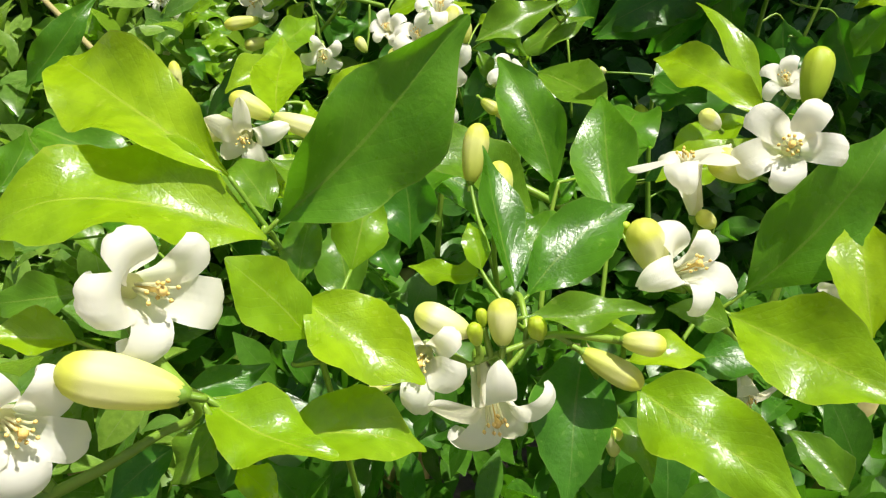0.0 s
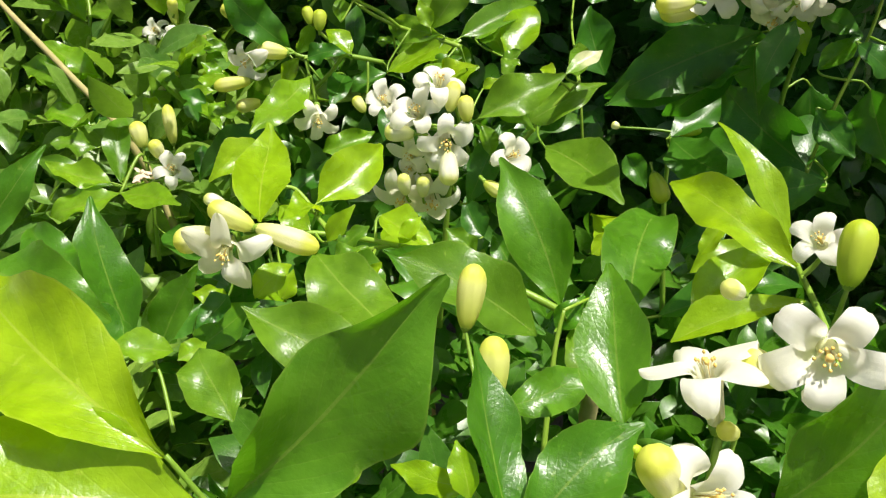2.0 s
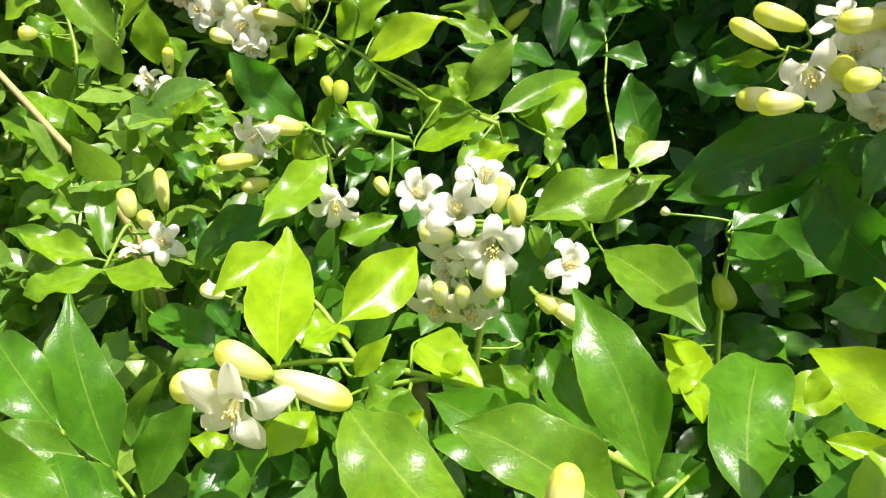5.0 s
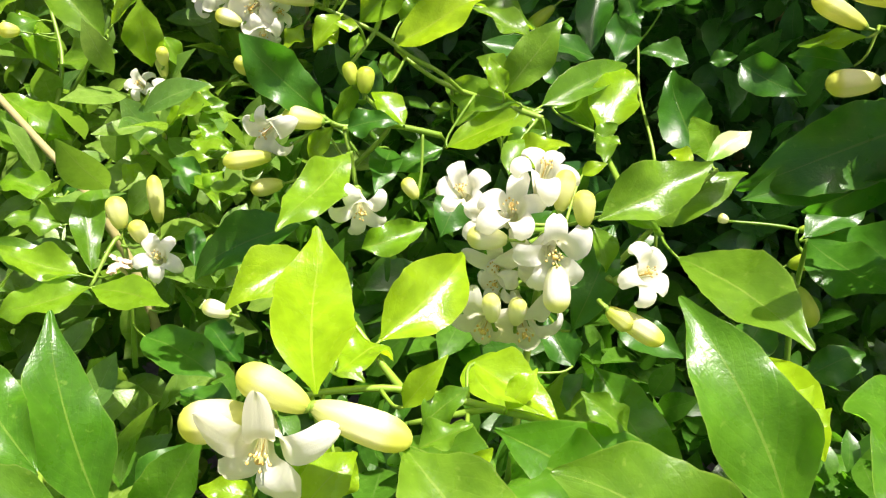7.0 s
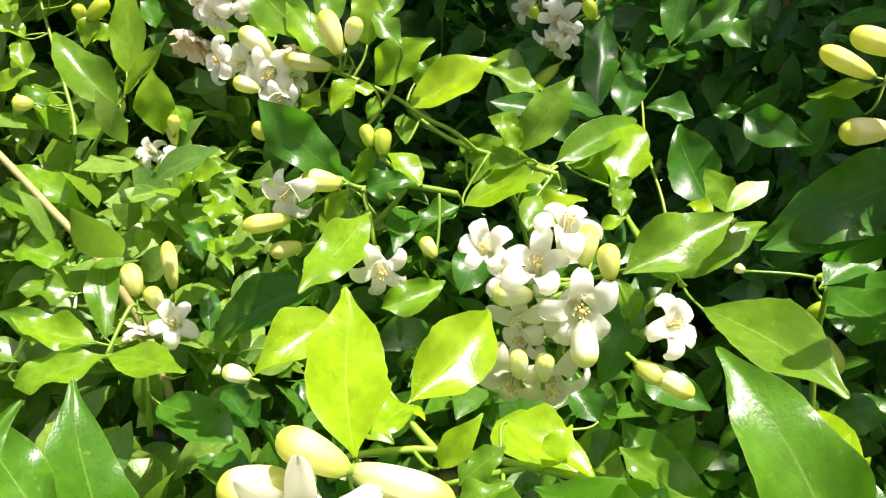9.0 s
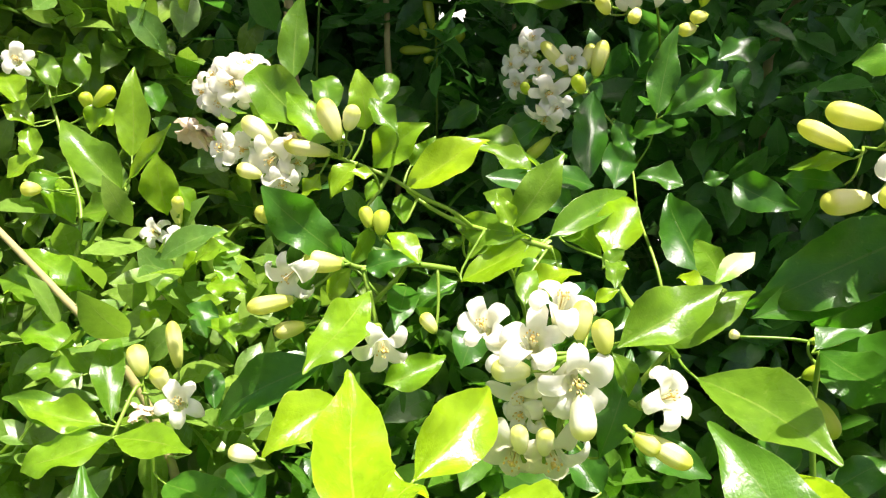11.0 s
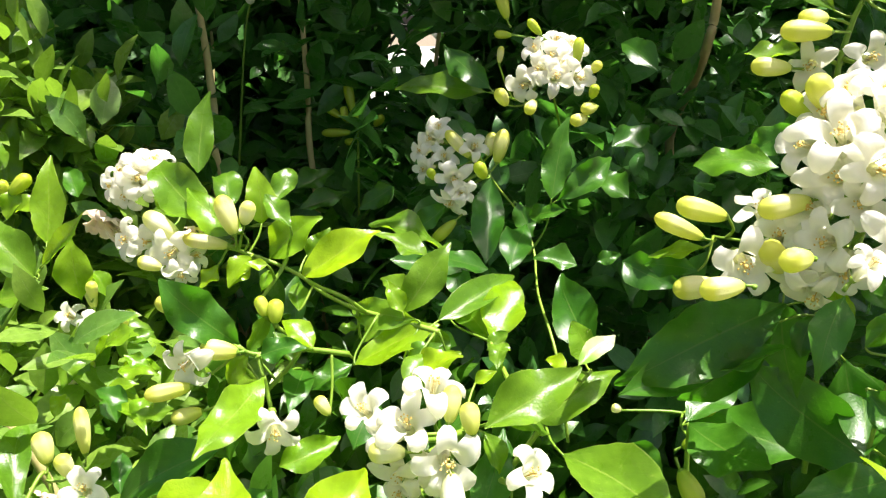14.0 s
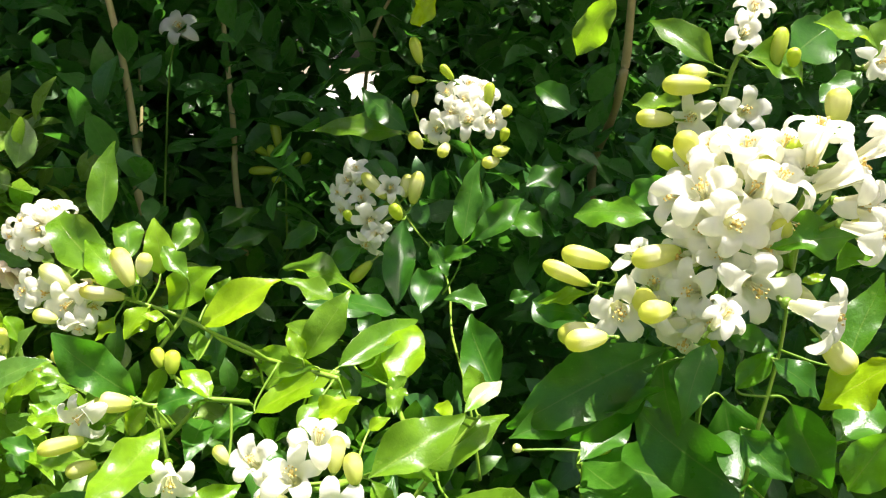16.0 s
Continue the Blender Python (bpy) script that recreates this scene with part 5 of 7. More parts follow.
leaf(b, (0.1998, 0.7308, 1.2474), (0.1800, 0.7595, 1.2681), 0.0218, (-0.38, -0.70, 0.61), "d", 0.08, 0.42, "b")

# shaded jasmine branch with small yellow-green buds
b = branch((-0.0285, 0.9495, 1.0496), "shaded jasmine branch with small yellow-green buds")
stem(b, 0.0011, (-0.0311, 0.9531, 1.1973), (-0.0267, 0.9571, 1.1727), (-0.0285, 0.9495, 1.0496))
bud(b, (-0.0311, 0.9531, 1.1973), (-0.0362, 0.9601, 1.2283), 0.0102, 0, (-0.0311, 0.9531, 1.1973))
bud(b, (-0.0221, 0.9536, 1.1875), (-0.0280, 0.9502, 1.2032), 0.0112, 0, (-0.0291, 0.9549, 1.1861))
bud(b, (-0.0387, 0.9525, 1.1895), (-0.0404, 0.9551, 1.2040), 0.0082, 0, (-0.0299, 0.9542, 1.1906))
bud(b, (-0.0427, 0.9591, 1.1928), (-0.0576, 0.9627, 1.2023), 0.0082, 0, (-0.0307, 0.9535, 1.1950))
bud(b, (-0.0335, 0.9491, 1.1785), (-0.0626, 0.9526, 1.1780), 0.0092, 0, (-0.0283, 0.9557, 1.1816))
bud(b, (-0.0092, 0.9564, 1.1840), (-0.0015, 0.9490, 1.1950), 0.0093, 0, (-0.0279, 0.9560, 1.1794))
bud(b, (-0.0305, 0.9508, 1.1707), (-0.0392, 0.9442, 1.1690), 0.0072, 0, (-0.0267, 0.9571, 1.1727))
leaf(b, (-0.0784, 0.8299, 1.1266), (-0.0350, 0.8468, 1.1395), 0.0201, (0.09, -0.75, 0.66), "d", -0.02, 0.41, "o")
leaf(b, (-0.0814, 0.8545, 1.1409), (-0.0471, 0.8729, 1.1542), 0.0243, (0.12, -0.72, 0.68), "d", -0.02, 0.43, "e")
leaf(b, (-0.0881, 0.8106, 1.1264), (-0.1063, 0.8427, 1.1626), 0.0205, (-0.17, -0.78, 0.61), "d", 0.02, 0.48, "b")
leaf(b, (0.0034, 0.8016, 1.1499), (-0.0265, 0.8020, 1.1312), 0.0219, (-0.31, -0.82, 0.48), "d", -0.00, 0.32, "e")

# dim jasmine branch with a single white flower
b = branch((-0.1432, 0.9241, 1.1299), "dim jasmine branch with a single white flower")
stem(b, 0.0010, (-0.1173, 0.9308, 1.3104), (-0.1295, 0.9347, 1.2743), (-0.1432, 0.9241, 1.1299))
flower(b, (-0.1155, 0.9215, 1.3162), (-0.17, -0.89, 0.43), 0.0214, 1, (-0.1173, 0.9308, 1.3104))

# jasmine branch with a large head of white flowers
b = branch((0.1581, 0.4115, 1.0972), "jasmine branch with a large head of white flowers")
stem(b, 0.0010, (0.1673, 0.4133, 1.2451), (0.1686, 0.4070, 1.2187), (0.1633, 0.4055, 1.1864), (0.1600, 0.4129, 1.1492), (0.1581, 0.4115, 1.0972))
stem(b, 0.0007, (0.1224, 0.4395, 1.1931), (0.1429, 0.4205, 1.1925), (0.1633, 0.4055, 1.1864))
stem(b, 0.0008, (0.1826, 0.3919, 1.2080), (0.1800, 0.3901, 1.1765), (0.1702, 0.3873, 1.1351), (0.1673, 0.3891, 1.0965))
# leaves below the head take the dark kind: its shade painted on them
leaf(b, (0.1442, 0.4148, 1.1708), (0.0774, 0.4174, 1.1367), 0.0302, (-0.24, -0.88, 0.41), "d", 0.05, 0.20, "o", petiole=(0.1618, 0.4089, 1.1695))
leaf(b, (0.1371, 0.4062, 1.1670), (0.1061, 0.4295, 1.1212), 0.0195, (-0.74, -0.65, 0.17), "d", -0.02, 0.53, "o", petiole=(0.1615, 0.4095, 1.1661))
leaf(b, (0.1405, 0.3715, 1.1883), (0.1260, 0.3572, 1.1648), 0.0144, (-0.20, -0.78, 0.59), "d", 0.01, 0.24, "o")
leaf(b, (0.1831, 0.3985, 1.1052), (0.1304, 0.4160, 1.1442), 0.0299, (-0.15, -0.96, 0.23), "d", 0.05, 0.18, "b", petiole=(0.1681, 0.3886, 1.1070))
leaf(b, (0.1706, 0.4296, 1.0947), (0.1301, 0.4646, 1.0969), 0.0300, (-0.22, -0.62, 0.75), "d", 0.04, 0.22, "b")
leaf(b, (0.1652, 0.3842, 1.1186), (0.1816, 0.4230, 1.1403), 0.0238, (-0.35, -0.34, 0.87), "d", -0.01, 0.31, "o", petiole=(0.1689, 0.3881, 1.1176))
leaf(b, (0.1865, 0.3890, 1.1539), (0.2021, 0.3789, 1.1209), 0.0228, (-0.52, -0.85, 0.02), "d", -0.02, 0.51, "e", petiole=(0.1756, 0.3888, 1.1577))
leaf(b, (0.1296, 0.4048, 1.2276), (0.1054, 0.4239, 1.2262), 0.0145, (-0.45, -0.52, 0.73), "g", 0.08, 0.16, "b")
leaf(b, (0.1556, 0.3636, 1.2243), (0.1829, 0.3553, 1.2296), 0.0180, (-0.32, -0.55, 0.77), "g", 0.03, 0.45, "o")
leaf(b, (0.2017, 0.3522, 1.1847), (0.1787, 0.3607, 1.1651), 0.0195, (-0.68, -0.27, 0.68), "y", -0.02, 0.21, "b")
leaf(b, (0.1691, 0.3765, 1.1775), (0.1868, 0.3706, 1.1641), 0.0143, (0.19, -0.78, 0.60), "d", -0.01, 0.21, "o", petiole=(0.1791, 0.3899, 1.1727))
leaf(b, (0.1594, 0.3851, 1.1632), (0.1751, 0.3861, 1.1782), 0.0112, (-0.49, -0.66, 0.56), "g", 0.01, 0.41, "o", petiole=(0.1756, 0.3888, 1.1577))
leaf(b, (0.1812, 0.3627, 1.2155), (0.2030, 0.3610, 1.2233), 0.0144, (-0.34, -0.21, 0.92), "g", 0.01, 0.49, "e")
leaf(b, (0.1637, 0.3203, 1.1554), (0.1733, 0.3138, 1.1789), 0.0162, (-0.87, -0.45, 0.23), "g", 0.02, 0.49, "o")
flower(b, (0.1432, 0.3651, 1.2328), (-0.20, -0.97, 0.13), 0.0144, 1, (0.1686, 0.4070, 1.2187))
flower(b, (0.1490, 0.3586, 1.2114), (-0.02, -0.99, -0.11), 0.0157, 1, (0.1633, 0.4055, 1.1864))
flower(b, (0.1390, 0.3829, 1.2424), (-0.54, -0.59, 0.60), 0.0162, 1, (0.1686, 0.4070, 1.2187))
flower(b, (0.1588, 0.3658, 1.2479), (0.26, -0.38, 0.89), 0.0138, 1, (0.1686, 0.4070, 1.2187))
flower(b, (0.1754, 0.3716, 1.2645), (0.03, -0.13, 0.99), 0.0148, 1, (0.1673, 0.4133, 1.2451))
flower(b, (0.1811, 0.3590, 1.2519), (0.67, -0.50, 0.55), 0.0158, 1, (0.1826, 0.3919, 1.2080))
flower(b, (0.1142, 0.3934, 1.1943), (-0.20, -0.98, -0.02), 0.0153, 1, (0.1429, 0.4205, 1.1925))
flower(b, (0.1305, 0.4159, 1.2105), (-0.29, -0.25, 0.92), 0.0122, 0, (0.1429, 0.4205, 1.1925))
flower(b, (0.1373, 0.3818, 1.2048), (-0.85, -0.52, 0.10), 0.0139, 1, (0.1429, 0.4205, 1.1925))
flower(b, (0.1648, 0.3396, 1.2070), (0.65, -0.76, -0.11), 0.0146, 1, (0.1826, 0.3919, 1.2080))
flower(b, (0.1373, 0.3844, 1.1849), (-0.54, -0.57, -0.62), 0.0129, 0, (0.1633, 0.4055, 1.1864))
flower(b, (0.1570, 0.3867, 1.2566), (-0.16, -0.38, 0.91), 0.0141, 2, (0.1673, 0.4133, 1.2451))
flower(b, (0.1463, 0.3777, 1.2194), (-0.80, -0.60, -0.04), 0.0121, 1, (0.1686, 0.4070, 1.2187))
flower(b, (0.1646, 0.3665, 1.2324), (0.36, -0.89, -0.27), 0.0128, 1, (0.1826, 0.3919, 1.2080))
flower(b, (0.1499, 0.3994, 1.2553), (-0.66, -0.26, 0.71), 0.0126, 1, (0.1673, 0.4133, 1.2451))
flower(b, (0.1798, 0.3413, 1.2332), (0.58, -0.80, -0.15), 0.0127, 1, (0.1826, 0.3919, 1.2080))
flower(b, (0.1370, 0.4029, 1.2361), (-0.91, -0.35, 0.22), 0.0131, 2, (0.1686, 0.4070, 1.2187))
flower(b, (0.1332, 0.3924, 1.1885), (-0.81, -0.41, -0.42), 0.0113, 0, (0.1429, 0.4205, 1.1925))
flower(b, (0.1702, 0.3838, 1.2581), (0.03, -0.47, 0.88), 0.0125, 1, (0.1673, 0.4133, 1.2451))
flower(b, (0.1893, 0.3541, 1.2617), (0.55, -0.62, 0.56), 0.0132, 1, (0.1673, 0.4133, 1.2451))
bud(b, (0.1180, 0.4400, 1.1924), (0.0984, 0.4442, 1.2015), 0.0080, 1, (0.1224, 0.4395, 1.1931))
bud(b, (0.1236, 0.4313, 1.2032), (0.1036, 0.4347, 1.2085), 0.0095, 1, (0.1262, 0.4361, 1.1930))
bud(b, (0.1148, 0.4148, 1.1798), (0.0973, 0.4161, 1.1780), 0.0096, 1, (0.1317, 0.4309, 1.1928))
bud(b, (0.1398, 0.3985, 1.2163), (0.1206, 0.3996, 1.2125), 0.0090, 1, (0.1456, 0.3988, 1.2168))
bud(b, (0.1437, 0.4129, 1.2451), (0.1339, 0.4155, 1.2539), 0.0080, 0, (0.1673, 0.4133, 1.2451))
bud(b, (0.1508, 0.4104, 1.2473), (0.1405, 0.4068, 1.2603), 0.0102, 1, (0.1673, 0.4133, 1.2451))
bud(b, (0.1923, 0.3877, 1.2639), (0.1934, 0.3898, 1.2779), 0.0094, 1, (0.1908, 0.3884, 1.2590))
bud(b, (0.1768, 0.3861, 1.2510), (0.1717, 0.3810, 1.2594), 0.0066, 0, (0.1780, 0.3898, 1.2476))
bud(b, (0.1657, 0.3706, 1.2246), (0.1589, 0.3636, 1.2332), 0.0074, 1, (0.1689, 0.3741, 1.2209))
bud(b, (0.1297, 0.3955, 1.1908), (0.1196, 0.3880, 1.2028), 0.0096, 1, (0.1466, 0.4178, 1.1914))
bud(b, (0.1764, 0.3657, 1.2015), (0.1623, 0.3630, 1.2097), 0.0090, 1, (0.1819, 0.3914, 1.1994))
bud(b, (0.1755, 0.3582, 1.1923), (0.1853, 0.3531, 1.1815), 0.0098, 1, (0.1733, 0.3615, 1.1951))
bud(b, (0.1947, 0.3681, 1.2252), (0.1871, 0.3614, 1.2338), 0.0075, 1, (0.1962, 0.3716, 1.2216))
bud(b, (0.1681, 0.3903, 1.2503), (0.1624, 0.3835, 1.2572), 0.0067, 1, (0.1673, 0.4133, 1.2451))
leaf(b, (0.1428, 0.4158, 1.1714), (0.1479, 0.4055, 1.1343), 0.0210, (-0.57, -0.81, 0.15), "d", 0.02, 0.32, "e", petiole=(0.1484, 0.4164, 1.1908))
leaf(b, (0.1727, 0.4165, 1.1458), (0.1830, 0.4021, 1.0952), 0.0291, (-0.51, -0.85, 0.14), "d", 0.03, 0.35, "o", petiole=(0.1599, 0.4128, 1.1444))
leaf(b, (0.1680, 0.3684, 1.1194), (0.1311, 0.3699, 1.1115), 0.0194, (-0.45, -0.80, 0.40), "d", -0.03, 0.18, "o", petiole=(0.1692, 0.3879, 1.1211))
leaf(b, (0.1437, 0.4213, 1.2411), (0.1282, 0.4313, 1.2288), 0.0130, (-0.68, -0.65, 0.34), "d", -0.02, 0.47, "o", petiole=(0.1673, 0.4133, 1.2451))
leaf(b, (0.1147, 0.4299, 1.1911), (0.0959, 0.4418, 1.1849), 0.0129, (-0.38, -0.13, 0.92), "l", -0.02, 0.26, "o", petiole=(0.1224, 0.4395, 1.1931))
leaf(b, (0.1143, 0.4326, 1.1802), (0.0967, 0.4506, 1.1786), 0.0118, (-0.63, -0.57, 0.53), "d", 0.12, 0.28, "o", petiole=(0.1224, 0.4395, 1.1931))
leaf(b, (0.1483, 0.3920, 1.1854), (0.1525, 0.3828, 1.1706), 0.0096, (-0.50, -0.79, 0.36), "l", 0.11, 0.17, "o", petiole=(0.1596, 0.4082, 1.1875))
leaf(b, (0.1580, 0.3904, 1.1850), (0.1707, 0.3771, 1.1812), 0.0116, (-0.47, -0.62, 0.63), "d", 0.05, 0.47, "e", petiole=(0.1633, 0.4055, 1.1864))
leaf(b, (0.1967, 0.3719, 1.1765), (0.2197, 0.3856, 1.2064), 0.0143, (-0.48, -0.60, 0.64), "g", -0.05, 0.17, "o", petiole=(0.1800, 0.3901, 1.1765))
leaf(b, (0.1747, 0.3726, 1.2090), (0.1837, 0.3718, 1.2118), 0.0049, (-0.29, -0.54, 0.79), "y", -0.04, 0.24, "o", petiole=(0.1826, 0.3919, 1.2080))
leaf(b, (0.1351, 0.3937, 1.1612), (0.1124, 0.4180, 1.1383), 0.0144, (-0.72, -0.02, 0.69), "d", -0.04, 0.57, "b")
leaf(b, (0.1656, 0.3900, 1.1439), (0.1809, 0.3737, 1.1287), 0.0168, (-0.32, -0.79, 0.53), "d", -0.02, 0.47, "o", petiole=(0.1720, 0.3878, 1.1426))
leaf(b, (0.1526, 0.4083, 1.1690), (0.1463, 0.4054, 1.1520), 0.0114, (-0.36, -0.89, 0.29), "d", 0.06, 0.55, "b", petiole=(0.1618, 0.4089, 1.1695))
leaf(b, (0.1854, 0.3579, 1.1531), (0.2088, 0.3673, 1.1651), 0.0170, (-0.22, -0.52, 0.83), "d", -0.03, 0.29, "o")
leaf(b, (0.1302, 0.4233, 1.1559), (0.1248, 0.4459, 1.1607), 0.0145, (-0.66, -0.30, 0.68), "d", 0.05, 0.58, "o")
flower(b, (0.1436, 0.3889, 1.2266), (-0.65, -0.73, 0.19), 0.0137, 1, (0.1686, 0.4070, 1.2187))
flower(b, (0.1584, 0.3816, 1.2422), (-0.03, -0.80, 0.60), 0.0136, 1, (0.1686, 0.4070, 1.2187))
flower(b, (0.1603, 0.3739, 1.2218), (0.16, -0.99, 0.01), 0.0131, 1, (0.1826, 0.3919, 1.2080))
flower(b, (0.1393, 0.3971, 1.2140), (-0.82, -0.45, 0.35), 0.0131, 1, (0.1429, 0.4205, 1.1925))
flower(b, (0.1477, 0.3842, 1.1927), (-0.44, -0.78, -0.44), 0.0135, 1, (0.1633, 0.4055, 1.1864))
flower(b, (0.1330, 0.4058, 1.2018), (-0.43, -0.76, 0.50), 0.0125, 1, (0.1429, 0.4205, 1.1925))
flower(b, (0.1746, 0.3752, 1.2499), (0.10, -0.72, 0.69), 0.0128, 1, (0.1673, 0.4133, 1.2451))
flower(b, (0.1871, 0.3599, 1.2390), (0.25, -0.97, 0.01), 0.0131, 1, (0.1826, 0.3919, 1.2080))
flower(b, (0.1458, 0.4060, 1.2464), (-0.59, -0.49, 0.65), 0.0133, 2, (0.1673, 0.4133, 1.2451))

# upper jasmine branch with white flowers and green buds
b = branch((0.2112, 0.4867, 1.1887), "upper jasmine branch with white flowers and green buds")
stem(b, 0.0014, (0.2103, 0.4868, 1.2999), (0.2014, 0.4884, 1.2787), (0.1997, 0.4914, 1.2457), (0.2112, 0.4867, 1.1887))
leaf(b, (0.1984, 0.4696, 1.2893), (0.2338, 0.4729, 1.2785), 0.0229, (0.25, -0.78, 0.57), "m", 0.06, 0.38, "o", petiole=(0.2054, 0.4877, 1.2883))
leaf(b, (0.2240, 0.4746, 1.2881), (0.2622, 0.4958, 1.3070), 0.0252, (0.15, -0.79, 0.59), "d", -0.04, 0.21, "o", petiole=(0.2087, 0.4871, 1.2960))
leaf(b, (0.1985, 0.4976, 1.2850), (0.1721, 0.5205, 1.3073), 0.0188, (-0.23, -0.80, 0.55), "m", 0.09, 0.50, "o", petiole=(0.2030, 0.4881, 1.2825))
leaf(b, (0.1794, 0.4894, 1.2680), (0.1583, 0.5027, 1.2661), 0.0155, (-0.40, -0.52, 0.76), "m", -0.04, 0.53, "o", petiole=(0.2008, 0.4895, 1.2667))
leaf(b, (0.2691, 0.4790, 1.2842), (0.2862, 0.4825, 1.3108), 0.0198, (-0.38, -0.86, 0.35), "m", -0.01, 0.54, "o")
leaf(b, (0.1561, 0.5261, 1.3201), (0.1422, 0.5420, 1.2900), 0.0179, (-0.57, -0.80, -0.16), "m", 0.04, 0.15, "b")
leaf(b, (0.2186, 0.4500, 1.3037), (0.2475, 0.4434, 1.2953), 0.0191, (0.10, -0.59, 0.80), "m", -0.02, 0.47, "o")
flower(b, (0.2018, 0.4777, 1.2996), (-0.16, -0.93, 0.33), 0.0109, 1, (0.2087, 0.4871, 1.2960))
flower(b, (0.2093, 0.4844, 1.3114), (-0.10, -0.61, 0.79), 0.0110, 1, (0.2103, 0.4868, 1.2999))
flower(b, (0.1986, 0.4650, 1.2652), (-0.15, -0.97, 0.20), 0.0132, 1, (0.2006, 0.4898, 1.2637))
flower(b, (0.1801, 0.4825, 1.2609), (-0.65, -0.73, -0.20), 0.0128, 0, (0.2005, 0.4901, 1.2607))
flower(b, (0.2609, 0.4601, 1.2869), (0.04, -0.97, 0.23), 0.0113, 1, (0.2577, 0.4743, 1.2846))
bud(b, (0.2137, 0.4702, 1.2847), (0.2179, 0.4727, 1.3026), 0.0080, 0, (0.2062, 0.4875, 1.2903))
bud(b, (0.2229, 0.4694, 1.2848), (0.2196, 0.4646, 1.2928), 0.0065, 0, (0.2070, 0.4874, 1.2922))
bud(b, (0.1873, 0.4796, 1.2758), (0.1648, 0.4823, 1.2763), 0.0101, 1, (0.2012, 0.4887, 1.2757))
bud(b, (0.1893, 0.4882, 1.2819), (0.1742, 0.4839, 1.2815), 0.0087, 1, (0.2014, 0.4884, 1.2787))
bud(b, (0.1721, 0.4835, 1.2598), (0.1541, 0.4856, 1.2609), 0.0088, 1, (0.1780, 0.4835, 1.2594))
leaf(b, (0.2617, 0.4745, 1.2821), (0.2377, 0.4701, 1.2691), 0.0161, (-0.29, -0.61, 0.74), "d", -0.03, 0.22, "b")

# jasmine shoot with large upright green leaves
b = branch((0.0356, 0.2309, 1.0919), "jasmine shoot with large upright green leaves")
stem(b, 0.0008, (0.0413, 0.2542, 1.1300), (0.0385, 0.2470, 1.1182), (0.0356, 0.2309, 1.0919))
stem(b, 0.0007, (0.0597, 0.2458, 1.1351), (0.0567, 0.2364, 1.1197), (0.0540, 0.2227, 1.0972))
leaf(b, (0.0425, 0.2668, 1.1215), (0.0213, 0.3044, 1.1590), 0.0228, (-0.24, -0.65, 0.72), "g", 0.05, 0.43, "o", petiole=(0.0410, 0.2535, 1.1289))
leaf(b, (0.0606, 0.2488, 1.1327), (0.0806, 0.3044, 1.1419), 0.0246, (0.07, -0.19, 0.98), "g", 0.02, 0.24, "b", petiole=(0.0597, 0.2458, 1.1351))
leaf(b, (0.0691, 0.3071, 1.1086), (0.0688, 0.3607, 1.1120), 0.0154, (-0.07, -0.06, 1.00), "y", -0.05, 0.46, "b")
leaf(b, (0.1063, 0.3368, 1.0913), (0.1328, 0.3421, 1.0995), 0.0176, (-0.19, -0.43, 0.88), "y", 0.12, 0.39, "b")
leaf(b, (0.0577, 0.2740, 1.1237), (0.0477, 0.2621, 1.1237), 0.0096, (0.33, -0.28, 0.90), "g", 0.02, 0.45, "o", petiole=(0.0413, 0.2542, 1.1300))
leaf(b, (0.0257, 0.3863, 1.0810), (0.0486, 0.3322, 1.0698), 0.0197, (-0.23, -0.29, 0.93), "g", -0.05, 0.39, "o")
leaf(b, (-0.0134, 0.3057, 1.1102), (0.0130, 0.2766, 1.1210), 0.0234, (-0.47, -0.11, 0.88), "g", 0.04, 0.28, "o")
leaf(b, (0.0679, 0.2456, 1.1345), (0.1065, 0.2438, 1.1502), 0.0166, (-0.37, -0.29, 0.88), "d", 0.10, 0.58, "b", petiole=(0.0597, 0.2458, 1.1351))
leaf(b, (0.0623, 0.2136, 1.1495), (0.0948, 0.2155, 1.1615), 0.0111, (-0.31, -0.33, 0.89), "y", 0.03, 0.54, "e")
leaf(b, (0.0860, 0.2703, 1.1363), (0.1090, 0.2588, 1.1363), 0.0086, (-0.26, -0.52, 0.81), "y", -0.00, 0.47, "e")
leaf(b, (0.0159, 0.3053, 1.1181), (0.0036, 0.3099, 1.1261), 0.0095, (0.28, -0.57, 0.77), "m", 0.05, 0.57, "o")
leaf(b, (0.0615, 0.3227, 1.1083), (0.0731, 0.3279, 1.1171), 0.0088, (-0.27, -0.63, 0.73), "y", 0.04, 0.32, "e")
leaf(b, (0.0675, 0.3218, 1.1067), (0.0776, 0.3250, 1.1121), 0.0074, (-0.32, -0.42, 0.85), "y", -0.04, 0.27, "o")
leaf(b, (0.0980, 0.3057, 1.1188), (0.1069, 0.3124, 1.1302), 0.0089, (-0.55, -0.47, 0.70), "y", 0.06, 0.58, "o")
leaf(b, (0.0402, 0.2592, 1.1187), (0.0492, 0.2650, 1.1284), 0.0090, (-0.23, -0.73, 0.64), "g", 0.10, 0.51, "e", petiole=(0.0397, 0.2503, 1.1236))
leaf(b, (0.0222, 0.3841, 1.0785), (0.0166, 0.3680, 1.0690), 0.0121, (-0.31, -0.40, 0.86), "d", -0.02, 0.54, "e")

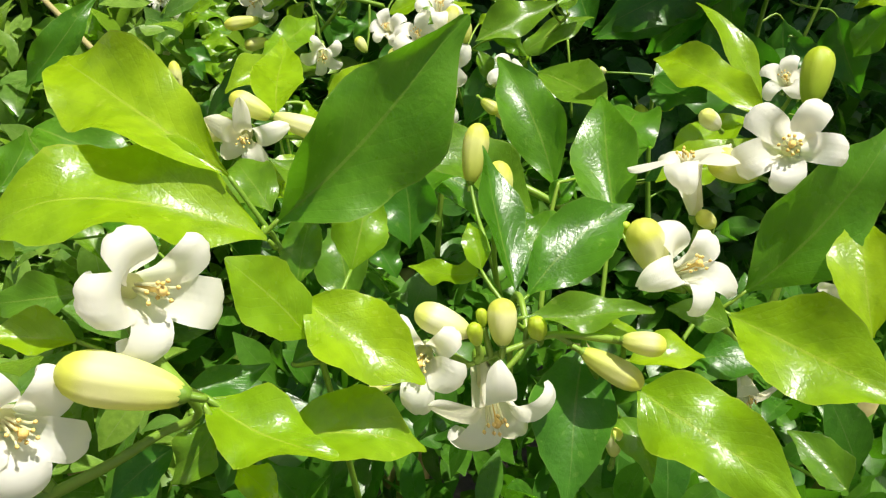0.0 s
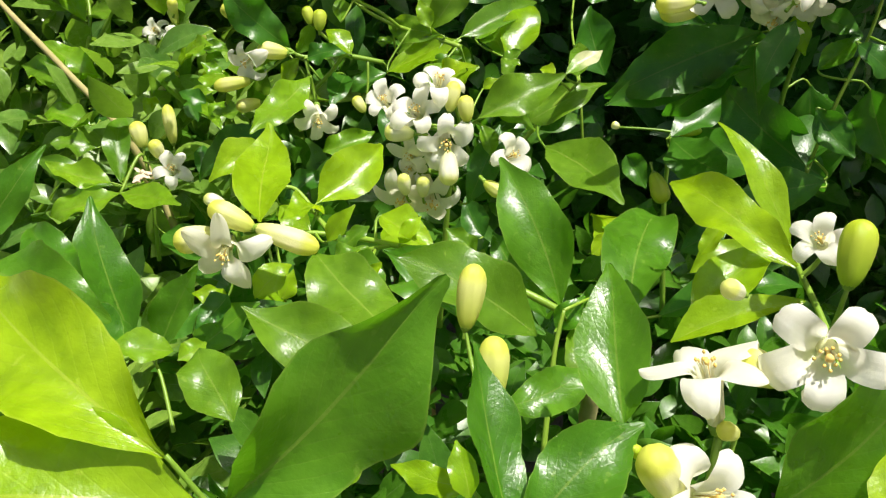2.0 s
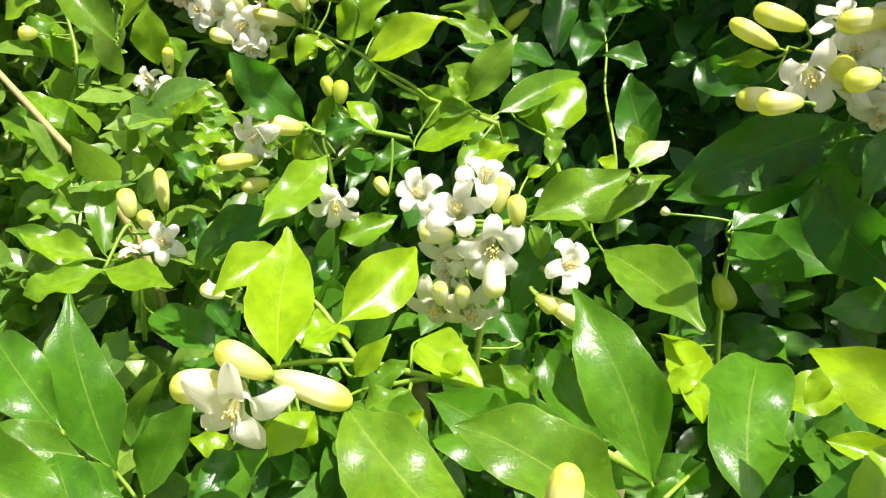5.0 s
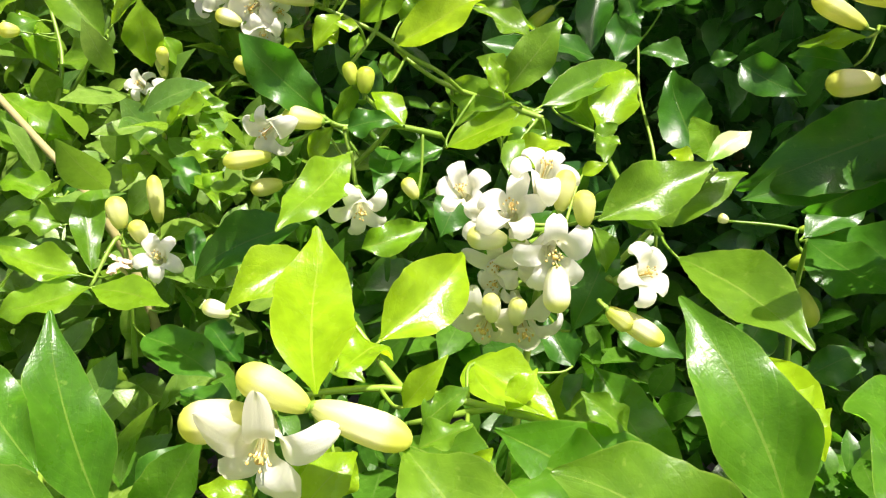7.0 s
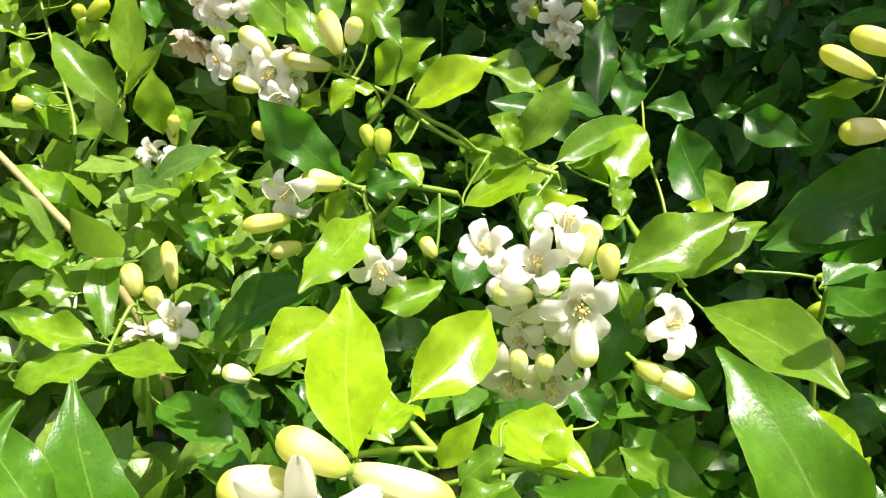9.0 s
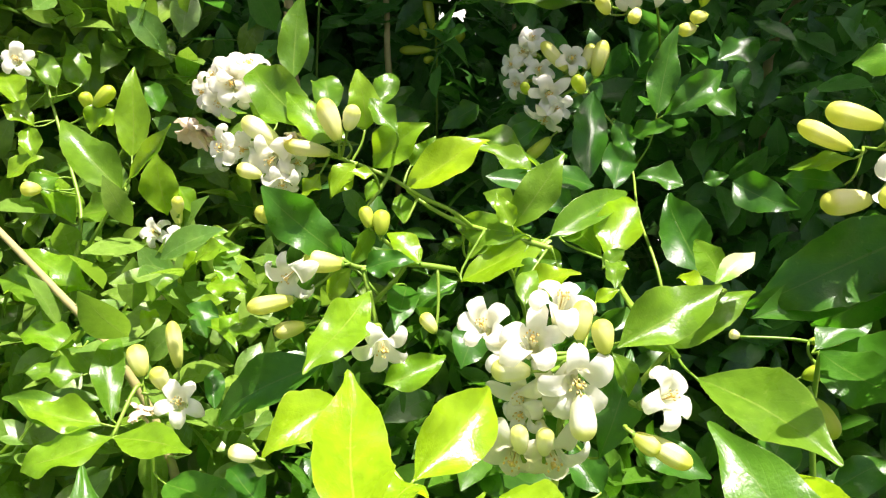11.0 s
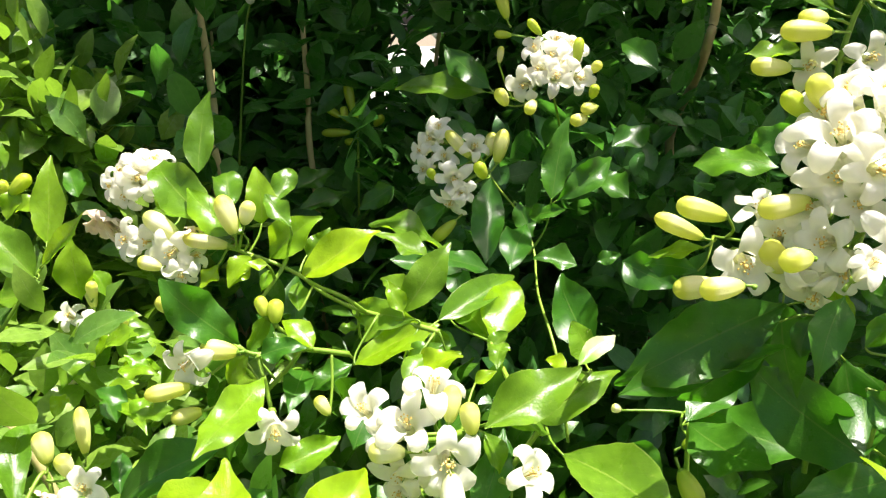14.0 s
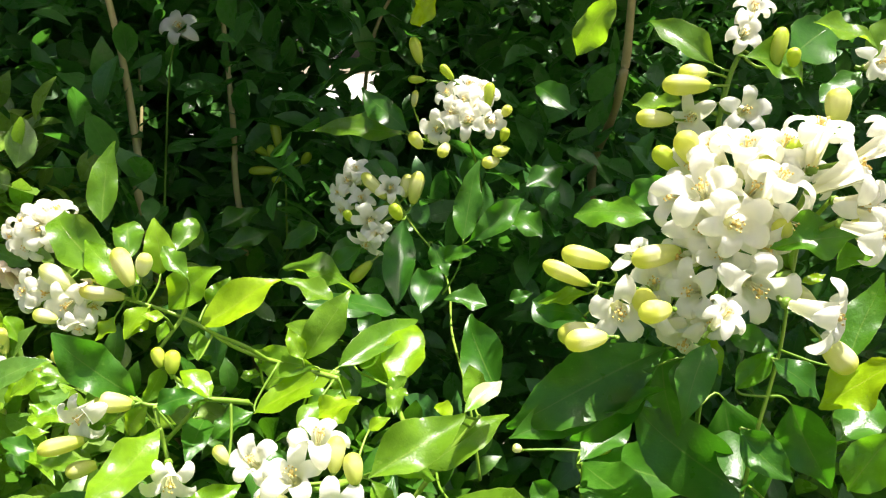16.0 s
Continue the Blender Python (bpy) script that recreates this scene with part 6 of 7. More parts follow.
# jasmine shoot with upright pointed leaves
b = branch((-0.1042, 0.2882, 1.0422), "jasmine shoot with upright pointed leaves")
stem(b, 0.0008, (-0.1278, 0.3233, 1.0619), (-0.1143, 0.3090, 1.0574), (-0.1042, 0.2882, 1.0422))
stem(b, 0.0007, (-0.1394, 0.3157, 1.0881), (-0.1255, 0.2924, 1.0687), (-0.1115, 0.2746, 1.0584))
leaf(b, (-0.1389, 0.3457, 1.0402), (-0.1626, 0.3812, 1.0993), 0.0268, (0.51, -0.63, 0.58), "g", 0.06, 0.38, "o")
leaf(b, (-0.1424, 0.3210, 1.0834), (-0.1833, 0.3602, 1.0986), 0.0230, (-0.03, -0.39, 0.92), "g", 0.04, 0.28, "o", petiole=(-0.1394, 0.3157, 1.0881))
leaf(b, (-0.1128, 0.3085, 1.0661), (-0.0946, 0.3184, 1.1017), 0.0171, (-0.18, -0.92, 0.35), "g", -0.03, 0.51, "o", petiole=(-0.1143, 0.3090, 1.0574))
leaf(b, (-0.1041, 0.2546, 1.1026), (-0.1240, 0.2834, 1.1119), 0.0172, (-0.03, -0.33, 0.94), "g", -0.05, 0.27, "b")
leaf(b, (-0.1270, 0.3010, 1.0913), (-0.1598, 0.2932, 1.0977), 0.0213, (0.27, -0.41, 0.87), "m", -0.02, 0.41, "b", petiole=(-0.1343, 0.3072, 1.0811))
leaf(b, (-0.1126, 0.2943, 1.0798), (-0.1384, 0.2991, 1.0880), 0.0144, (0.21, -0.39, 0.90), "g", -0.02, 0.45, "o", petiole=(-0.1267, 0.2945, 1.0704))
leaf(b, (-0.0910, 0.2852, 1.0841), (-0.0658, 0.2960, 1.1024), 0.0179, (-0.23, -0.67, 0.71), "g", 0.02, 0.36, "o")
leaf(b, (-0.1511, 0.2866, 1.0865), (-0.1368, 0.2943, 1.0996), 0.0130, (-0.22, -0.72, 0.66), "g", 0.07, 0.29, "e", petiole=(-0.1331, 0.3051, 1.0793))
leaf(b, (-0.0856, 0.2599, 1.1065), (-0.1028, 0.2534, 1.1140), 0.0125, (0.05, -0.42, 0.90), "l", 0.06, 0.30, "b")
leaf(b, (-0.0842, 0.2579, 1.1040), (-0.0775, 0.2688, 1.1032), 0.0100, (0.25, -0.55, 0.80), "l", 0.04, 0.35, "o")

# low jasmine branch with one open white flower
b = branch((-0.1868, 0.5054, 0.9852), "low jasmine branch with one open white flower")
stem(b, 0.0012, (-0.1965, 0.4905, 1.0424), (-0.1892, 0.5153, 1.0577), (-0.1844, 0.5090, 1.0353), (-0.1868, 0.5054, 0.9852))
leaf(b, (-0.1953, 0.4879, 1.0440), (-0.2379, 0.4769, 1.0355), 0.0222, (-0.08, -0.40, 0.91), "l", 0.02, 0.38, "b", petiole=(-0.1965, 0.4905, 1.0424))
leaf(b, (-0.1953, 0.4879, 1.0440), (-0.1535, 0.4649, 1.0500), 0.0197, (-0.31, -0.32, 0.90), "l", -0.03, 0.21, "o", petiole=(-0.1965, 0.4905, 1.0424))
leaf(b, (-0.2061, 0.5159, 1.0364), (-0.2171, 0.5661, 1.0650), 0.0175, (0.46, -0.36, 0.81), "m", -0.02, 0.29, "b", petiole=(-0.1857, 0.5107, 1.0414))
leaf(b, (-0.2057, 0.5046, 1.0409), (-0.2528, 0.5059, 1.0612), 0.0183, (0.30, -0.60, 0.74), "m", -0.02, 0.25, "o", petiole=(-0.1945, 0.4973, 1.0466))
leaf(b, (-0.1763, 0.4963, 1.0115), (-0.1340, 0.4622, 1.0136), 0.0292, (-0.14, -0.11, 0.98), "d", 0.03, 0.42, "b", petiole=(-0.1855, 0.5074, 1.0125))
leaf(b, (-0.1488, 0.3909, 1.0061), (-0.1274, 0.4084, 1.0193), 0.0190, (-0.07, -0.54, 0.84), "d", 0.09, 0.51, "o")
leaf(b, (-0.1725, 0.3687, 1.0270), (-0.2020, 0.4083, 1.0576), 0.0212, (0.29, -0.44, 0.85), "m", -0.03, 0.39, "o")
flower(b, (-0.1674, 0.5061, 1.0523), (0.03, -0.71, 0.70), 0.0147, 1, (-0.1857, 0.5107, 1.0414))
bud(b, (-0.1876, 0.5170, 1.0611), (-0.1924, 0.5239, 1.0761), 0.0107, 1, (-0.1892, 0.5153, 1.0577))
bud(b, (-0.1752, 0.5128, 1.0559), (-0.1791, 0.5111, 1.0690), 0.0091, 1, (-0.1883, 0.5142, 1.0536))
bud(b, (-0.1124, 0.4246, 1.0725), (-0.1236, 0.4255, 1.0757), 0.0073, 2, (-0.1101, 0.4255, 1.0709))
bud(b, (-0.1769, 0.5407, 1.0531), (-0.1811, 0.5520, 1.0764), 0.0087, 1, (-0.1771, 0.5372, 1.0498))
withered(b, (-0.1871, 0.5071, 1.0487), 0.0155)
leaf(b, (-0.1445, 0.5628, 1.0942), (-0.1592, 0.5665, 1.1003), 0.0101, (0.20, -0.54, 0.82), "l", -0.03, 0.40, "o")
leaf(b, (-0.1733, 0.5793, 1.1009), (-0.1514, 0.5678, 1.1111), 0.0166, (-0.55, -0.43, 0.71), "l", 0.07, 0.27, "o")
leaf(b, (-0.1565, 0.5679, 1.1080), (-0.1438, 0.5768, 1.1104), 0.0097, (0.33, -0.65, 0.69), "m", 0.02, 0.34, "e")
leaf(b, (-0.1265, 0.5358, 1.0801), (-0.1474, 0.5382, 1.0759), 0.0133, (-0.22, -0.41, 0.89), "m", -0.02, 0.44, "b")
leaf(b, (-0.1576, 0.5602, 1.0742), (-0.1761, 0.5645, 1.0803), 0.0123, (0.13, -0.59, 0.80), "d", 0.10, 0.36, "e")
leaf(b, (-0.2022, 0.4939, 1.0484), (-0.2442, 0.4998, 1.0572), 0.0195, (0.13, -0.42, 0.90), "l", -0.00, 0.56, "e", petiole=(-0.1952, 0.4950, 1.0452))
leaf(b, (-0.1544, 0.5213, 1.0389), (-0.1579, 0.5404, 1.0536), 0.0119, (0.28, -0.55, 0.79), "d", 0.02, 0.57, "b")
leaf(b, (-0.1232, 0.4770, 1.0102), (-0.1452, 0.5043, 1.0180), 0.0223, (0.05, -0.23, 0.97), "d", -0.04, 0.60, "o")
leaf(b, (-0.1473, 0.4547, 1.0095), (-0.1189, 0.4405, 1.0056), 0.0199, (0.01, -0.26, 0.97), "d", 0.03, 0.17, "o")

# woody jasmine branch with small leaves and flowers
b = branch((-0.1944, 0.5458, 0.9757), "woody jasmine branch with small leaves and flowers")
stem(b, 0.0024, (-0.3353, 0.6391, 1.1340), (-0.2858, 0.6011, 1.0968), (-0.2567, 0.5819, 1.0729), (-0.2267, 0.5642, 1.0518), (-0.2054, 0.5570, 1.0178), (-0.1944, 0.5458, 0.9757), woody=True)
stem(b, 0.0013, (-0.3051, 0.7274, 1.1855), (-0.2772, 0.6792, 1.1384), (-0.2625, 0.6510, 1.1071), (-0.2591, 0.6140, 1.0799), (-0.2567, 0.5819, 1.0729))
stem(b, 0.0014, (-0.2253, 0.6410, 1.1330), (-0.2610, 0.6378, 1.0826), (-0.2595, 0.6018, 1.0672))
leaf(b, (-0.2294, 0.6626, 1.1420), (-0.2310, 0.6834, 1.1980), 0.0222, (0.19, -0.68, 0.71), "l", -0.01, 0.32, "e", petiole=(-0.2253, 0.6410, 1.1330))
leaf(b, (-0.2285, 0.6348, 1.1272), (-0.2677, 0.6525, 1.1690), 0.0282, (0.15, -0.58, 0.80), "m", 0.09, 0.57, "e", petiole=(-0.2285, 0.6407, 1.1284))
leaf(b, (-0.2083, 0.6532, 1.1057), (-0.2117, 0.6551, 1.1471), 0.0242, (0.16, -0.78, 0.60), "l", 0.05, 0.15, "o")
leaf(b, (-0.2651, 0.6555, 1.1067), (-0.2284, 0.6474, 1.1189), 0.0232, (-0.19, -0.54, 0.82), "m", -0.03, 0.54, "e", petiole=(-0.2639, 0.6535, 1.1100))
leaf(b, (-0.2194, 0.6239, 1.1376), (-0.1825, 0.5970, 1.1747), 0.0156, (-0.35, -0.74, 0.57), "l", -0.00, 0.50, "o", petiole=(-0.2253, 0.6410, 1.1330))
leaf(b, (-0.2848, 0.7503, 1.1605), (-0.2810, 0.7673, 1.2185), 0.0212, (0.28, -0.69, 0.67), "m", -0.04, 0.20, "e")
leaf(b, (-0.2832, 0.6118, 1.0981), (-0.2392, 0.5945, 1.0800), 0.0196, (0.03, -0.50, 0.87), "l", 0.03, 0.22, "o", petiole=(-0.2903, 0.6045, 1.1002))
leaf(b, (-0.2587, 0.5832, 1.0748), (-0.3001, 0.6081, 1.0836), 0.0253, (-0.06, -0.42, 0.91), "m", 0.04, 0.48, "e")
leaf(b, (-0.1936, 0.6586, 1.0552), (-0.1600, 0.6480, 1.0585), 0.0199, (-0.13, -0.47, 0.87), "l", -0.04, 0.42, "e")
leaf(b, (-0.2476, 0.6137, 1.0382), (-0.2240, 0.6178, 1.0549), 0.0181, (-0.13, -0.61, 0.78), "m", 0.08, 0.19, "o")
leaf(b, (-0.2767, 0.6730, 1.0941), (-0.2986, 0.6847, 1.1312), 0.0199, (0.27, -0.55, 0.79), "l", 0.05, 0.55, "b", petiole=(-0.2652, 0.6561, 1.1128))
flower(b, (-0.2243, 0.6735, 1.0878), (-0.26, -0.74, 0.62), 0.0134, 1, (-0.2219, 0.6821, 1.0797))
flower(b, (-0.2047, 0.6610, 1.0867), (0.19, -0.86, 0.48), 0.0123, 1, (-0.2095, 0.6715, 1.0815))
flower(b, (-0.3070, 0.6952, 1.2007), (0.10, -0.92, 0.38), 0.0137, 1, (-0.3026, 0.7231, 1.1813))
bud(b, (-0.2067, 0.6705, 1.0939), (-0.2119, 0.6798, 1.1133), 0.0092, 1, (-0.2069, 0.6676, 1.0914))
bud(b, (-0.1847, 0.6657, 1.0836), (-0.1896, 0.6576, 1.0921), 0.0091, 1, (-0.1846, 0.6674, 1.0820))
bud(b, (-0.1974, 0.6606, 1.0760), (-0.1933, 0.6560, 1.0869), 0.0078, 1, (-0.2002, 0.6613, 1.0736))
bud(b, (-0.2090, 0.6600, 1.0524), (-0.2093, 0.6547, 1.0621), 0.0073, 1, (-0.2104, 0.6612, 1.0500))
bud(b, (-0.2646, 0.6980, 1.1667), (-0.2670, 0.6941, 1.1790), 0.0090, 0, (-0.2874, 0.6967, 1.1556))
bud(b, (-0.2571, 0.6846, 1.1710), (-0.2440, 0.6868, 1.1835), 0.0102, 0, (-0.2616, 0.6846, 1.1671))
bud(b, (-0.2830, 0.6463, 1.1261), (-0.2908, 0.6374, 1.1289), 0.0096, 1, (-0.2679, 0.6612, 1.1185))
withered(b, (-0.2123, 0.6343, 1.0569), 0.0107)
leaf(b, (-0.2502, 0.6363, 1.0790), (-0.2906, 0.6525, 1.0937), 0.0190, (0.01, -0.50, 0.87), "m", -0.02, 0.31, "o", petiole=(-0.2609, 0.6345, 1.0812))
leaf(b, (-0.2407, 0.5662, 1.0546), (-0.2725, 0.5702, 1.0644), 0.0208, (0.12, -0.36, 0.92), "l", 0.04, 0.38, "b", petiole=(-0.2349, 0.5691, 1.0575))
leaf(b, (-0.2337, 0.5524, 1.0440), (-0.2602, 0.5453, 1.0524), 0.0178, (0.19, -0.38, 0.91), "m", -0.00, 0.19, "b", petiole=(-0.2247, 0.5636, 1.0487))
leaf(b, (-0.2054, 0.6543, 1.0744), (-0.1714, 0.6550, 1.0811), 0.0194, (-0.06, -0.53, 0.84), "l", 0.10, 0.42, "e")
leaf(b, (-0.1965, 0.6676, 1.0854), (-0.1662, 0.6637, 1.0756), 0.0199, (0.10, -0.45, 0.89), "m", 0.02, 0.41, "e")
leaf(b, (-0.1966, 0.6270, 1.0537), (-0.1679, 0.6232, 1.0445), 0.0184, (0.09, -0.46, 0.88), "l", 0.11, 0.30, "o")
leaf(b, (-0.2150, 0.6185, 1.0581), (-0.2080, 0.6450, 1.0781), 0.0163, (0.20, -0.50, 0.84), "m", 0.10, 0.47, "o")
leaf(b, (-0.3016, 0.6925, 1.1570), (-0.3242, 0.6977, 1.1721), 0.0171, (0.15, -0.54, 0.83), "l", 0.09, 0.37, "o", petiole=(-0.2899, 0.7011, 1.1599))
leaf(b, (-0.3154, 0.7404, 1.1764), (-0.2943, 0.7454, 1.1957), 0.0180, (-0.02, -0.73, 0.68), "m", -0.03, 0.52, "o", petiole=(-0.3051, 0.7274, 1.1855))
leaf(b, (-0.2752, 0.7307, 1.1481), (-0.2502, 0.7332, 1.1595), 0.0171, (-0.13, -0.52, 0.84), "l", 0.09, 0.42, "b")
leaf(b, (-0.2785, 0.6625, 1.1289), (-0.2998, 0.6496, 1.1181), 0.0169, (0.13, -0.63, 0.76), "m", 0.08, 0.18, "e", petiole=(-0.2719, 0.6689, 1.1270))
leaf(b, (-0.1822, 0.6316, 1.0963), (-0.1651, 0.6303, 1.1026), 0.0113, (-0.15, -0.57, 0.81), "l", 0.10, 0.29, "e")
leaf(b, (-0.2671, 0.5971, 1.0689), (-0.2914, 0.6054, 1.0833), 0.0182, (0.19, -0.38, 0.91), "l", 0.03, 0.21, "o", petiole=(-0.2595, 0.6018, 1.0672))
leaf(b, (-0.2810, 0.6165, 1.0834), (-0.2431, 0.5997, 1.0752), 0.0185, (0.00, -0.39, 0.92), "l", -0.01, 0.33, "o", petiole=(-0.2832, 0.5993, 1.0946))
leaf(b, (-0.1785, 0.6181, 1.0711), (-0.1521, 0.6065, 1.0722), 0.0160, (-0.14, -0.46, 0.87), "l", 0.09, 0.22, "o")
leaf(b, (-0.1748, 0.5900, 1.0609), (-0.1490, 0.5630, 1.0541), 0.0112, (-0.04, -0.33, 0.95), "l", 0.03, 0.60, "e")
leaf(b, (-0.2090, 0.5872, 1.0535), (-0.2064, 0.6026, 1.0615), 0.0109, (0.11, -0.42, 0.90), "y", 0.11, 0.33, "b", petiole=(-0.2247, 0.5636, 1.0487))
leaf(b, (-0.2340, 0.5920, 1.0611), (-0.2421, 0.5753, 1.0503), 0.0133, (0.19, -0.50, 0.84), "d", 0.04, 0.29, "o", petiole=(-0.2431, 0.5739, 1.0633))
leaf(b, (-0.2856, 0.6992, 1.1817), (-0.3002, 0.7166, 1.2035), 0.0163, (0.03, -0.57, 0.82), "m", -0.01, 0.19, "o", petiole=(-0.2950, 0.7099, 1.1684))
leaf(b, (-0.2595, 0.6799, 1.1548), (-0.2506, 0.6854, 1.1744), 0.0138, (0.14, -0.76, 0.64), "l", -0.00, 0.56, "b", petiole=(-0.2798, 0.6836, 1.1427))
leaf(b, (-0.2768, 0.6603, 1.1218), (-0.3007, 0.6629, 1.1275), 0.0153, (0.09, -0.37, 0.92), "l", -0.01, 0.15, "o", petiole=(-0.2692, 0.6638, 1.1214))
leaf(b, (-0.1931, 0.6237, 1.0782), (-0.1803, 0.6267, 1.0899), 0.0109, (-0.17, -0.59, 0.79), "y", 0.11, 0.49, "b")
leaf(b, (-0.1757, 0.6189, 1.0643), (-0.1612, 0.6219, 1.0760), 0.0117, (-0.14, -0.61, 0.78), "y", 0.11, 0.59, "e")
leaf(b, (-0.1812, 0.5968, 1.0593), (-0.1621, 0.5989, 1.0688), 0.0133, (-0.13, -0.55, 0.83), "l", 0.10, 0.53, "o")
leaf(b, (-0.1693, 0.5742, 1.0550), (-0.1783, 0.5884, 1.0667), 0.0127, (-0.01, -0.50, 0.86), "d", 0.07, 0.21, "b")
leaf(b, (-0.1595, 0.5738, 1.0548), (-0.1531, 0.5874, 1.0662), 0.0117, (0.08, -0.53, 0.85), "l", 0.12, 0.40, "o")
leaf(b, (-0.3055, 0.6926, 1.1571), (-0.2975, 0.6766, 1.1392), 0.0157, (0.07, -0.54, 0.84), "l", -0.00, 0.60, "o", petiole=(-0.2899, 0.7011, 1.1599))
leaf(b, (-0.3167, 0.6737, 1.1269), (-0.2937, 0.6770, 1.1409), 0.0168, (-0.09, -0.65, 0.76), "l", 0.01, 0.30, "e")
leaf(b, (-0.2785, 0.7191, 1.1790), (-0.2940, 0.7489, 1.2075), 0.0181, (0.18, -0.46, 0.87), "m", -0.02, 0.15, "e", petiole=(-0.2975, 0.7143, 1.1727))
leaf(b, (-0.3185, 0.7162, 1.1645), (-0.3437, 0.7450, 1.1887), 0.0211, (0.14, -0.41, 0.90), "l", 0.05, 0.45, "o", petiole=(-0.3001, 0.7187, 1.1770))
leaf(b, (-0.2297, 0.7324, 1.1591), (-0.2459, 0.7600, 1.1800), 0.0167, (-0.04, -0.50, 0.87), "d", -0.03, 0.37, "e")
leaf(b, (-0.2070, 0.6778, 1.1186), (-0.1961, 0.6720, 1.1000), 0.0138, (0.27, -0.56, 0.78), "l", 0.04, 0.48, "e")
bud(b, (-0.1991, 0.6476, 1.1089), (-0.1979, 0.6430, 1.1208), 0.0078, 1, (-0.2011, 0.6487, 1.1062))
bud(b, (-0.1938, 0.6425, 1.0912), (-0.1898, 0.6369, 1.1018), 0.0072, 0, (-0.1967, 0.6441, 1.0889))
bud(b, (-0.2036, 0.5939, 1.0333), (-0.2003, 0.5896, 1.0455), 0.0074, 1, (-0.2053, 0.5933, 1.0296))
bud(b, (-0.2201, 0.5924, 1.0282), (-0.2148, 0.5886, 1.0390), 0.0068, 1, (-0.2216, 0.5917, 1.0253))

# dark leafy jasmine branch in shade
b = branch((0.1265, 0.4279, 1.0071), "dark leafy jasmine branch in shade")
stem(b, 0.0013, (0.1193, 0.4410, 1.1068), (0.1203, 0.4393, 1.0714), (0.1265, 0.4279, 1.0071))
leaf(b, (0.1188, 0.4410, 1.1068), (0.1335, 0.3963, 1.1087), 0.0249, (-0.57, -0.15, 0.81), "d", -0.04, 0.26, "b")
leaf(b, (0.1366, 0.5982, 1.1382), (0.1639, 0.5705, 1.1301), 0.0235, (-0.55, -0.68, 0.48), "d", -0.03, 0.39, "e")
leaf(b, (0.1262, 0.6181, 1.1325), (0.1425, 0.6195, 1.1361), 0.0104, (-0.03, -0.88, 0.47), "d", -0.02, 0.33, "e")
leaf(b, (0.0778, 0.4168, 1.1336), (0.1286, 0.4217, 1.1459), 0.0188, (-0.08, -0.78, 0.63), "d", 0.07, 0.57, "o")
bud(b, (0.1049, 0.4127, 1.1006), (0.1104, 0.4041, 1.0883), 0.0094, 0, (0.1045, 0.4166, 1.1037))
bud(b, (0.1331, 0.4780, 1.0751), (0.1419, 0.4740, 1.0806), 0.0080, 0, (0.1293, 0.4775, 1.0733))
bud(b, (0.1257, 0.4628, 1.1009), (0.1409, 0.4616, 1.1023), 0.0059, 0, (0.1195, 0.4406, 1.1003))
bud(b, (0.0746, 0.2069, 1.1693), (0.0685, 0.2016, 1.1750), 0.0050, 2, (0.0774, 0.2110, 1.1664))
bud(b, (0.0990, 0.4744, 1.0983), (0.0945, 0.4751, 1.0998), 0.0046, 2, (0.0993, 0.4744, 1.0982))
leaf(b, (0.1193, 0.4459, 1.1055), (0.1518, 0.4646, 1.1215), 0.0196, (-0.14, -0.49, 0.86), "d", -0.04, 0.47, "o", petiole=(0.1193, 0.4410, 1.1068))
leaf(b, (0.1025, 0.4646, 1.0859), (0.1110, 0.4468, 1.0739), 0.0143, (-0.49, -0.63, 0.60), "d", -0.05, 0.50, "e")
leaf(b, (0.1014, 0.4417, 1.0422), (0.1199, 0.4615, 1.0595), 0.0199, (-0.21, -0.52, 0.83), "d", 0.04, 0.43, "o", petiole=(0.1225, 0.4351, 1.0480))
leaf(b, (0.1336, 0.4391, 1.0391), (0.1603, 0.4445, 1.0510), 0.0184, (-0.16, -0.71, 0.69), "d", 0.07, 0.33, "o", petiole=(0.1237, 0.4330, 1.0363))
b = tagged(new("woody_stem"), "tan woody stem of the shrub in dappled shade", "plant stem", "stems of the shrub")
b.location = (-0.1548, 0.8836, 1.1452)
stem(b, 0.0036, (-0.1723, 0.8878, 1.3517), (-0.1662, 0.8919, 1.3099), (-0.1591, 0.8937, 1.2565), (-0.1542, 0.8907, 1.1962), (-0.1548, 0.8836, 1.1452), (-0.1448, 0.9336, 0.8452), (-0.1448, 0.9336, -0.0200), woody=True)
b = tagged(new("woody_stem"), "tan woody stem of the shrub in dappled shade", "plant stem", "stems of the shrub")
b.location = (-0.0754, 0.9232, 1.1366)
stem(b, 0.0030, (-0.0695, 0.9318, 1.3577), (-0.0722, 0.9355, 1.2868), (-0.0746, 0.9328, 1.2126), (-0.0754, 0.9232, 1.1366), (-0.0654, 0.9732, 0.8366), (-0.0654, 0.9732, -0.0200), woody=True)
b = tagged(new("woody_stem"), "tan woody stem of the shrub in dappled shade", "plant stem", "stems of the shrub")
b.location = (0.2935, 0.9262, 1.1696)
stem(b, 0.0042, (0.2621, 0.7697, 1.3512), (0.2645, 0.7827, 1.3132), (0.2652, 0.7941, 1.2865), (0.2632, 0.8055, 1.2631), (0.2935, 0.9262, 1.1696), (0.3035, 0.9762, 0.8696), (0.3035, 0.9762, -0.0200), woody=True)
b = tagged(new("woody_stem"), "brown woody stem of the shrub in shade", "plant stem", "stems of the shrub")
b.location = (0.0596, 1.0211, 1.1047)
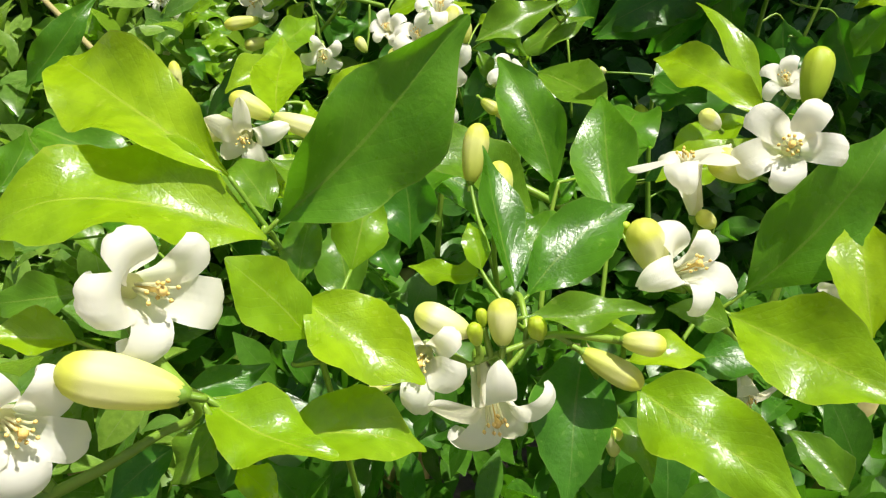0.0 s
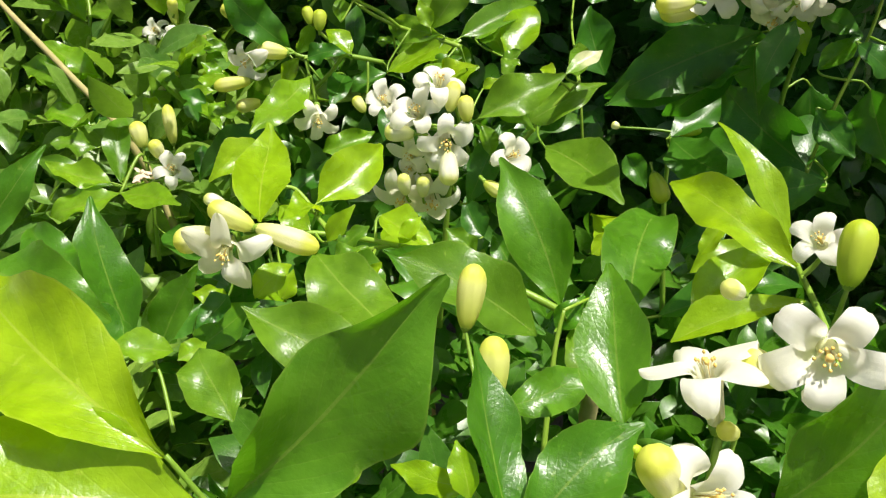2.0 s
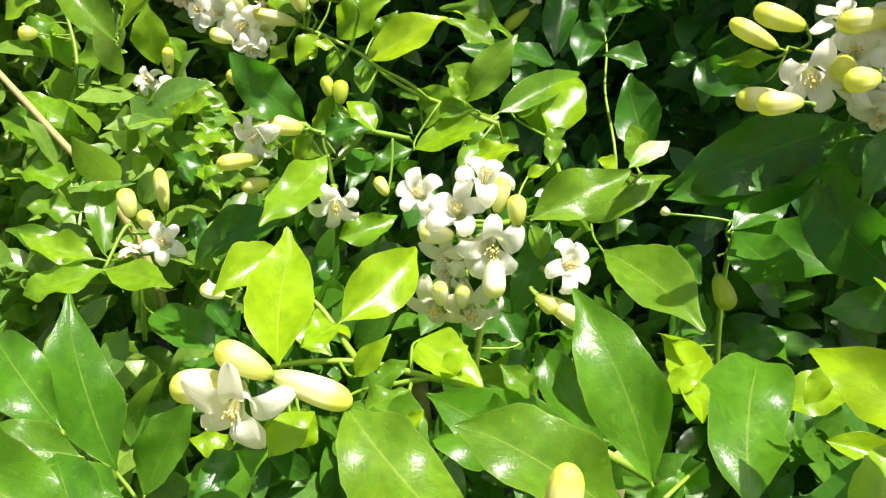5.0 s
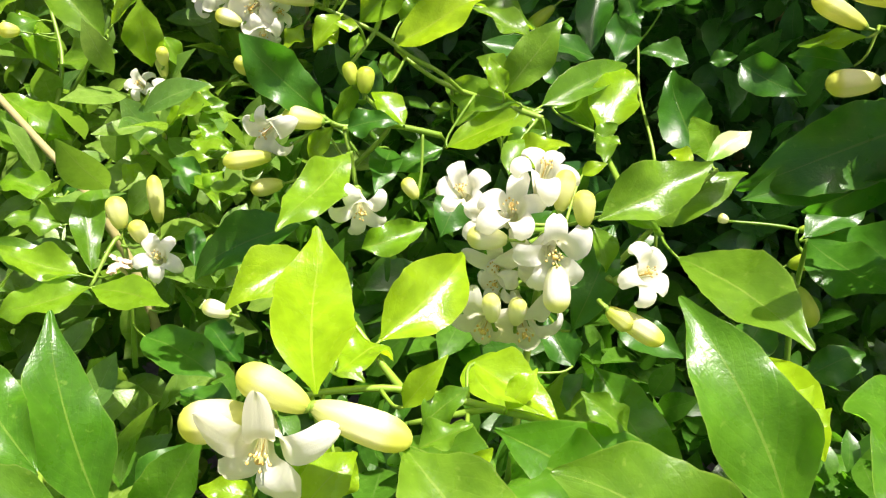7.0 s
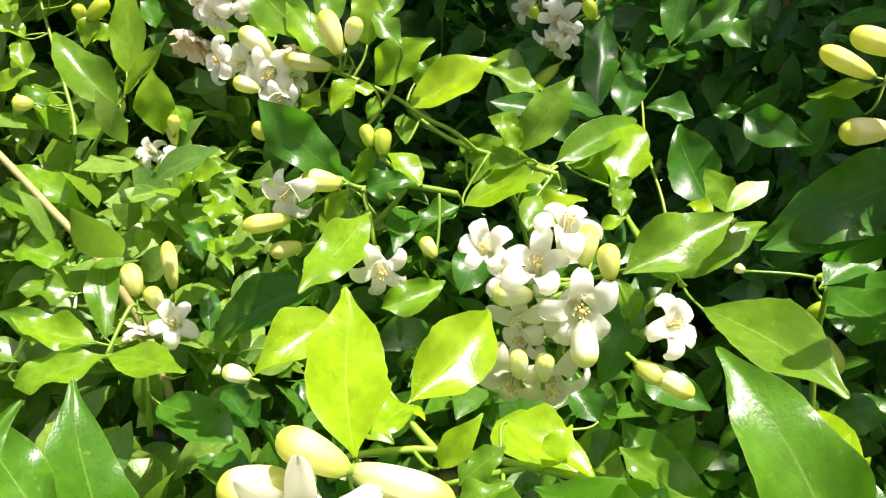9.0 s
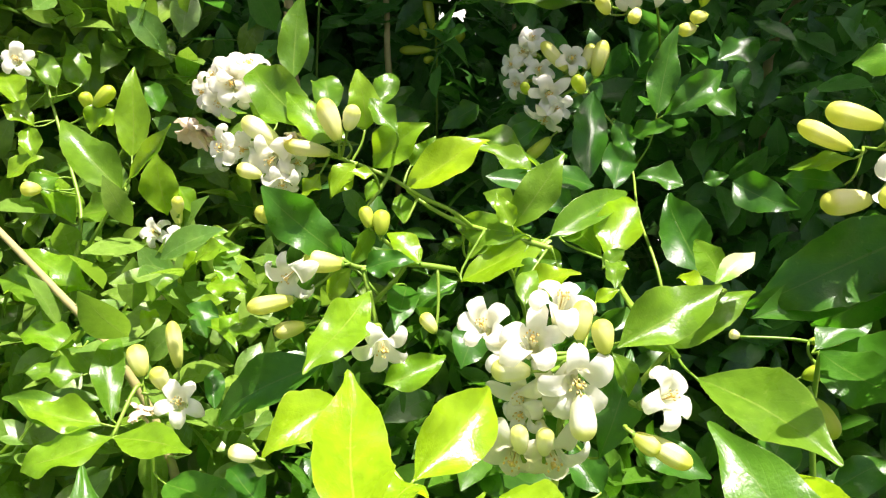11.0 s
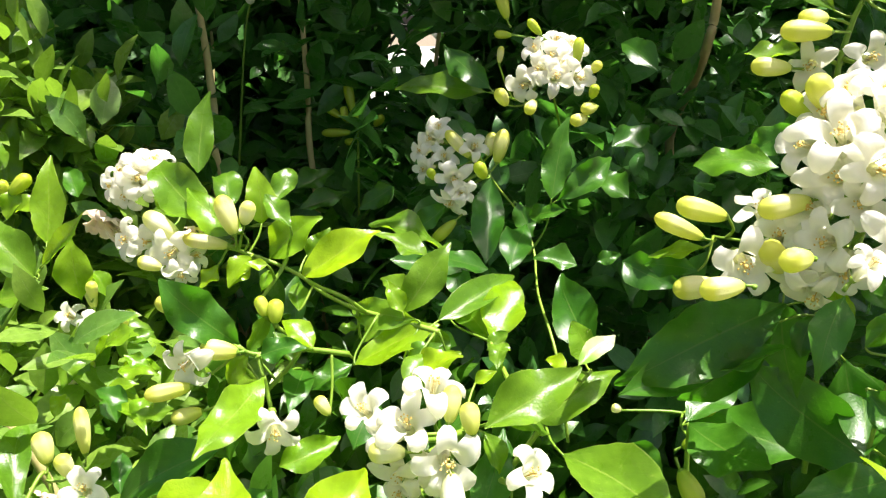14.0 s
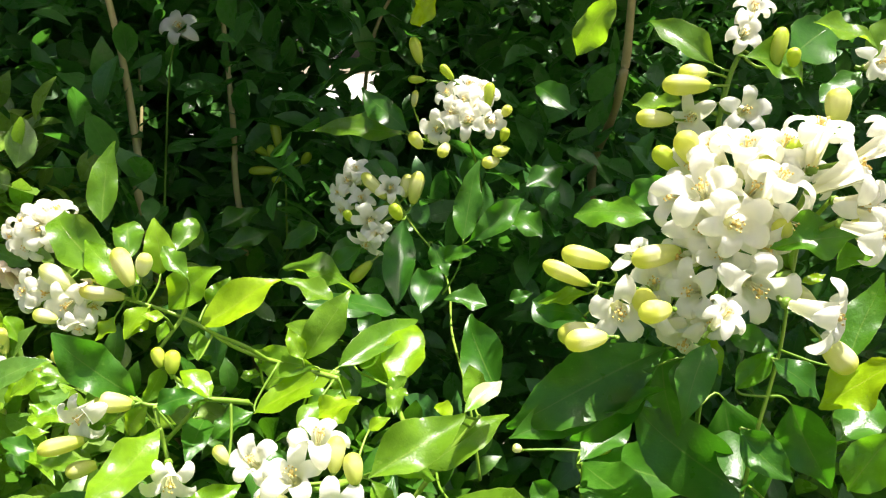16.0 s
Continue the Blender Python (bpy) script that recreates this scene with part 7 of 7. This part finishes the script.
stem(b, 0.0024, (0.0906, 1.0450, 1.3626), (0.0707, 1.0370, 1.3146), (0.0569, 1.0401, 1.2293), (0.0596, 1.0211, 1.1047), (0.0796, 1.0511, 0.8047), (0.0796, 1.0511, -0.0200), woody=True)
b = tagged(new("woody_stem"), "brown woody stem of the shrub in shade", "plant stem", "stems of the shrub")
b.location = (-0.1875, 1.0761, 1.0917)
stem(b, 0.0024, (-0.1983, 1.1319, 1.2789), (-0.1940, 1.1096, 1.2040), (-0.1875, 1.0761, 1.0917), (-0.1675, 1.1061, 0.7917), (-0.1675, 1.1061, -0.0200), woody=True)


# ---------------------------------------------------------------- foliage behind and below
def foliage(name, label, count, seed, places_of, size=(0.026, 0.046), face=(0.0, -0.25, 0.9), material=LEAF_FILL, spray=6, gap=0.013, fine=False):
    """Many leaves that nobody could count, in one mesh, set along short shoots; places_of(rng, n) gives the shoots' places."""
    rng = np.random.default_rng(seed)
    vs = np.array([0.0, 0.09, 0.26, 0.50, 0.76, 0.92, 1.0])
    hw = np.array([0.03, 0.32, 0.84, 1.0, 0.68, 0.24, 0.05])
    if fine:
        vs = np.array([0.0, 0.05, 0.12, 0.22, 0.34, 0.48, 0.62, 0.74, 0.84, 0.91, 0.96, 1.0])
        hw = np.array([0.03, 0.16, 0.42, 0.72, 0.94, 1.0, 0.92, 0.72, 0.46, 0.27, 0.14, 0.05])
    us = np.array([-1.0, 0.0, 1.0])
    unit = lambda a: a / np.linalg.norm(a, axis=1)[:, None]
    foot = places_of(rng, count // spray)
    axis = unit(rng.normal(size=(len(foot), 3)) * 0.6 + (0, -0.25, 0.8))
    lateral = unit(np.cross(axis, rng.normal(size=(len(foot), 3))))
    step = np.tile(np.arange(spray), len(foot))
    foot, axis, lateral = (np.repeat(a, spray, axis=0) for a in (foot, axis, lateral))
    count = len(foot)
    spot = foot + axis * (step * gap)[:, None] + rng.normal(size=(count, 3)) * gap * 0.25
    sign = np.where(step % 2, 1.0, -1.0)
    sign[step == spray - 1] *= 0.2
    out = unit(lateral * sign[:, None] + axis * (0.35 + 0.1 * step)[:, None] + rng.normal(size=(count, 3)) * 0.30)
    nrm = np.array(face) + axis * 0.4 + rng.normal(size=(count, 3)) * 0.40
    nrm = unit(nrm - out * (nrm * out).sum(1)[:, None])
    side = np.cross(out, nrm)
    length = rng.uniform(*size, count)
    half = 0.5 * length * rng.uniform(0.38, 0.56, count)
    hump, fold = rng.uniform(0.0, 0.14, count), rng.uniform(0.05, 0.45, count)
    v, u = (g.ravel() for g in np.meshgrid(vs, us, indexing="ij"))
    w = np.repeat(hw, 3)
    rise = hump[:, None] * length[:, None] * 4 * v * (1 - v) + fold[:, None] * np.abs(u) * half[:, None] * w
    verts = spot[:, None] + out[:, None] * (length[:, None] * v)[..., None] + side[:, None] * (half[:, None] * u * w)[..., None] + nrm[:, None] * rise[..., None]
    per = len(v)
    quad = np.array([(3 * i + k, 3 * i + k + 1, 3 * i + k + 4, 3 * i + k + 3) for i in range(len(vs) - 1) for k in range(2)])
    faces = (quad[None] + per * np.arange(count)[:, None, None]).reshape(-1, 4)
    me = bpy.data.meshes.new(name)
    me.from_pydata(verts.reshape(-1, 3).tolist(), [], faces.tolist())
    uv = np.tile(np.stack([0.5 + 0.5 * u, v], 1), (count, 1))
    layer = me.uv_layers.new(name="UVMap")
    layer.data.foreach_set("uv", uv[faces.ravel()].ravel())
    me.polygons.foreach_set("use_smooth", [True] * len(me.polygons))
    me.materials.append(material)
    return tagged(new(name, me), label, "foliage", "", "stuff")


# top of the inner foliage along y; it lies lower to the right and higher to the left
TOP_Y = (-0.1, 0.10, 0.20, 0.30, 0.40, 0.50, 0.60, 0.75, 0.90)
TOP_Z = (1.00, 1.07, 1.075, 1.05, 1.06, 1.08, 1.09, 1.11, 1.15)


def under(rng, n):
    x, y = rng.uniform(-0.6, 0.65, n), rng.uniform(-0.05, 0.9, n)
    top = np.interp(y, TOP_Y, TOP_Z)
    top += np.interp(x, (-0.30, -0.16, -0.10), (1.0, 1.0, 0.0)) * np.interp(y, (0.25, 0.3, 0.5, 0.56, 0.62), (0.0, -0.045, -0.045, 0.0, 0.045))
    top -= np.interp(x, (0.02, 0.11), (0.0, 0.13)) * np.interp(y, (0.22, 0.36), (0.0, 1.0))
    z = top + 0.02 * np.sin(x * 31 + 2 * np.sin(y * 23)) - np.abs(rng.normal(size=n)) * 0.11 - 0.06 - np.interp(x, (-0.12, -0.02), (0.035, 0.0))
    keep = (np.abs(x) / 0.66) ** 4 + (np.abs(y - 0.42) / 0.52) ** 4 < 0.85 + 0.2 * np.sin(x * 17 + 3 * y)
    return np.stack([x, y, z], 1)[keep]


def clumped(p, scale, least):
    keep = [noise.noise(Vector(q) * scale) > least for q in p]
    return p[np.array(keep)]


def gap(p, r):
    """Leave a thin ragged gap through the hedge, towards the pale ground behind it."""
    y = p[:, 1] - 0.93
    away = np.hypot(p[:, 0] - 0.040 - 0.042 * y, p[:, 2] + 0.04 - 1.264 + 0.030 * y)
    return p[away > r * (1 + 0.25 * np.sin(40 * p[:, 1]))]


HOLLOWS = ((-0.034, 0.953, 1.196, 0.055), (-0.116, 0.921, 1.316, 0.045))


def behind(rng, n):
    z = rng.uniform(0.6, 2.2, n)
    x = rng.uniform(-1.25, 1.25, n)
    # above about z 1.4 unseen leaves are added further forward, to cast shade
    front = np.interp(z, (0.6, 1.15, 1.35, 1.55, 1.7, 2.2), (0.80, 0.80, 0.86, 0.66, 0.60, 0.68))
    front = front + np.interp(x, (0.38, 0.58), (0.17, 0.0)) * (z > 1.4)
    y = front + np.abs(rng.normal(size=n)) * 0.30
    p = np.stack([x * (0.45 + 0.5 * y), y, z], 1)
    # hollows in front of two flowering shoots that stand deeper in the hedge
    for cx, cy, cz, r in HOLLOWS:
        p = p[~((np.hypot(p[:, 0] - cx, 1.3 * (p[:, 2] - cz + 0.03)) < r) & (p[:, 1] < cy + 0.02))]
    return clumped(gap(p, 0.036), 6.0, -0.40)


def far_wall(rng, n):
    p = np.stack([rng.uniform(-1.6, 1.7, n), rng.uniform(1.40, 2.4, n), rng.uniform(0.2, 1.8, n)], 1)
    return gap(p, 0.10)


def hedge_back(rng, n):
    p = np.stack([rng.uniform(-1.1, 0.9, n), rng.uniform(1.40, 1.9, n), rng.uniform(0.75, 1.45, n)], 1)
    return gap(p, 0.14)


# Unseen leaves added overhead to block the sun, thinned for some dapples.
def unseen_canopy(rng, n):
    p = np.stack([rng.uniform(-1.8, 1.8, n), rng.uniform(0.86, 2.8, n), rng.uniform(1.95, 2.5, n)], 1)
    p[:, 1] += np.interp(p[:, 0], (0.0, 0.25), (0.12, 0.0))
    return np.concatenate([clumped(p[p[:, 0] >= 0.5], 3.0, -0.15), clumped(p[p[:, 0] < 0.5], 6.0, -0.36)])


def inner(rng, n):
    p = under(rng, n)
    p[:, 2] -= 0.025 + 0.03 * np.interp(p[:, 1], (0.22, 0.32, 0.62, 0.7), (0, 1, 1, 0))
    return p[(p[:, 0] > -0.14) | (p[:, 1] < 0.30)]


def outer(rng, n):
    p = under(rng, n)
    return p[(p[:, 0] <= -0.14) & (p[:, 1] >= 0.30)]


def left_side(rng, n):
    x, y = rng.uniform(-0.55, -0.19, n), rng.uniform(0.76, 0.90, n)
    z = np.interp(x, (-0.34, -0.24, -0.17), (1.27, 1.20, 1.10)) - np.abs(rng.normal(size=n)) * 0.10
    return np.stack([x, y, z], 1)


def skirt(rng, n):
    w, z = rng.uniform(0, 2 * math.pi, n), rng.uniform(0.04, 1.0, n)
    reach = (0.72 + 0.28 * z) * rng.uniform(0.75, 1.0, n) * (0.95 + 0.08 * np.sin(3 * w + 5 * z))
    x, y = 0.62 * reach * np.sign(np.cos(w)) * np.abs(np.cos(w)) ** 0.6, 0.42 + 0.48 * reach * np.sign(np.sin(w)) * np.abs(np.sin(w)) ** 0.6
    return np.stack([x, y, z - 0.05 * (z > 0.9)], 1)


# Unseen leaves added over a flower head and the hedge edge for shade.
def unseen_overhang(rng, n):
    near = np.stack([rng.uniform(0.03, 0.15, n // 3), rng.uniform(0.62, 0.76, n // 3), rng.uniform(1.50, 1.58, n // 3)], 1)
    deep = np.stack([rng.uniform(0.20, 0.62, n), rng.uniform(0.76, 0.98, n), rng.uniform(1.50, 1.62, n)], 1)
    return np.concatenate([near, deep])


def beside(rng, n):
    return clumped(np.stack([rng.uniform(0.08, 0.42, n), rng.uniform(0.72, 0.82, n), rng.uniform(0.95, 1.17, n)], 1), 9.0, -0.15)


foliage("shade_foliage", "half-shaded small leaves at the edge of the hedge", 1500, 12, beside, (0.026, 0.044), (0.1, -0.4, 0.8), LEAF_BACK_SHADED)
foliage("low_foliage", "dense green leaves low on the jasmine shrub", 9000, 10, skirt, (0.03, 0.05), (0.0, -0.2, 0.7), LEAF_INNER_SHADED)
foliage("shrub_foliage", "shaded inner leaves of the jasmine shrub", 14000, 3, inner, (0.026, 0.046), (0.0, -0.25, 0.9), LEAF_INNER_SHADED, fine=True)
foliage("branch_foliage", "crowded green leaves beside the woody jasmine branch", 13000, 9, outer, fine=True)
foliage("side_foliage", "small sunlit leaves of the woody jasmine branch", 1900, 8, left_side, (0.026, 0.044), (0.1, -0.35, 0.8), LEAF_FILL, 6, 0.012)
foliage("background_foliage", "leaves of the shrub behind in shade-darkened green", 32000, 4, behind, (0.028, 0.050), (0.0, -0.25, 0.9), LEAF_BACK_SHADED)
foliage("far_foliage", "deep shaded hedge leaves further back", 44000, 5, far_wall, (0.045, 0.075), (0.0, -0.6, 0.7), LEAF_BACK_SHADED, 6, 0.02)
# stands above the view, added to cast shade
foliage("overhanging_foliage", "unseen leaves added to shade a flower head and the hedge", 290, 16, unseen_overhang, (0.035, 0.05), (0.0, -0.2, 0.9), LEAF_BACK_SHADED)
foliage("hedge_foliage", "shade-darkened hedge leaves in front of the bright pavement", 16000, 15, hedge_back, (0.045, 0.075), (0.0, -0.6, 0.7), LEAF_BACK_SHADED, 6, 0.02)
# added out of view, only to keep the background in shade
foliage("canopy_foliage", "unseen leaves added above the hedge to shade it", 3700, 6, unseen_canopy, (0.08, 0.13), (0.0, 0.0, 1.0), LEAF_BACK_SHADED, 5, 0.03)

# main stems of the shrub, rising from the soil into the leaves
for x, y, lean, r in ((-0.20, 0.50, -0.10, 0.008), (-0.06, 0.38, 0.03, 0.010), (0.07, 0.52, 0.05, 0.009), (0.20, 0.42, 0.10, 0.008), (0.02, 0.62, -0.04, 0.009), (-0.12, 0.28, -0.02, 0.007)):
    b = tagged(new("woody_stem"), "brown woody stem of the shrub rising from the soil", "plant stem", "stems of the shrub")
    b.location = (x, y, 0.0)
    stem(b, r, (x + lean, y + 0.3 * lean, 0.88), (x + 0.7 * lean, y + 0.02, 0.55), (x + 0.3 * lean, y - 0.01, 0.25), (x, y, -0.03), woody=True)

# ---------------------------------------------------------------- ground
m, n, l, b = fresh("soil")
patch, grain = noise_node(n, l, 3.0, 6.0), noise_node(n, l, 60.0, 6.0)
tone = math_node(n, l, "ADD", math_node(n, l, "MULTIPLY", patch.outputs[0], 0.6), math_node(n, l, "MULTIPLY", grain.outputs[0], 0.4))
l.new(ramp_node(n, l, tone, (0.3, (0.10, 0.08, 0.05)), (0.7, (0.24, 0.20, 0.14))), b.inputs["Base Color"])
b.inputs["Roughness"].default_value = 0.9
bump = n.new("ShaderNodeBump")
bump.inputs["Strength"].default_value, bump.inputs["Distance"].default_value = 0.6, 0.01
l.new(grain.outputs[0], bump.inputs["Height"])
l.new(bump.outputs[0], b.inputs["Normal"])
side = 400.0
ground = new("ground", mesh_of("ground", [(-side, -side, 0), (side, -side, 0), (side, side, 0), (-side, side, 0)], [(0, 1, 2, 3)], m, None, False))
tagged(ground, "bare brown soil under the shrub", "ground", "", "structure")

m, n, l, b = fresh("concrete")
patch, grain = noise_node(n, l, 1.5, 6.0), noise_node(n, l, 40.0, 6.0)
tone = math_node(n, l, "ADD", math_node(n, l, "MULTIPLY", patch.outputs[0], 0.6), math_node(n, l, "MULTIPLY", grain.outputs[0], 0.4))
l.new(ramp_node(n, l, tone, (0.3, (0.40, 0.38, 0.36)), (0.7, (0.58, 0.56, 0.53))), b.inputs["Base Color"])
b.inputs["Roughness"].default_value = 0.85
x0, x1, y0, y1, z0, z1 = -40, 40, 3.4, 70, -0.05, 0.06
v = [(x, y, z) for z in (z0, z1) for x, y in ((x0, y0), (x1, y0), (x1, y1), (x0, y1))]
f = [(4, 5, 6, 7), (0, 1, 5, 4), (1, 2, 6, 5), (2, 3, 7, 6), (3, 0, 4, 7)]
pavement = new("pavement", mesh_of("pavement", v, f, m, None, False))
tagged(pavement, "pale sunlit concrete pavement behind the hedge", "pavement", "", "structure")
